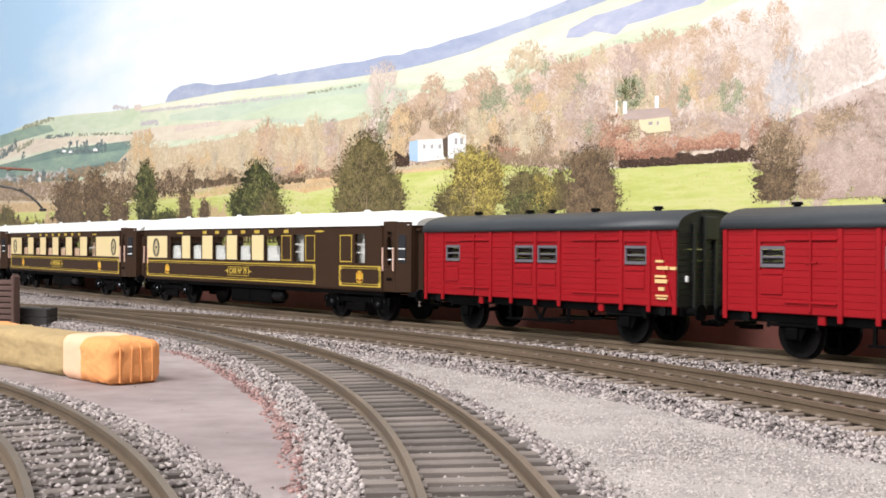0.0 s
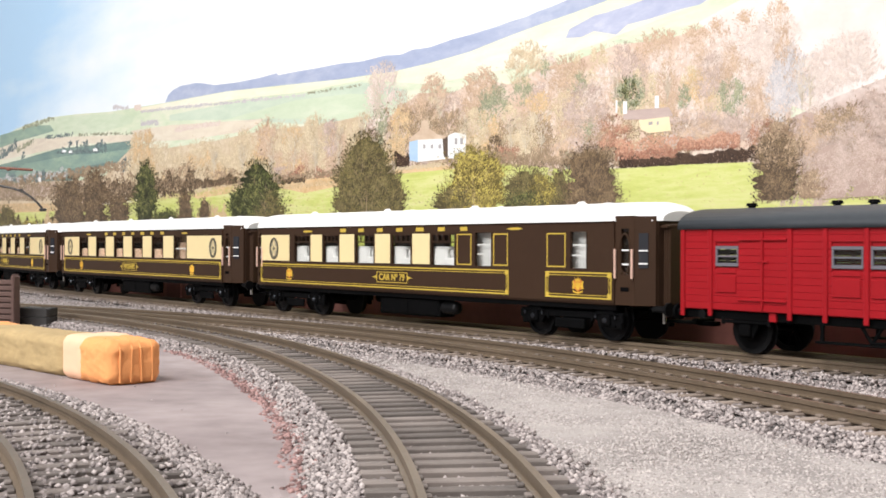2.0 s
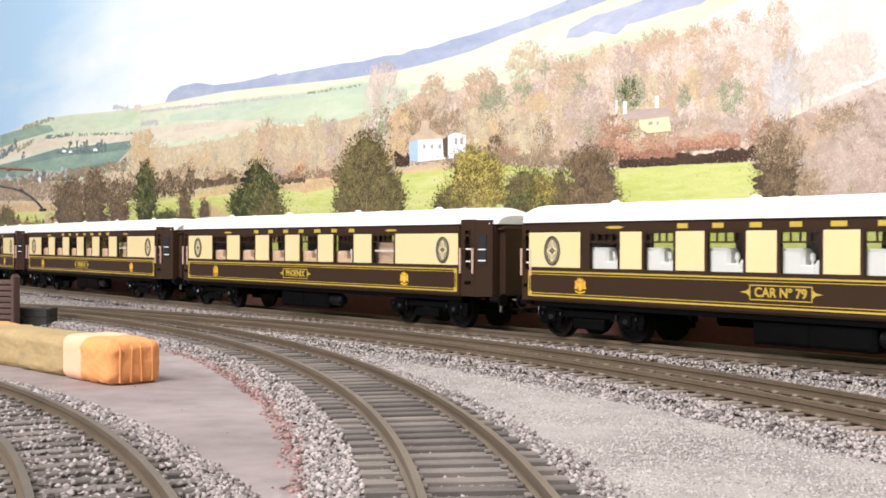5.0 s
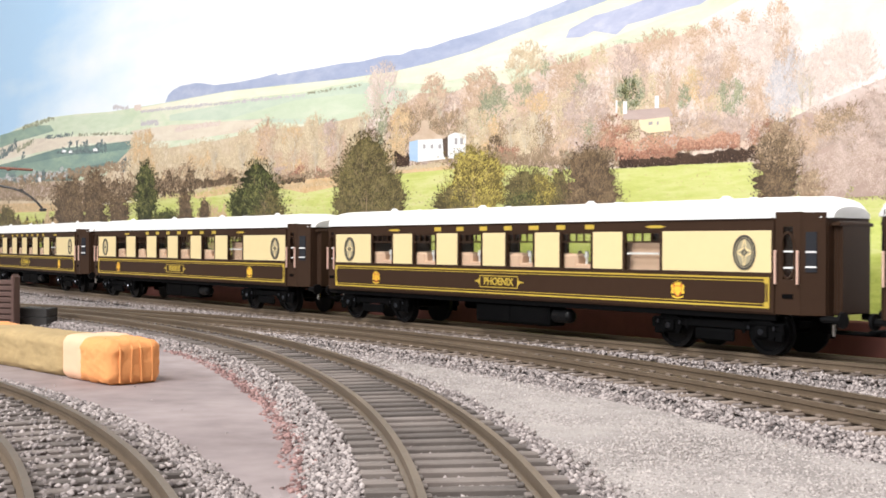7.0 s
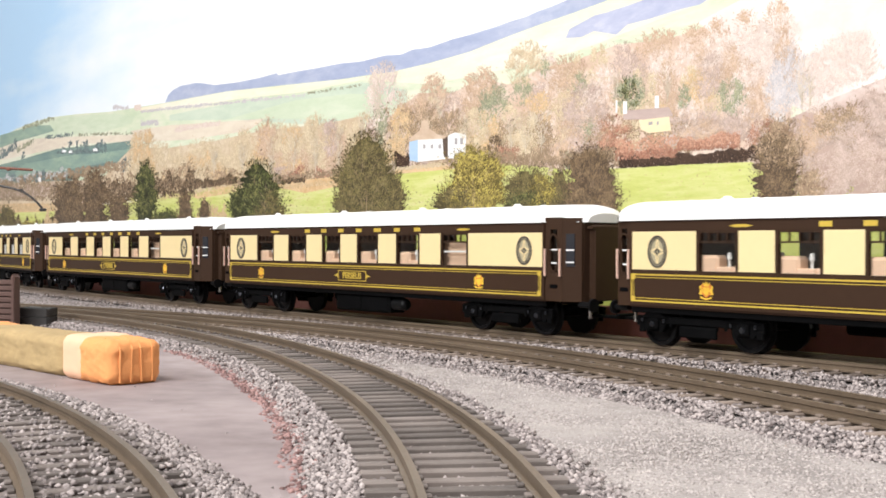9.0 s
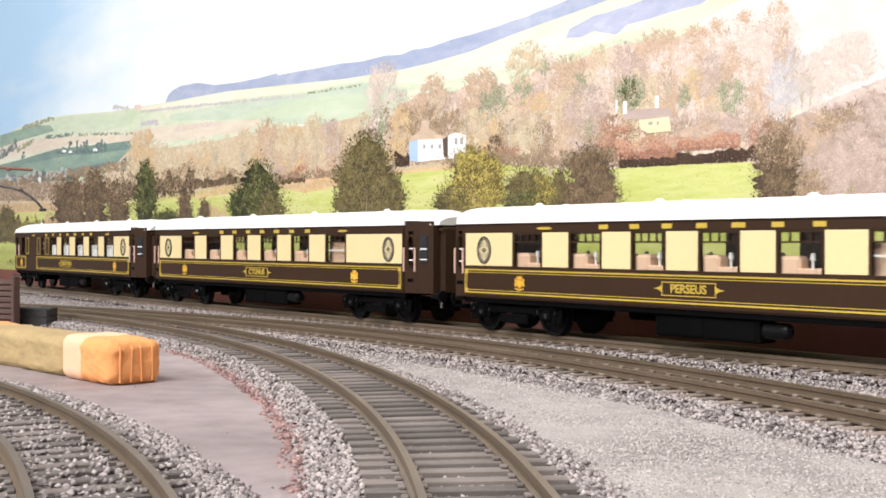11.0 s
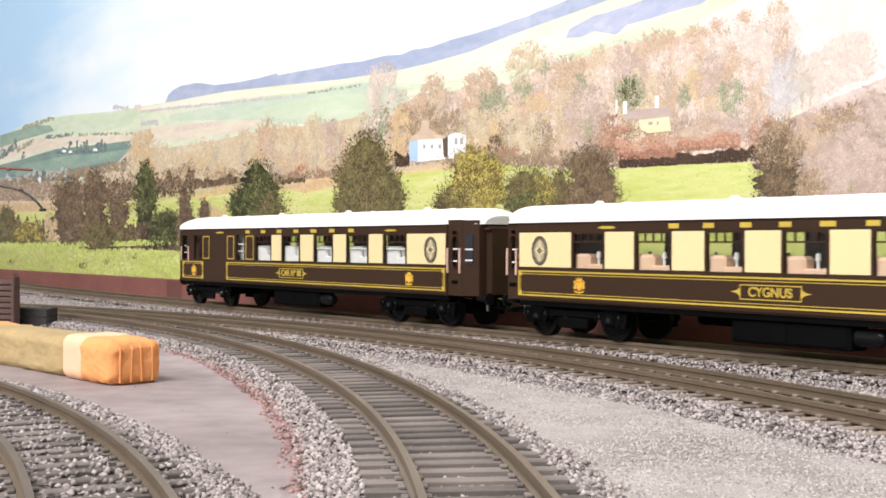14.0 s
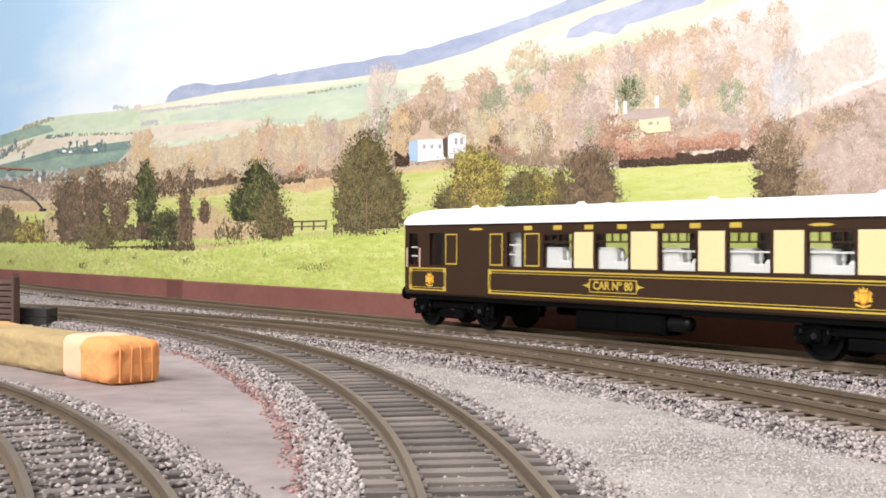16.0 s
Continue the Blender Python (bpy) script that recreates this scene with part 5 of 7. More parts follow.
# dark strips whose colour paints the shade in the gaps between sleepers
for path, name in ((MID, "curved siding"), (YARD, "yard track"), (NEAR, "near main line"), (TRAIN, "far main line")):
    vs, rows = [], []
    for i in range(len(path.p)):
        h = path.heading(path.s[i])
        for o in (-14.2, 14.2):
            vs.append((path.p[i][0] - math.sin(h) * o, path.p[i][1] + math.cos(h) * o, -4.75))
    rows = [(2 * i, 2 * i + 1, 2 * i + 3, 2 * i + 2) for i in range(len(path.p) - 1)]
    solid("trackbed", Geo().add(vs, rows), GAP_SHADE, "dark strip with sleeper gap shade in its colour, beneath the " + name, "trackbed", "structure")

# ---- ballast ----


def stones(name, n, material, keep, size, label, y0=110.0, y1=640.0, seed=3):
    """Loose angular stones, half sunk; keep() gives the height of their bed, or nan where there are none."""
    rng = np.random.default_rng(seed)
    y = rng.uniform(y0, y1, n)
    x = y * rng.uniform(-0.42, 0.42, n)
    z = keep(x, y, rng)
    ok = np.isfinite(z)
    x, y, z = x[ok], y[ok], z[ok]
    n = len(x)
    base = np.array([(1, 0, 0), (-1, 0, 0), (0, 1, 0), (0, -1, 0), (0, 0, 1), (0, 0, -1)], float)
    r = size * rng.uniform(0.35, 1.0, (n, 1, 1)) * rng.uniform(0.7, 1.3, (n, 6, 1))
    v = base[None] * r + rng.normal(0, 0.12, (n, 6, 3)) * size
    a = rng.uniform(0, 2 * math.pi, n)
    tl = rng.uniform(-0.7, 0.7, n)
    ca, sa, ct, st = np.cos(a), np.sin(a), np.cos(tl), np.sin(tl)
    vx, vy, vz = v[..., 0], v[..., 1], v[..., 2]
    vx, vz = vx * ct[:, None] + vz * st[:, None], -vx * st[:, None] + vz * ct[:, None]
    vx, vy = vx * ca[:, None] - vy * sa[:, None], vx * sa[:, None] + vy * ca[:, None]
    pts = np.stack([vx + x[:, None], vy + y[:, None], vz * 0.8 + z[:, None]], -1).reshape(-1, 3) * MM
    tri = np.array([(0, 2, 4), (2, 1, 4), (1, 3, 4), (3, 0, 4), (2, 0, 5), (1, 2, 5), (3, 1, 5), (0, 3, 5)])
    f = (np.arange(n)[:, None, None] * 6 + tri[None]).reshape(-1, 3)
    me = bpy.data.meshes.new(name)
    me.vertices.add(len(pts))
    me.vertices.foreach_set("co", pts.ravel())
    me.loops.add(f.size)
    me.loops.foreach_set("vertex_index", f.ravel())
    me.polygons.add(len(f))
    me.polygons.foreach_set("loop_start", np.arange(0, f.size, 3))
    me.update(calc_edges=True)
    me.materials.append(material)
    return tagged(new(name, me), label, "ballast", "", "stuff")


def bed_height(x, y, rng):
    offs = np.stack([np.abs(mid_off(x, y)), np.abs(yard_off(x, y)), np.abs(line_off(NEAR_LINE, x, y)), np.abs(line_off(TRAIN_LINE, x, y))])
    d = offs.min(0)
    which = offs.argmin(0)
    on_rail = np.abs(d - 8.25) < 1.9
    between = d < 15.0
    main = which >= 2
    z = np.where(between, np.where(main, -3.35, -3.75), np.interp(d, [15.0, 19.0, 26.0], [-3.0, -3.2, -4.9]))
    gap = rng.uniform(0, 1, len(x))
    sparse = between & (gap < np.choose(which, [0.3, 0.0, 0.35, 0.35]))
    z = np.where(sparse, np.nan, z)
    yard_surface = (mid_off(x, y) < -24 + rng.normal(0, 1.2, len(x))) & (yard_off(x, y) > 21 + rng.normal(0, 1.0, len(x)))
    pale = (mid_off(x, y) > 19 + rng.normal(0, 2.0, len(x))) & (line_off(NEAR_LINE, x, y) < -30 + rng.normal(0, 1.4, len(x)))
    return np.where(on_rail | yard_surface | pale | (line_off(TRAIN_LINE, x, y) > 30), np.nan, z)


def pale_height(x, y, rng):
    pale = (mid_off(x, y) > 17 + rng.normal(0, 2.5, len(x))) & (line_off(NEAR_LINE, x, y) < -28 + rng.normal(0, 1.6, len(x)))
    return np.where(pale, -4.6, np.nan)


def red_height(x, y, rng):
    o = mid_off(x, y)
    edge = (o < -18.0 + rng.normal(0, 2.0, len(x))) & (o > -26.0 + rng.normal(0, 0.6, len(x))) & (yard_off(x, y) > 24) & (y > 185 + rng.normal(0, 20, len(x)))
    return np.where(edge, -4.2, np.nan)


def speck_height(x, y, rng):
    inside = (mid_off(x, y) < -26) & (yard_off(x, y) > 22) & (rng.uniform(0, 1, len(x)) < 0.012)
    return np.where(inside, -4.1, np.nan)


stones("ballast", 150000, STONE, bed_height, 0.74, "grey and pinkish angular granite ballast stones")
stones("far_ballast", 70000, STONE, bed_height, 0.72, "grey granite ballast along the main lines", y0=400.0, y1=950.0, seed=4)
stones("fine_gravel", 80000, STONE_PALE, pale_height, 0.46, "pale grey fine gravel grains", y1=360.0, seed=5)
stones("red_grit", 90000, STONE_RED, red_height, 0.75, "brick red grit along the yard edge", y1=380.0, seed=8)
def yard_cover(x, y, rng):
    o = np.abs(yard_off(x, y))
    return np.where((o < 15.5) & (np.abs(o - 8.25) > 1.9) & (rng.uniform(0, 1, len(x)) < 0.55), -2.75, np.nan)


stones("yard_ballast", 30000, STONE, yard_cover, 0.7, "grey stones strewn over the yard track sleepers", y1=340.0, seed=12)
stones("loose_grit", 12000, STONE, speck_height, 0.4, "few loose dark grains on the yard surface", y1=330.0, seed=9)

# ---- the train's way: how far the first coach has come, in millimetres ----
RUN = [(0.0, -502.8), (0.5, -473.3), (1.0, -441.1), (1.5, -406.9), (2.0, -376.1), (2.5, -346.1), (3.0, -316.9), (3.5, -288.7), (4.0, -256.7), (4.2, -244.6), (6.3, -106.2), (6.5, -91.3), (7.0, -53.7), (7.5, -12.8), (8.0, 30.0), (8.5, 71.6), (9.0, 114.9), (9.2, 132.3), (11.3, 324.0), (11.5, 343.9), (12.0, 394.3), (12.5, 443.4), (13.0, 488.7), (13.5, 536.1), (14.0, 585.5), (14.5, 637.4), (15.0, 688.6), (15.5, 738.5), (16.0, 783.0)]
CENTRES = {"van_b": 339.5, "van_a": 197.0, "coach_0": 0.0, "coach_1": -261.7, "coach_2": -523.4, "coach_3": -785.1, "coach_4": -1046.8}


def run_at(t):
    """Distance at t, smooth through the rows of RUN."""
    ts, ds = [r[0] for r in RUN], [r[1] for r in RUN]
    i = max(0, min(len(ts) - 2, sum(1 for q in ts if q <= t) - 1))

    def slope(k):
        a, b = max(0, k - 1), min(len(ts) - 1, k + 1)
        return (ds[b] - ds[a]) / (ts[b] - ts[a])
    h = ts[i + 1] - ts[i]
    u = (t - ts[i]) / h
    return (ds[i] * (2 * u ** 3 - 3 * u ** 2 + 1) + ds[i + 1] * (3 * u ** 2 - 2 * u ** 3) + h * slope(i) * (u ** 3 - 2 * u ** 2 + u) + h * slope(i + 1) * (u ** 3 - u ** 2))


def stand(s, c):
    """The pose of a vehicle whose pivots lie c before and behind its centre s on the track."""
    a, b = TRAIN.at(s - c), TRAIN.at(s + c)
    m = (a + b) / 2
    return pose(m[0] * MM, m[1] * MM, 0, 0, 0, math.degrees(math.atan2(*(b - a)[::-1])))
# ---- the train ----
HALF = 15.3
WHEEL_R = 6.9
MOVING, SPINNING, SWIVELS = [], [], []


def words(text, size, material, deep=0.12):
    cu = bpy.data.curves.new("lettering", "FONT")
    cu.body, cu.size, cu.align_x, cu.align_y, cu.extrude, cu.offset = text, size * MM, "CENTER", "CENTER", deep * MM, 0.07 * MM
    ob = new("lettering", cu)
    bpy.context.view_layer.update()
    me = bpy.data.meshes.new_from_object(ob)
    bpy.data.objects.remove(ob)
    me.materials.clear()
    me.materials.append(material)
    return me


def lined_box(u0, u1, z0, z1):
    """A double gold line round a panel, with square corner blocks."""
    g = Geo()
    y0, y1 = -HALF - 0.1, -HALF
    for k, w, off in ((0, 0.5, 0.0), (1, 0.22, 1.05)):
        a, b, c, d = u0 + off, u1 - off, z0 + off, z1 - off
        g.box(a, b, y0, y1, c, c + w).box(a, b, y0, y1, d - w, d).box(a, a + w, y0, y1, c + w, d - w).box(b - w, b, y0, y1, c + w, d - w)
    for u in (u0 + 1.0, u1 - 1.0):
        for z in (z0 + 1.0, z1 - 1.0):
            g.box(u - 0.75, u + 0.75, y0 - 0.02, y1, z - 0.75, z + 0.75)
    return g


def outline(u0, u1, z0, z1, w=0.45):
    y0, y1 = -HALF - 0.1, -HALF
    return Geo().box(u0, u1, y0, y1, z0, z0 + w).box(u0, u1, y0, y1, z1 - w, z1).box(u0, u0 + w, y0, y1, z0 + w, z1 - w).box(u1 - w, u1, y0, y1, z0 + w, z1 - w)


def crest(u, z, r=2.6):
    """A heraldic crest: crown over a shield between curled supporters, on a ribbon."""
    y0, y1 = -HALF - 0.12, -HALF
    g = Geo().prism([(u - 0.5 * r, z + 0.35 * r), (u + 0.5 * r, z + 0.35 * r), (u + 0.46 * r, z - 0.25 * r), (u, z - 0.75 * r), (u - 0.46 * r, z - 0.25 * r)], y0, y1)
    g.prism([(u - 0.4 * r, z + 0.45 * r), (u + 0.4 * r, z + 0.45 * r), (u + 0.5 * r, z + 0.95 * r), (u + 0.2 * r, z + 0.68 * r), (u, z + 1.05 * r), (u - 0.2 * r, z + 0.68 * r), (u - 0.5 * r, z + 0.95 * r)], y0, y1)
    for k in (-1, 1):
        g.prism([(u + k * 0.58 * r, z + 0.1 * r), (u + k * 0.75 * r, z + 0.6 * r), (u + k * 1.0 * r, z + 0.45 * r), (u + k * 0.88 * r, z + 0.05 * r), (u + k * 1.02 * r, z - 0.45 * r), (u + k * 0.6 * r, z - 0.5 * r)], y0, y1)
    g.prism([(u - 0.85 * r, z - 0.66 * r), (u - 0.3 * r, z - 0.86 * r), (u + 0.3 * r, z - 0.86 * r), (u + 0.85 * r, z - 0.66 * r), (u + 0.8 * r, z - 0.9 * r), (u, z - 1.08 * r), (u - 0.8 * r, z - 0.9 * r)], y0 - 0.04, y1)
    g.ring(u, z - 0.05 * r, 0.3 * r, 0.3 * r, 0.12 * r, y0 - 0.08, y0, 12)
    return g


def bogie_parts(coach, u):
    piv = new("bogie")
    piv.parent = coach
    piv.empty_display_size = 0.005
    piv.matrix_basis = pose(u * MM, 0, 0)
    frame_geo = Geo()
    frame_geo.box(-23.0, 23.0, -4.0, 4.0, 7.4, 9.6, 0.4)
    frame_geo.box(-3.0, 3.0, -11.8, 11.8, 7.0, 9.4, 0.4)
    part("bolster", frame_geo, BLACK, piv)
    for s in (-1, 1):
        g = Geo()
        g.box(-24.0, 24.0, s * 12.4 - 0.7, s * 12.4 + 0.7, 7.0, 9.4, 0.3)
        for x in (-17.0, 17.0):
            g.prism([(x - 6.0, 9.2), (x + 6.0, 9.2), (x + 3.4, 4.6), (x - 3.4, 4.6)], s * 12.4 - 0.6, s * 12.4 + 0.6)
            g.box(x - 2.0, x + 2.0, s * 13.3 - 0.8, s * 13.3 + 0.8, 5.2, 8.6, 0.4)
            for k in range(3):
                g.box(x - 5.5 + k, x + 5.5 - k, s * 13.1 - 0.6, s * 13.1 + 0.6, 8.7 + k * 0.45, 9.1 + k * 0.45, 0.1)
            g.tube((x - 6.6, s * 12.9, 6.2), (x - 6.6, s * 12.9, 9.0), 0.5, 8)
            g.tube((x + 6.6, s * 12.9, 6.2), (x + 6.6, s * 12.9, 9.0), 0.5, 8)
        g.box(-7.0, 7.0, s * 12.8 - 0.7, s * 12.8 + 0.7, 3.4, 6.8, 0.4)
        g.box(-23.5, -21.0, s * 12.4 - 0.6, s * 12.4 + 0.6, 4.2, 7.2, 0.3).box(21.0, 23.5, s * 12.4 - 0.6, s * 12.4 + 0.6, 4.2, 7.2, 0.3)
        side = part("side_frame", g, BLACK, piv)
        # metal caps and slips added as glints on the dark axle boxes
        for x in (-17.0, 17.0):
            part("axle_glint_cap", Geo().tube((x, s * 14.0, 6.9), (x, s * 14.5, 6.9), 1.0, 10, 0.7).box(x - 4.6, x - 4.0, s * 13.8 - 0.2, s * 13.8 + 0.2, 7.4, 8.6, 0.1).box(x + 4.0, x + 4.6, s * 13.8 - 0.2, s * 13.8 + 0.2, 7.4, 8.6, 0.1), GLINT_METAL, side)
    for x in (-17.0, 17.0):
        ws = part("wheelset", WHEELSET, IRON, piv, at=pose(x * MM, 0, WHEEL_R * MM))
        SPINNING.append((ws, x))
    return piv


WHEELSET = Geo().wheel(0, -8.9, 0, WHEEL_R, 2.4).wheel(0, 8.9, 0, WHEEL_R, 2.4).tube((0, -12.2, 0), (0, 12.2, 0), 0.9, 8).mesh("wheelset", IRON)
spoked = Geo()
for s in (-1, 1):
    spoked.lathe_y(0, 0, [(WHEEL_R * 0.8, s * 10.0), (WHEEL_R, s * 10.0), (WHEEL_R, s * 8.4), (WHEEL_R * 1.09, s * 8.3), (WHEEL_R * 1.09, s * 7.8), (WHEEL_R * 0.8, s * 7.8), (WHEEL_R * 0.8, s * 10.0)], 24)
    spoked.tube((0, s * 8.0, 0), (0, s * 10.2, 0), 1.4, 10)
    for k in range(8):
        t = 2 * math.pi * k / 8
        spoked.tube((math.cos(t) * 1.2, s * 9.1, math.sin(t) * 1.2), (math.cos(t) * WHEEL_R * 0.84, s * 9.1, math.sin(t) * WHEEL_R * 0.84), 0.42, 6)
spoked.tube((0, -12.2, 0), (0, 12.2, 0), 0.8, 8)
SPOKED = spoked.mesh("wheelset", IRON)


def side_wall(u0, u1, wins, s):
    """A coach side with true window openings."""
    y0, y1 = sorted((s * (HALF - 1.1), s * HALF))
    g = Geo().box(u0, u1, y0, y1, 12.6, 23.6).box(u0, u1, y0, y1, 35.6, 39.0)
    edges = [u0] + [e for a, b in wins for e in (a, b)] + [u1]
    for a, b in zip(edges[::2], edges[1::2]):
        if b > a:
            g.box(a, b, y0, y1, 23.6, 35.6)
    # curved tuck under the waist
    g.box(u0, u1, y0 + (0.5 if s < 0 else 0.0), y1 - (0.5 if s > 0 else 0.0), 12.0, 12.6)
    return g


def coach(name_text, wins, creams, outlines, boxes, crests, ovals, letters, tables, flat_rear=False, brake_front=False, label=""):
    top = empty("railway_coach", label, "railway coach", "coaches of the train")
    left, right = (-117.0 if flat_rear else -115.6), 107.0
    all_wins = sorted(wins)
    for s in (-1, 1):
        part("side_wall", side_wall(left, right, all_wins, s), UMBER, top)
    part("floor_pan", Geo().box(left, right, -HALF + 1.2, HALF - 1.2, 12.2, 13.6).box(-113, 105, -9.5, 9.5, 13.6, 14.2), INNER, top)
    # roof: an arc in section, drooping at the ends
    ends = [(left - (0.8 if flat_rear else 10.0), 0.86 if flat_rear else 0.5, 0.97 if flat_rear else 0.66), (left + (2.4 if flat_rear else -7.5), 0.95, 0.99 if flat_rear else 0.82), (left + (6.0 if flat_rear else -4.0), 1.0, 1.0), (right - 1.0, 1.0, 1.0), (right + 0.4, 0.99, 0.92), (right + 8.4, 0.96, 0.88), (right + 12.4, 0.84, 0.72), (right + 14.7, 0.5, 0.56)]
    vs, n = [], 17
    for u, hgt, wid in ends:
        for lower in (0.0, 0.9):
            for k in range(n):
                t = math.pi * k / (n - 1)
                vs.append((u, -math.cos(t) * (HALF + 0.5 - lower * 0.5) * wid, 38.9 + (math.sin(t) ** 0.8) * (6.5 - lower) * hgt))
    fs = []
    for i in range(len(ends) - 1):
        for k in range(n - 1):
            a, b = i * 2 * n + k, (i + 1) * 2 * n + k
            fs += [(a, a + 1, b + 1, b), (a + n, b + n, b + n + 1, a + n + 1)]
        for k in (0, n - 1):
            a, b = i * 2 * n + k, (i + 1) * 2 * n + k
            fs.append((a, b, b + n, a + n))
    for i in (0, len(ends) - 1):
        a = i * 2 * n
        fs += [tuple(range(a, a + n)), tuple(range(a + 2 * n - 1, a + n - 1, -1))]
    part("roof", Geo().add(vs, fs), WHITE_ROOF, top, "bright white curved coach roof")
    part("gutter", Geo().box(left, right, -HALF - 0.35, -HALF + 0.2, 38.5, 39.05, 0.12).box(left, right, HALF - 0.2, HALF + 0.35, 38.5, 39.05, 0.12), UMBER, top)
    for k, u in enumerate([-98 + 14.0 * i for i in range(15)]):
        big = k % 4 == 1
        r = 2.2 if big else 1.3
        for y in (-6.5, 6.5):
            part("roof_vent", Geo().box(u - r, u + r, y - 1.0, y + 1.0, 42.8, 44.8 + (0.7 if big else 0.0), 0.5).box(u - r * 0.6, u + r * 0.6, y - 0.6, y + 0.6, 44.6, 45.2 + (0.8 if big else 0.0), 0.2), WHITE_ROOF, top)
    # windows: panes, frames and ventilator lights over them
    for a, b in wins:
        part("window_pane", Geo().box(a, b, -HALF + 0.75, -HALF + 0.6, 23.6, 35.6), PANE, top).visible_shadow = False
        part("window_pane", Geo().box(a, b, HALF - 0.75, HALF - 0.6, 23.6, 35.6), PANE, top).visible_shadow = False
        if b - a > 10:
            g = Geo().box(a, b, -HALF + 0.1, -HALF + 0.5, 32.0, 32.5)
            m = 4
            for k in range(m + 1):
                x = a + (b - a) * k / m
                g.box(x - 0.28, x + 0.28, -HALF + 0.12, -HALF + 0.48, 32.5, 35.6)
            g.box(a, b, -HALF + 0.15, -HALF + 0.45, 34.9, 35.6)
            part("ventilator_light", g, UMBER, top)
        g = Geo().box(a - 0.5, a, -HALF - 0.12, -HALF + 0.3, 23.3, 35.8).box(b, b + 0.5, -HALF - 0.12, -HALF + 0.3, 23.3, 35.8).box(a, b, -HALF - 0.12, -HALF + 0.3, 23.2, 23.6)
        part("window_frame", g, UMBER, top)
    for a, b in creams:
        part("cream_panel", Geo().box(a, b, -HALF - 0.09, -HALF, 23.7, 35.5), CREAM, top, "cream upper panel")
        part("cream_panel", Geo().box(a, b, HALF, HALF + 0.09, 23.7, 35.5), CREAM, top)
    for a, b in outlines:
        part("lined_panel", outline(a, b, 23.8, 35.3), GOLD, top, "thin gold outlined panel")
    for a, b in boxes:
        part("gold_lining", lined_box(a, b, 13.7, 22.4), GOLD, top, "double gold lining round lower panel")
    for u in crests:
        arms = part("crest", crest(u, 18.0), CREST, top, "small gold and red crest")
        part("crest_field", Geo().prism([(u - 1.7, 19.8), (u + 1.7, 19.8), (u + 1.9, 17.2), (u, 15.6), (u - 1.9, 17.2)], -HALF - 0.05, -HALF), CREST_RED, arms)
    for u in ovals:
        part("oval_window", Geo().ring(u, 29.3, 3.9, 5.0, 0.6, -HALF - 0.35, -HALF, 30).ring(u, 29.3, 2.9, 4.1, 0.3, -HALF - 0.28, -HALF, 26).ring(u, 29.3, 0.9, 0.9, 0.4, -HALF - 0.35, -HALF, 16), GREYLINE, top, "grey oval leaded window")
        disc = [(u + 3.7 * math.cos(2 * math.pi * i / 28), 29.3 + 4.8 * math.sin(2 * math.pi * i / 28)) for i in range(28)]
        part("oval_glass", Geo().prism(disc, -HALF - 0.14, -HALF), OVAL_GREY, top)
        bars = Geo()
        for dx, dz in ((1, 1), (-1, 1), (1, -1), (-1, -1)):
            bars.prism([(u, 29.3 + dz * 3.9), (u + dx * 0.3, 29.3 + dz * 3.9), (u + dx * 0.75, 29.3 + dz * 1.2), (u + dx * 2.8, 29.3 + dz * 0.25), (u + dx * 2.8, 29.3), (u + dx * 0.5, 29.3 + dz * 0.6)], -HALF - 0.26, -HALF)
        part("oval_leading", bars, CREAM, top)
    # gold maker's emblem over the windows: seven plain bars
    u0, u1 = letters
    for k in range(7):
        x = u0 + (u1 - u0) * k / 6.0
        ya, yb, w = -HALF - 0.13, -HALF, (2.9 if k == 4 else 2.4)
        g = Geo().box(x - w * 0.85, x + w * 0.85, ya, yb, 36.35, 37.85, 0.05)
        part("gold_bar", g, GOLD, top)
    for u in (letters[0] - 28.0, letters[1] + 28.0):
        if left + 8 < u < right - 6:
            part("gold_scroll", Geo().prism([(u - 4.2, 36.9), (u - 2, 37.35), (u + 2, 37.35), (u + 4.2, 36.9), (u + 2, 36.5), (u - 2, 36.5)], -HALF - 0.12, -HALF), GOLD, top)
    # name plate
    nu = sum(letters) / 2 - (5.0 if not flat_rear else 4.0)
    g = Geo().box(nu - 10.2, nu + 10.2, -HALF - 0.1, -HALF, 19.95, 20.25).box(nu - 10.2, nu + 10.2, -HALF - 0.1, -HALF, 15.9, 16.2)
    for s in (-1, 1):
        g.box(nu + s * 10.2 - 0.15, nu + s * 10.2 + 0.15, -HALF - 0.1, -HALF, 15.9, 20.25)
        g.prism([(nu + s * 10.4, 19.2), (nu + s * 11.4, 18.5), (nu + s * 13.6, 18.1), (nu + s * 11.4, 17.7), (nu + s * 10.4, 17.0)], -HALF - 0.12, -HALF)
    plate = part("name_plate", g, GOLD, top, "gold framed name panel")
    part("lettering", words(name_text, 3.7, GOLD), GOLD, plate, at=pose(nu * MM, (-HALF - 0.05) * MM, 18.05 * MM, 90, 0, 0))
    # vestibules
    for s in ((1,) if flat_rear else (-1, 1)):
        e, d = (right, 0.74) if s > 0 else (left, -0.5)
        for t in (-1, 1):
            ya, yb = sorted((t * 13.6, t * 14.7))
            x0, x1 = sorted((e, e + d * 11.0))
            g = Geo().box(x0, x1, ya, yb, 12.2, 22.0).box(x0, x1, ya, yb, 36.5, 40.6)
            g.box(*sorted((e, e + d * 3.4)), ya, yb, 22.0, 36.5).box(*sorted((e + d * 7.8, e + d * 11.0)), ya, yb, 22.0, 36.5)
            part("vestibule_door", g, UMBER, top)
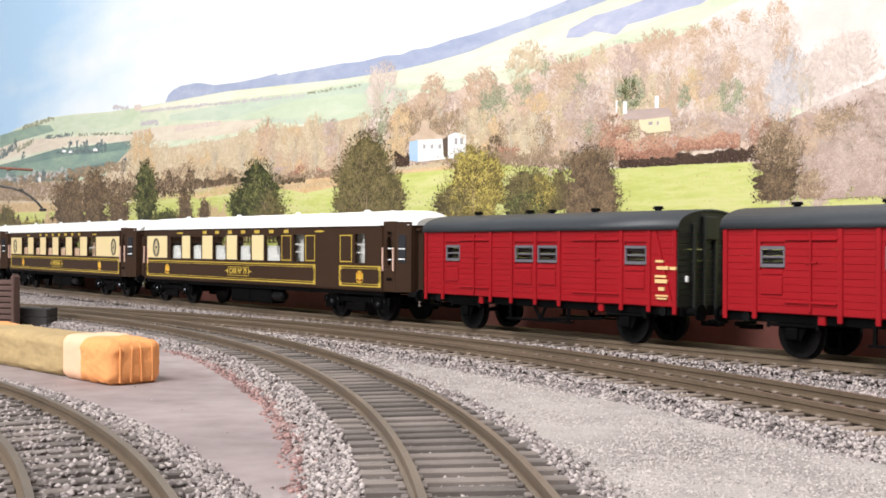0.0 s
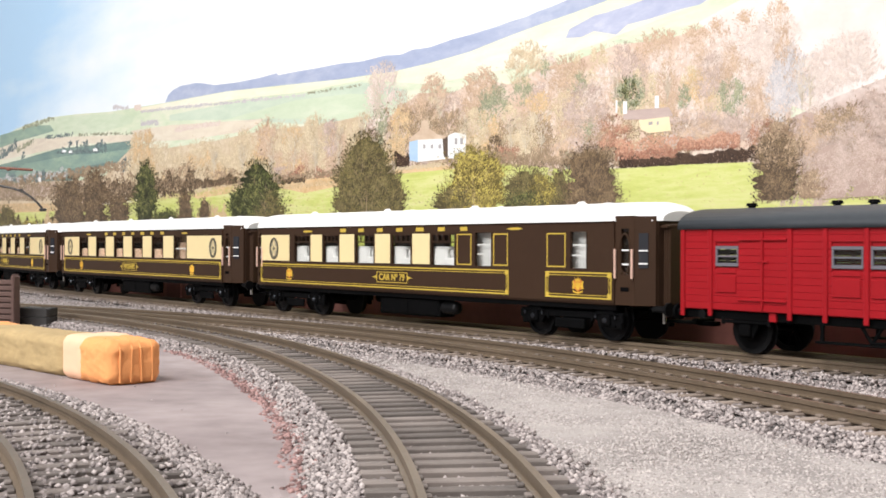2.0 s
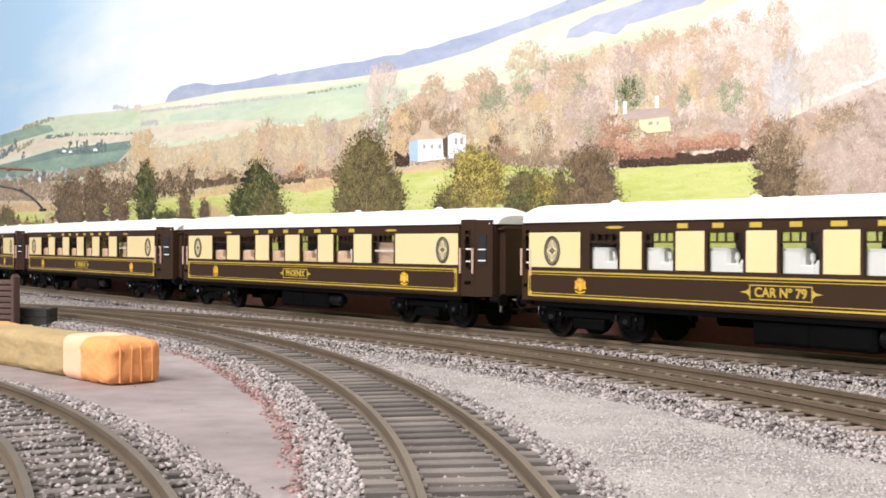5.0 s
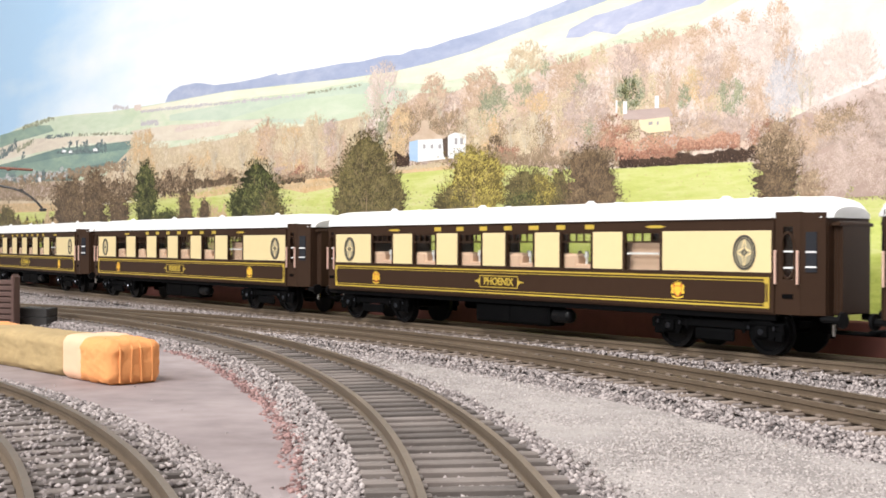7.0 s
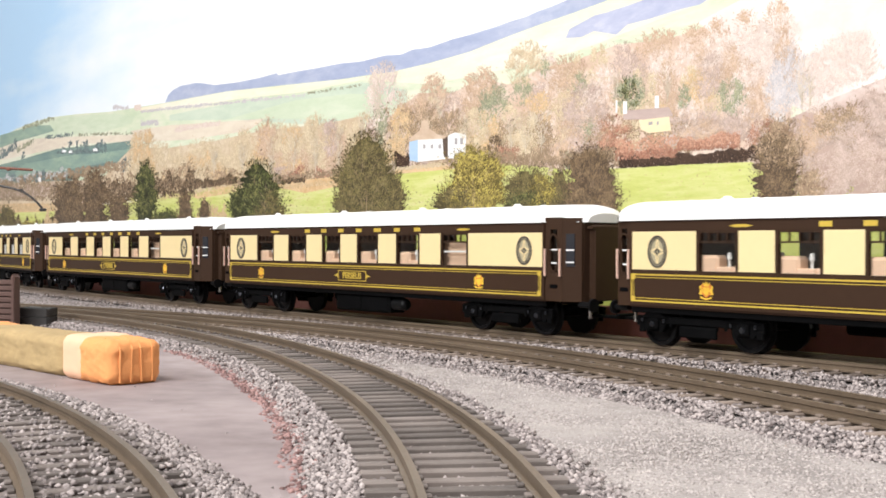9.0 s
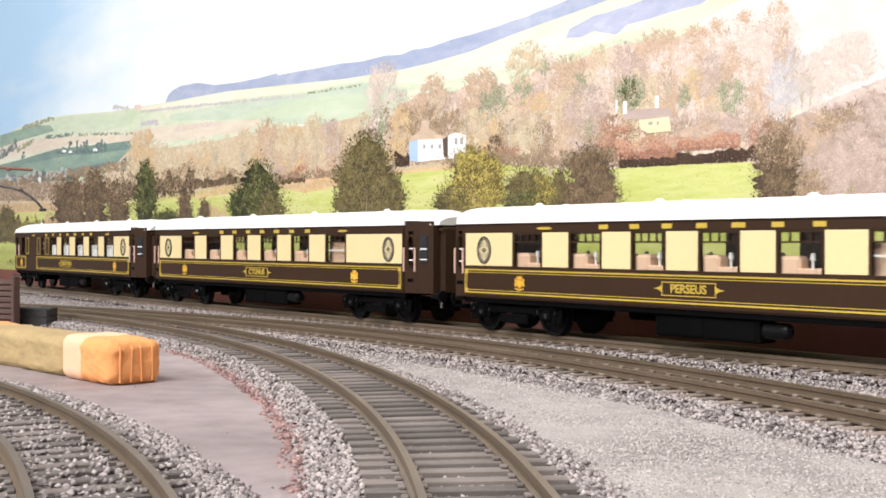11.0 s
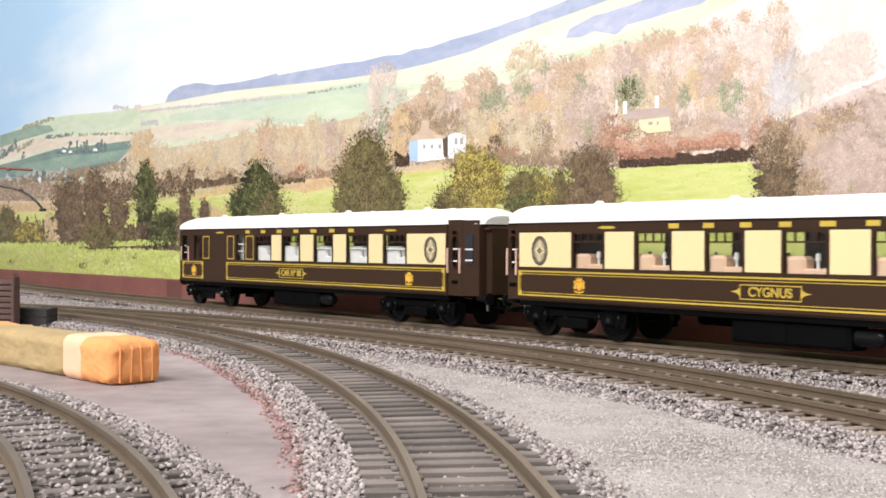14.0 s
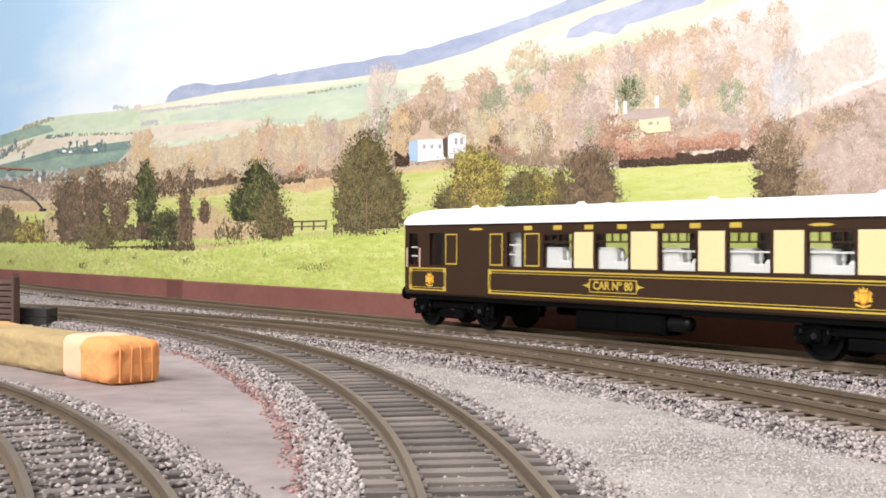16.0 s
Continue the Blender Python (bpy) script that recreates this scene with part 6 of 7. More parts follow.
            c = [(e + d * 11.0, t * 14.6), (e + d * 18.0, t * 10.6), (e + d * 18.0, t * 9.6), (e + d * 11.0, t * 13.6)]
            slant = Geo().add([(x, y, z) for z in (12.2, 40.4) for x, y in c], [(0, 1, 2, 3), (4, 7, 6, 5), (0, 4, 5, 1), (1, 5, 6, 2), (2, 6, 7, 3), (3, 7, 4, 0)])
            part("corner_panel", slant, UMBER, top)
        part("end_wall", Geo().box(*sorted((e + d * 17.2, e + d * 18.2)), -9.5, 9.5, 12.2, 39.4), UMBER, top)
        du = e + d * 5.6
        part("door_window", Geo().ring(du, 28.6, 2.7, 6.6, 0.55, -14.95, -14.6, 26), UMBER, top)
        part("door_glass", Geo().box(*sorted((e + d * 3.4, e + d * 7.8)), -14.0, -13.8, 22.0, 36.5), PANE, top).visible_shadow = False
        part("door_bar", Geo().box(du - 1.8, du + 1.8, -14.3, -14.1, 29.4, 29.9).box(du - 1.8, du + 1.8, -14.3, -14.1, 24.9, 25.4), LINEN, top)
        for x in (e + d * 0.7, e + d * 10.4):
            part("handrail", Geo().box(x - 0.28, x + 0.28, -HALF - 0.5, -HALF + 0.3, 20.6, 30.0, 0.12), PINKRAIL, top, "pale copper door handrail")
        part("door_step_slot", Geo().box(du - 1.8, du + 1.8, -14.95, -14.7, 16.6, 17.9, 0.1), BLACK, top)
        # window in the slanting panel
        part("corner_window", Geo().add([(e + d * 12.6, -14.0, 24.0), (e + d * 15.6, -12.25, 24.0), (e + d * 15.6, -12.25, 35.0), (e + d * 12.6, -14.0, 35.0), (e + d * 12.6, -13.6, 24.0), (e + d * 15.6, -11.9, 24.0), (e + d * 15.6, -11.9, 35.0), (e + d * 12.6, -13.6, 35.0)], [(0, 1, 2, 3), (4, 7, 6, 5), (0, 4, 5, 1), (3, 2, 6, 7), (1, 5, 6, 2), (0, 3, 7, 4)]), DARK_GLASS, top)
        part("corner_window_bar", Geo().add([(e + d * q, y, z) for z in (25.2, 25.7, 29.3, 29.8) for q, y in ((12.6, -14.1), (15.6, -12.38))], [(0, 1, 3, 2), (4, 5, 7, 6)]), LINEN, top)
        gw = Geo()
        for k in range(3):
            x = e + d * (18.4 + k * 1.1)
            gw.box(*sorted((x, x + s * 0.8)), -7.4 + 0.2 * k, 7.4 - 0.2 * k, 12.4, 38.0, 0.3)
        gw.box(*sorted((e + d * 18.2, e + d * 21.8)), -8.4, 8.4, 36.6, 37.6, 0.2)
        part("gangway", gw, UMBER, top, "folded brown gangway connection")
    if flat_rear:
        part("end_wall", Geo().box(-117.0, -116.0, -HALF + 1.0, HALF - 1.0, 12.2, 39.6).prism([(-117.2, 39.0), (-116.2, 39.0), (-116.2, 40.0), (-117.2, 40.0)], -13, 13), UMBER, top)
        part("partition", Geo().box(-115.6, -86.0, -8.0, -7.2, 14.0, 38.4), INNER, top)
        part("window_bar", Geo().box(-114.2, -108.6, -HALF + 1.05, -HALF + 1.3, 26.6, 27.1).box(-114.2, -108.6, -HALF + 1.05, -HALF + 1.3, 30.0, 30.5), LINEN, top)
        part("handrail", Geo().box(-115.6, -115.0, -HALF - 0.5, -HALF + 0.2, 22.6, 30.0, 0.12).box(-107.4, -106.8, -HALF - 0.5, -HALF + 0.2, 22.6, 30.0, 0.12), PINKRAIL, top)
        for y in (-10.0, 10.0):
            part("buffer", Geo().tube((-117.0, y, 12.0), (-121.6, y, 12.0), 1.3, 12).tube((-121.6, y, 12.0), (-122.8, y, 12.0), 2.7, 16), BLACK, top)
    else:
        part("partition", Geo().box(left + 0.5, left + 1.5, -HALF + 1.2, HALF - 1.2, 14.0, 38.5), INNER, top)
    part("partition", Geo().box(right - 1.5, right - 0.5, -HALF + 1.2, HALF - 1.2, 14.0, 38.5), INNER, top)
    # underframe
    g = Geo()
    for y in (-13.6, 13.6):
        g.box(left, right, y - 0.7, y + 0.7, 10.2, 12.2, 0.2)
    g.box(left, right, -12.9, 12.9, 10.8, 12.1)
    part("underframe", g, BLACK, top)
    part("battery_box", Geo().box(-24.0, 15.0, -13.2, -5.0, 3.4, 10.3, 0.5).box(-23.0, -5.0, -13.45, -13.2, 4.2, 9.6, 0.15).box(-4.0, 14.0, -13.45, -13.2, 4.2, 9.6, 0.15), BLACK, top)
    part("air_tank", Geo().tube((16.0, -11.0, 7.2), (23.0, -11.0, 7.2), 2.4, 16, dome=1.6), IRON, top, "glossy dark air tank", smooth=False)
    part("gas_cylinder", Geo().tube((-50.0, 5.0, 8.2), (-30.0, 5.0, 8.2), 2.0, 12, dome=1.0), BLACK, top)
    for s in ((-1, 1)):
        x = (right if s > 0 else left + 7.0)
        if s > 0 or not flat_rear:
            part("coupling", Geo().box(*sorted((x + s * 6.0, x + s * 24.4)), -1.6, 1.6, 6.6, 7.6, 0.3).box(*sorted((x + s * 22.0, x + s * 24.2)), -4.0, 4.0, 7.2, 8.4, 0.3).box(*sorted((x + s * 3.0, x + s * 9.0)), -2.4, 2.4, 7.2, 10.8, 0.4), BLACK, top)
            for y in (-10.0, 10.0):
                part("buffer", Geo().tube((x + s * 12.0, y, 11.2), (x + s * 17.8, y, 11.2), 1.0, 10).tube((x + s * 17.8, y, 11.2), (x + s * 18.7, y, 11.2), 2.3, 14), IRON, top)
            part("coupling_hook", Geo().tube((x + s * 13.0, -6.0, 6.4), (x + s * 13.0, -6.0, 9.6), 0.7, 8), STEEL, top)
        else:
            part("coupling", Geo().box(-125.5, -110.0, -2.4, 2.4, 4.4, 8.6, 0.4).box(-125.0, -122.8, -4.5, 4.5, 6.6, 9.4, 0.4), BLACK, top)
    # seats, tables and table lamps
    parlour = not (flat_rear or brake_front)
    for a, b in tables:
        mid = (a + b) / 2
        for t in (-1, 1):
            y = t * 11.0
            cloth = SEAT if parlour else LINEN
            hi = 28.4 if parlour else 30.5
            w = b - a
            if parlour and (a, b) == tables[-1]:
                part("partition", Geo().box(a - 3.0, b + 2.0, y - 0.6, y + 0.6, 14.2, 32.4), cloth, top, "beige compartment partition")
                part("window_bar", Geo().box(a, b, t * (HALF - 1.05), t * (HALF - 1.35), 28.4, 29.0), LINEN, top)
                continue
            part("seat", Geo().box(a - 2.6, a + w * (0.4 if parlour else 0.5), y - 2.6, y + 2.6, 14.2, hi, 0.9), cloth, top)
            part("seat", Geo().box(b - w * 0.24, b + 1.0, y - 2.6, y + 2.6, 14.2, hi - 3.2, 0.8), cloth, top)
            part("table", Geo().box(a + w * 0.36, b - w * 0.2, y - 2.7, y + 2.7, 14.2, 25.0 if parlour else 26.0, 0.3), cloth, top)
            if not parlour and t < 0 and a > 10.0 and flat_rear:
                part("window_bar", Geo().box(a, b, t * (HALF - 1.05), t * (HALF - 1.35), 29.2, 29.7).box(a, b, t * (HALF - 1.05), t * (HALF - 1.35), 32.0, 32.4), LINEN, top)
            part("table_lamp", Geo().tube((mid + 2.0, y - t * -1.2, 24.8), (mid + 2.0, y - t * -1.2, 27.6), 0.4, 8).tube((mid + 2.0, y - t * -1.2, 27.2), (mid + 2.0, y - t * -1.2, 29.2), 0.8, 12, 0.6), LINEN, top, "small white table lamp")
    for a, b in wins:
        if not parlour and (a, b) not in tables and not (flat_rear and a < -90):
            part("compartment_wall", Geo().box(a - 6.0, b + 2.0, -11.6, -11.0, 14.2, 38.0), LINEN, top, "white compartment wall")
            part("window_bar", Geo().box(a, b, -HALF + 1.05, -HALF + 1.3, 27.6, 28.1).box(a, b, -HALF + 1.05, -HALF + 1.3, 31.0, 31.5), LINEN, top)
    for u in (-90.0, 85.0):
        piv = bogie_parts(top, u)
        SWIVELS.append((piv, u, len(MOVING)))
    MOVING.append((top, 85.5))
    return top


PW = [(-87.2, -73.8), (-59.1, -45.6), (-31.2, -18.6), (-4.4, 9.0), (23.0, 36.6), (51.4, 65.8)]
PC = [(-114.3, -88.4), (-72.8, -60.2), (-44.6, -32.2), (-17.6, -5.4), (10.0, 22.0), (37.6, 50.4), (66.9, 106.2)]


def parlour_car(text, colour_note):
    return coach(text, PW, PC, [], [(-114.8, 105.6)], (-84.5, 72.9), (-103.7, 97.2), (-44.0, 36.0), PW, label=colour_note)


def brake_leading():
    wins = [(-87.2, -74.6), (-63.2, -51.6), (-38.4, -25.6), (-13.0, -0.6), (12.8, 26.6), (38.4, 47.4), (87.5, 94.8)]
    creams = [(-116.8, -91.6), (-73.6, -64.4), (-50.6, -39.6), (-24.6, -14.2), (0.6, 11.6)]
    return coach("CAR Nº 79", wins, creams, [(28.0, 36.4), (48.6, 56.4), (76.2, 85.2)], [(-117.2, 56.8), (75.6, 106.0)], (-91.5, 91.0), (-105.0,), (-48.0, 32.0), wins[:5], brake_front=True, label="brown and cream brake coach numbered 79, white roof")


def brake_trailing():
    wins = [(-114.2, -108.6), (-101.0, -92.6), (-56.0, -48.4), (-37.2, -23.4), (-12.6, 1.6), (14.7, 28.4), (40.2, 54.8), (66.8, 81.0)]
    creams = [(-22.4, -13.7), (2.8, 13.6), (29.5, 39.2), (56.0, 65.7), (82.0, 106.2)]
    return coach("CAR Nº 80", wins, creams, [(-91.2, -84.2), (-65.4, -58.4), (-46.8, -39.2)], [(-66.2, 105.8), (-114.0, -90.8)], (-101.0, 83.5), (97.3,), (-45.0, 43.0), wins[3:], flat_rear=True, label="brown and cream rear brake coach numbered 80, white roof")


def van():
    top = empty("parcels_van", "crimson planked four-wheel parcels van with slate grey roof", "railway van", "vans of the train")
    H2, L = 14.9, 62.6
    wins = [(-49.4, -41.2), (-10.6, -1.2), (1.0, 10.6), (41.2, 50.2)]
    for s in (-1, 1):
        g = Geo()
        rows = 12
        z0, z1 = 12.6, 36.2
        for k in range(rows):
            a, b = z0 + (z1 - z0) * k / rows, z0 + (z1 - z0) * (k + 1) / rows
            cuts = [-L + 0.6] + [e for w in wins for e in w if b > 25.2 and a < 31.0] + [L - 0.6]
            for c, d in zip(cuts[::2], cuts[1::2]):
                g.box(c, d, s * (H2 - 0.9), s * H2, a + 0.03, b - 0.03, 0.09)
        part("planked_side", g, RED, top)
        part("side_backing", Geo().box(-L + 1.0, L - 1.0, *sorted((s * (H2 - 1.2), s * (H2 - 0.5))), 12.4, 25.0).box(-L + 1.0, L - 1.0, *sorted((s * (H2 - 1.2), s * (H2 - 0.5))), 31.2, 36.4), RED, top)
        y0, y1 = sorted((s * (H2 - 0.2), s * (H2 + 0.55)))
        for u in (-61.6, -51.2, -23.6, -12.4, -0.1, 11.7, 39.8, 51.3, 61.6):
            low = 10.6 if abs(u) < 60 else 10.2
            part("side_post", Geo().box(u - 0.75, u + 0.75, y0, y1, low, 36.2, 0.2), RED, top)
        part("diagonal_brace", Geo().prism([(53.2, 35.6), (54.4, 35.6), (61.2, 12.8), (60.0, 12.8)], *sorted((s * H2, s * (H2 + 0.5)))), RED, top)
        for a, b in ((-41.0, -24.6), (18.0, 38.8)):
            part("door_hinge_rail", Geo().box(a, b, y0, y1 + 0.1, 32.6, 33.3, 0.15).box(a, b, y0, y1 + 0.1, 15.4, 16.0, 0.15), RED, top)
            mid = (a + b) / 2
            part("door_bolt", Geo().box(mid - 0.35, mid + 0.35, y0, y1, 13.2, 35.0, 0.1).box(mid - 1.6, mid + 2.0, y0, y1 + 0.2, 26.4, 27.0, 0.1).tube((mid, y1, 22.5), (mid + 2.2, y1, 24.0), 0.3, 6), RED, top)
        for a, b in wins:
            part("louvre_panel", Geo().box(a + 0.3, b - 0.6, s * H2, s * (H2 + 0.4), 17.6, 22.6, 0.2).box(a + 0.3, b - 0.6, s * H2, s * (H2 + 0.3), 23.2, 24.6, 0.15), RED, top)
            fr = Geo().box(a, b, s * (H2 - 0.5), s * (H2 + 0.15), 25.2, 26.2, 0.08).box(a, b, s * (H2 - 0.5), s * (H2 + 0.15), 30.2, 31.1, 0.08).box(a, a + 0.7, s * (H2 - 0.5), s * (H2 + 0.15), 26.2, 30.2, 0.08).box(b - 0.5, b, s * (H2 - 0.5), s * (H2 + 0.15), 26.2, 30.2, 0.08).box(a + 0.7, b - 0.5, s * (H2 - 0.4), s * (H2 - 0.1), 27.9, 28.4)
            w = part("window_frame", fr, FRAME_GREY, top)
            part("window_pane", Geo().box(a + 0.5, b - 0.4, s * (H2 - 0.7), s * (H2 - 0.5), 26.0, 30.4), PANE, w)
    for a, b, z, h in ((54.4, 57.4, 26.0, 0.9), (54.9, 59.4, 23.8, 1.3), (60.0, 62.4, 23.8, 1.2), (54.2, 58.6, 21.4, 0.9), (54.2, 59.0, 19.7, 1.4), (55.6, 57.8, 17.4, 1.3), (54.4, 59.4, 15.6, 0.6), (55.0, 58.8, 14.7, 0.6)):
        part("lettering_bar", Geo().box(a, b, -H2 - 0.62, -H2, z, z + h * 0.8), BAR_CREAM, top, "cream marking bar")
    # ends
    for s in (-1, 1):
        g = Geo()
        for k in range(14):
            z = 12.6 + k * 1.75
            part("end_plank", Geo().box(*sorted((s * (L - 0.9), s * L)), -H2 + 0.2, H2 - 0.2, z, z + 1.65, 0.08), VAN_END, top)
        pts = [(-H2 + 0.2, 37.0)] + [(-math.cos(math.pi * k / 14) * (H2 - 0.3), 37.0 + (math.sin(math.pi * k / 14) ** 0.85) * 4.6) for k in range(1, 14)] + [(H2 - 0.2, 37.0)]
        n = len(pts)
        g.add([(s * (L - 0.9), y, z) for y, z in pts] + [(s * L, y, z) for y, z in pts], [tuple(range(n)), tuple(range(2 * n - 1, n - 1, -1))] + [(i, i + 1, i + 1 + n, i + n) for i in range(n - 1)])
        part("end_wall", g, VAN_END, top, "black green planked end")
        for y in (-7.5, -2.6, 2.6, 7.5):
            part("end_stanchion", Geo().box(*sorted((s * L, s * (L + 1.0))), y - 0.7, y + 0.7, 11.0, 38.0 if abs(y) > 5 else 36.0, 0.2), VAN_END, top)
        part("end_hatch", Geo().box(*sorted((s * L, s * (L + 1.3))), -3.4, 3.4, 33.0, 40.2, 0.3), VAN_END, top)
        part("headstock", Geo().box(*sorted((s * (L - 1.4), s * (L + 0.4))), -13.5, 13.5, 9.6, 12.4, 0.3), BLACK, top)
        part("brake_pipe", Geo().tube((s * (L + 1.0), 5.2, 12.0), (s * (L + 1.6), 5.6, 20.0), 0.4, 6).tube((s * (L + 1.6), 5.6, 20.0), (s * (L + 1.0), 7.2, 22.4), 0.4, 6), BLACK, top)
        for y in (-10.0, 10.0):
            part("buffer", Geo().tube((s * L, y, 11.0), (s * (L + 4.4), y, 11.0), 1.2, 12).tube((s * (L + 4.4), y, 11.0), (s * (L + 5.3), y, 11.0), 2.5, 16), BLACK, top)
        part("lamp_bracket", Geo().box(*sorted((s * L, s * (L + 0.8))), -11.6, -10.4, 20.0, 22.0, 0.2), LINEN, top, "small white lamp bracket")
        part("coupling", Geo().box(*sorted((s * (L - 2.0), s * (L + 5.0))), -1.6, 1.6, 6.4, 7.8, 0.3).box(*sorted((s * (L + 2.6), s * (L + 4.4))), -4.4, 4.4, 7.2, 8.6, 0.3), BLACK, top)
    # roof
    vs, n = [], 19
    ends = [-L - 0.7, -L * 0.4, L * 0.4, L + 0.7]
    for u in ends:
        for low in (0, 1):
            for k in range(n):
                t = math.pi * k / (n - 1)
                vs.append((u, -math.cos(t) * (H2 + 0.8 - low * 0.6), 36.0 + (math.sin(t) ** 0.8) * (6.5 - low * 0.8)))
    fs = []
    for i in range(len(ends) - 1):
        for k in range(n - 1):
            a, b = i * 2 * n + k, (i + 1) * 2 * n + k
            fs += [(a, a + 1, b + 1, b), (a + n, b + n, b + n + 1, a + n + 1)]
        for k in (0, n - 1):
            a, b = i * 2 * n + k, (i + 1) * 2 * n + k
            fs.append((a, b, b + n, a + n))
    for i in (0, len(ends) - 1):
        a = i * 2 * n
        fs += [(a + k, a + k + 1, a + k + 1 + n, a + k + n) for k in range(n - 1)]
    part("roof", Geo().add(vs, fs), SLATE, top, "slate grey arched roof", smooth=True)
    for u in (-48.0, -19.0, -7.5, 14.0, 42.0):
        part("roof_vent", Geo().tube((u, 0, 42.0), (u, 0, 43.2), 1.1, 12).tube((u, 0, 43.0), (u, 0, 43.9), 1.8, 14, 1.5), BLACK, top)
    # underframe
    g = Geo()
    for y in (-12.8, 12.8):
        g.box(-L + 0.5, L - 0.5, y - 0.6, y + 0.6, 9.8, 12.4, 0.2)
    g.box(-L + 0.5, L - 0.5, -12, 12, 11.2, 12.3)
    part("underframe", g, BLACK, top)
    for s in (-1, 1):
        for u in (-40.0, 40.0):
            part("axle_guard", Geo().prism([(u - 5.0, 10.4), (u + 5.0, 10.4), (u + 2.2, 4.8), (u - 2.2, 4.8)], s * 12.2 - 0.4, s * 12.2 + 0.4).box(u - 1.9, u + 1.9, s * 13.0 - 0.9, s * 13.0 + 0.9, 5.2, 8.6, 0.4).box(u - 8.0, u + 8.0, s * 13.0 - 0.7, s * 13.0 + 0.7, 8.8, 9.7, 0.2), BLACK, top)
            part("spring_hanger", Geo().tube((u - 8.0, s * 13.0, 8.4), (u - 8.0, s * 13.0, 10.6), 0.5, 6).tube((u + 8.0, s * 13.0, 8.4), (u + 8.0, s * 13.0, 10.6), 0.5, 6), IRON, top)
        part("footstep", Geo().box(-16.0, 16.0, s * 13.2 - 1.2, s * 13.2 + 1.2, 5.0, 5.6, 0.1).box(-15.0, -14.0, s * 13.2 - 0.3, s * 13.2 + 0.3, 5.6, 10.2).box(14.0, 15.0, s * 13.2 - 0.3, s * 13.2 + 0.3, 5.6, 10.2), BLACK, top)
        part("v_hanger", Geo().tube((-3.0, s * 12.6, 10.2), (0.0, s * 12.6, 5.6), 0.5, 6).tube((3.0, s * 12.6, 10.2), (0.0, s * 12.6, 5.6), 0.5, 6).tube((0.0, s * 12.9, 5.8), (30.0, s * 12.9, 7.4), 0.45, 6), BLACK, top)
        for u in (-30.0, 30.0):
            part("underframe_bracket", Geo().box(u - 1.2, u + 1.2, s * 13.8 - 0.4, s * 13.8 + 0.6, 9.8, 12.4, 0.2), RED, top)
        for u in (-55.0, 56.0):
            part("brake_cylinder_end", Geo().tube((u, s * 13.2, 11.0), (u, s * 14.2, 11.0), 1.4, 12), IRON, top)
    for u in (-40.0, 40.0):
        ws = part("wheelset", SPOKED, IRON, top, at=pose(u * MM, 0, WHEEL_R * MM))
        SPINNING.append((ws, u))
    MOVING.append((top, 40.0))
    return top


coach_79 = brake_leading()
parlour_a = parlour_car("PHOENIX", "brown and cream parlour coach lettered PHOENIX, white roof")
parlour_b = parlour_car("PERSEUS", "brown and cream parlour coach lettered PERSEUS, white roof")
parlour_c = parlour_car("CYGNUS", "brown and cream parlour coach lettered CYGNUS, white roof")
coach_80 = brake_trailing()
van_a = van()
van_b = van()
ORDER = [CENTRES[k] for k in ("coach_0", "coach_1", "coach_2", "coach_3", "coach_4", "van_a", "van_b")]
# ---- things beside the tracks ----


def rounded_block(lx, ly, lz, r, wrinkle, seed, cuts=26):
    """A soft-edged loaf with a crumpled skin, standing on z = 0."""
    bm = bmesh.new()
    bmesh.ops.create_cube(bm, size=2.0)
    bmesh.ops.subdivide_edges(bm, edges=bm.edges, cuts=cuts, use_grid_fill=True)
    h = (lx / 2, ly / 2, lz / 2)
    for v in bm.verts:
        p = [v.co[i] * h[i] for i in range(3)]
        core = [max(-(h[i] - r), min(h[i] - r, p[i])) for i in range(3)]
        dvec = Vector([p[i] - core[i] for i in range(3)])
        if dvec.length > 1e-6:
            dvec = dvec.normalized() * r
        q = Vector(core) + dvec
        nrm = dvec.normalized() if dvec.length > 1e-6 else Vector((0, 0, 1))
        w = noise.fractal((q.x * 0.22 + seed, q.y * 0.22, q.z * 0.3), 0.8, 2.2, 4)
        ridge = max(0.0, 1.0 - abs(noise.noise((q.x * 0.3, q.y * 0.35 + seed, q.z * 0.12))) * 7.0)
        ridge += 0.7 * max(0.0, 1.0 - abs(noise.noise((q.x * 0.55 + 3.0, q.y * 0.75 + seed, q.z * 0.3))) * 5.0)
        q += nrm * (wrinkle * w * 0.5 + wrinkle * ridge * 0.55)
        v.co = Vector((q.x, q.y, max(-h[2], q.z) + h[2])) * MM
    me = bpy.data.meshes.new("bale_body")
    bm.to_mesh(me)
    bm.free()
    me.shade_smooth()
    return me


ROW = 133.0


def bale_at(d, side=0.0, z=-4.3):
    """A place d along the row of bales from its front corner, side to its right."""
    a = radians(ROW)
    return (-82.5 + math.cos(a) * d + math.sin(a) * side) * MM, (285.4 + math.sin(a) * d - math.cos(a) * side) * MM, z * MM


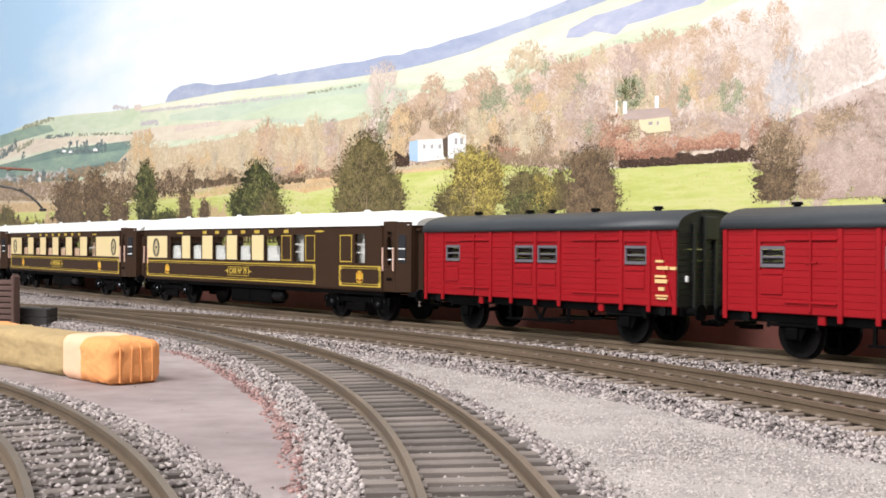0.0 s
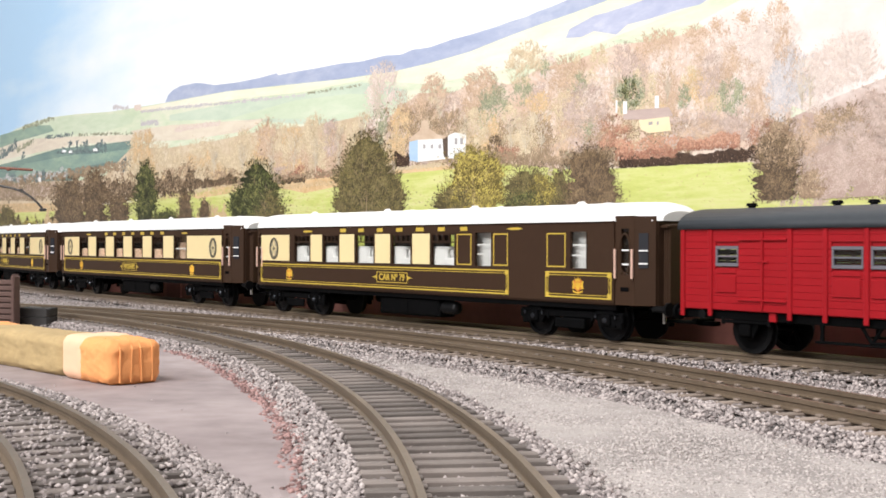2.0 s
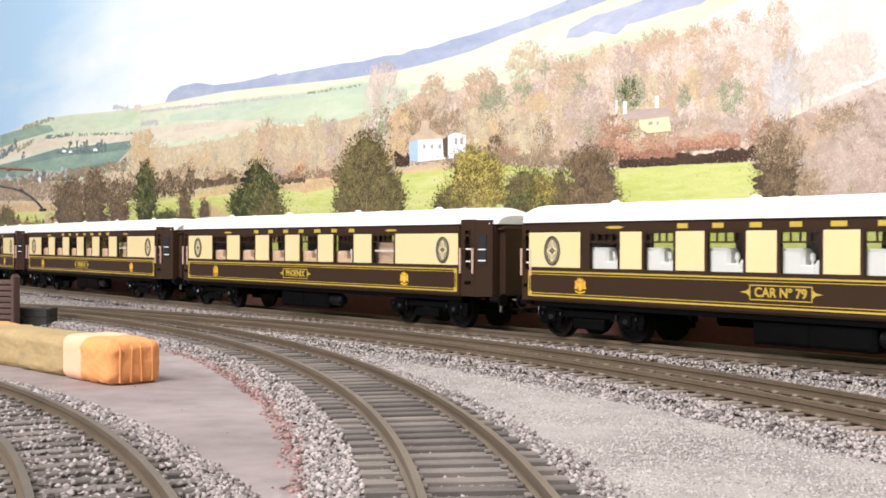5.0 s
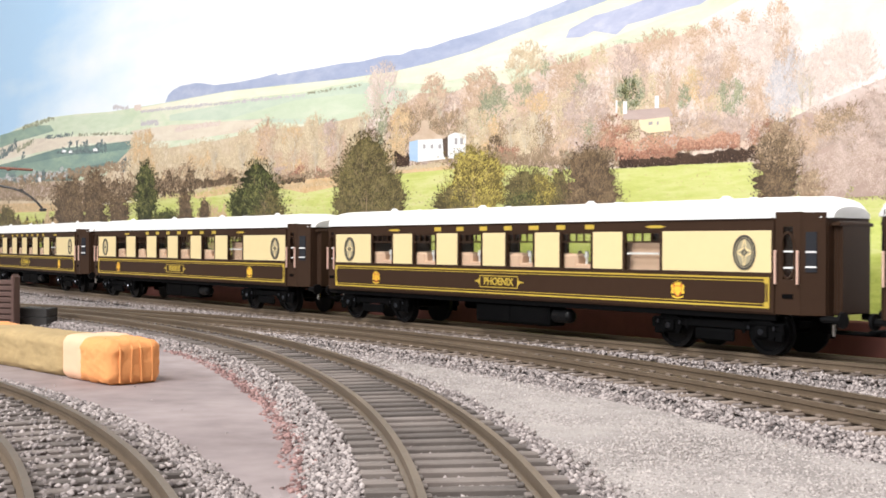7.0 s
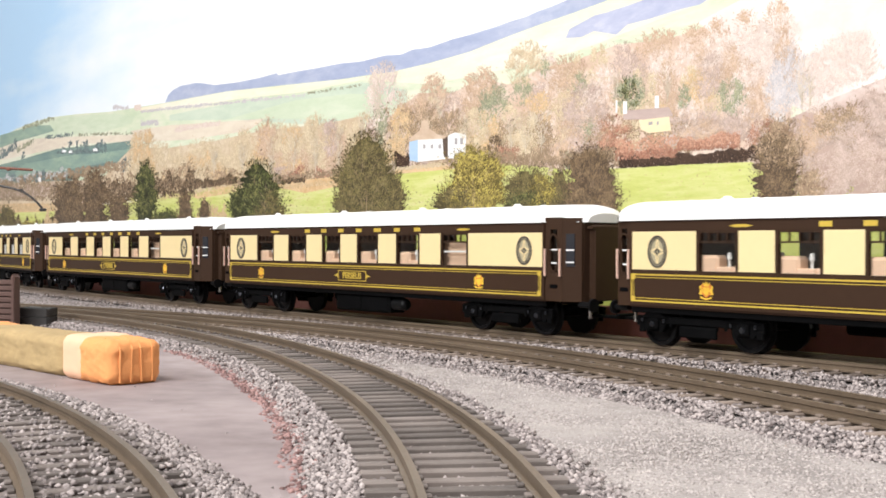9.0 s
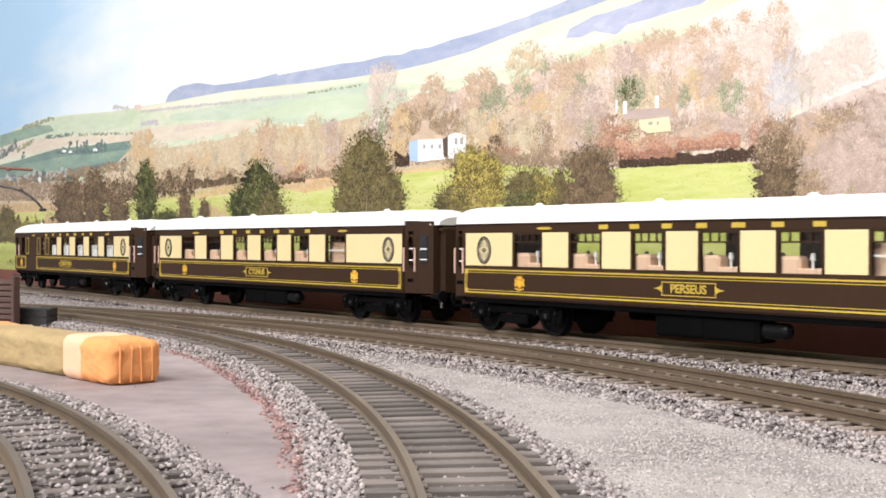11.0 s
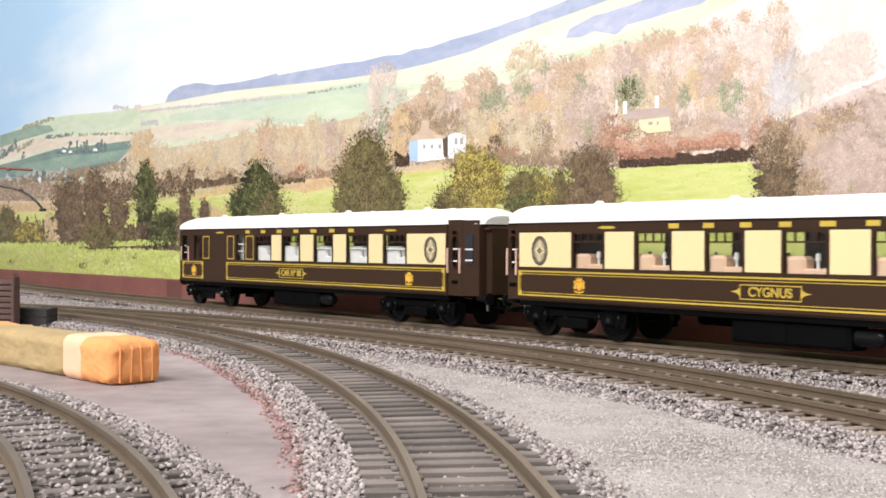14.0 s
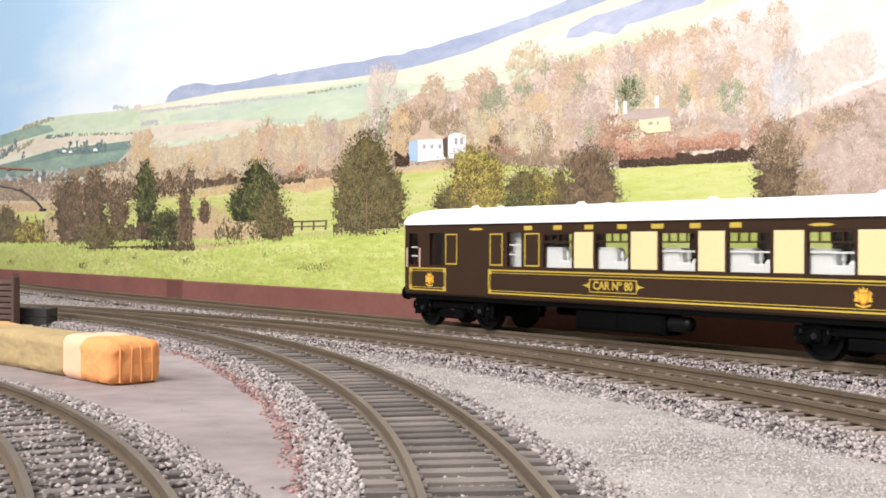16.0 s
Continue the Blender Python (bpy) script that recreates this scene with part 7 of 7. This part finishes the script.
def bale(d0, d1, width, height, body_mat, label, seed, cords=0, band=None, wrinkle=0.5):
    x, y, z = bale_at((d0 + d1) / 2, width / 2)
    top = empty("wrapped_bale", label, "bale", "row of bales", "", pose(x, y, z, 0, 0, ROW))
    me = rounded_block(d1 - d0, width, height, 2.5, wrinkle, seed)
    me.materials.append(body_mat)
    part("bale_body", me, body_mat, top)
    if band:
        me = rounded_block(band, width * 1.06, height * 1.04, 2.5, 0.12, seed + 3, 14)
        me.materials.append(PEACH)
        part("end_wrap", me, PEACH, top, "pale peach end wrap", at=pose(((d1 - d0) / 2 - band / 2 + 0.6) * MM, 0, 0))
    for k in range(cords):
        yy = -width / 2 + width * (k + 1.0) / (cords + 1.0)
        x0 = -(d1 - d0) / 2
        wob = 0.35 * math.sin(k * 2.1)
        g = Geo().tube((x0 - 0.1, yy, 0.8), (x0 - 0.25, yy + wob, height - 2.2), 0.32, 6).tube((x0 - 0.25, yy + wob, height - 2.2), (x0 + 1.2, yy + wob, height - 0.4), 0.32, 6).tube((x0 + 1.2, yy + wob, height - 0.4), (x0 + 8.0, yy, height + 0.1), 0.32, 6)
        part("cord", g, body_mat, top)
    return top


bale(0.0, 26.0, 14.8, 11.2, ORANGE, "bright orange wrapped bale with cords and peach end", 1.0, cords=4, band=12.5, wrinkle=0.42)
bale(26.6, 84.0, 14.6, 10.6, KHAKI, "khaki rough wrapped long bale on the yard", 5.0, wrinkle=0.5)
bale(84.6, 118.0, 15.4, 10.6, ORANGE, "orange wrapped bale behind the khaki one", 9.0, wrinkle=0.5)

# buffer stop: ribbed brown moulding with side posts
bs = empty("buffer_stop", "brown moulded ribbed buffer stop at the siding end", "buffer stop", "", "", pose(-0.1965, 0.498, -0.0045, 0, 0, -14))
for k in range(8):
    part("plank", Geo().box(-13.0, 13.0, -1.0, 1.0, 0.4 + k * 2.5, 2.5 + k * 2.5, 0.35), BUFFER_BROWN, bs)
part("backing", Geo().box(-12.5, 12.5, 0.9, 3.0, 0.0, 20.0, 0.3), BUFFER_BROWN, bs)
for x in (-13.2, 13.2):
    part("post", Geo().box(x - 0.9, x + 0.9, -1.5, 3.2, 0.0, 21.6, 0.35).prism([(x - 0.5, 21.4), (x + 0.5, 21.4), (x, 22.6)], -1.2, 3.0), BUFFER_BROWN, bs)
# stack of black timbers
st = empty("timber_stack", "low stack of black stained sleepers beside the siding", "timber stack", "", "", pose(-0.1775, 0.506, -0.0049, 0, 0, -24))
for k in range(2):
    for j in range(3):
        part("timber", Geo().box(-10.0 + k, 9.0 - j * 0.8, -4.4 + j * 3.0, -1.6 + j * 3.0, 0.1 + k * 4.0, 4.0 + k * 4.0, 0.3), TIMBER, st)
# yard lamp with a swan-neck arm; its post stands outside the view
lp = empty("yard_lamp", "dark swan-neck yard lamp with a rusty upper arm", "lamp", "", "", pose(-0.199, 0.48, -0.0049))
part("post", Geo().tube((0, 0, 0), (0, 0, 72), 1.3, 12, 0.9).tube((0, 0, 0), (0, 0, 3), 2.4, 12, 1.8), TIMBER, lp)
arm = Geo()
pts = [(0, 60.2), (10, 60.3), (15, 59.9), (20, 59.0), (24.2, 57.6), (27.6, 55.5), (30.4, 53.0), (32.4, 50.8)]
for a, b in zip(pts, pts[1:]):
    arm.tube((a[0], 0, a[1]), (b[0], 0, b[1]), 0.5, 8)
arm.box(23.0, 24.4, -0.7, 0.7, 57.4, 58.8, 0.2)
part("curved_arm", arm, TIMBER, lp)
part("lamp_head", Geo().box(31.4, 34.0, -1.0, 1.0, 49.4, 50.7, 0.3), TIMBER, lp)
part("upper_arm", Geo().tube((0, 0, 68.4), (28.4, 0, 66.6), 0.55, 8).box(17.5, 19.2, -0.6, 0.6, 66.3, 67.4, 0.2), RUST, lp)


# ---- motion of the train ----
def slack(off, t):
    """The couplings before the fourth coach close up by a few millimetres on the way."""
    u = min(1.0, max(0.0, (t - 9.2) / 2.0))
    return -2.0 * u * u * (3 - 2 * u) if off > -600 else 0.0


def motions():
    times = [i * 0.25 for i in range(65)]
    for (top, c), off in zip(MOVING, ORDER):
        walk(top, [(t, stand(run_at(t) + off + slack(off, t), c)) for t in times])
    for piv, u, k in SWIVELS:
        c, off = MOVING[k][1], ORDER[k]
        rows = []
        for t in times:
            s = run_at(t) + off + slack(off, t)
            own = stand(s, c).to_euler().z
            rows.append((t, pose(u * MM, 0, 0, 0, 0, math.degrees(TRAIN.heading(s + u) - own))))
        walk(piv, rows)
    spins = [round(i * 0.1, 1) for i in range(161)]
    turns = [math.degrees((run_at(t) - run_at(0.0)) / WHEEL_R) for t in spins]
    for ws, u in SPINNING:
        walk(ws, [(t, pose(u * MM, 0, WHEEL_R * MM, 0, a, 0)) for t, a in zip(spins, turns)])


motions()
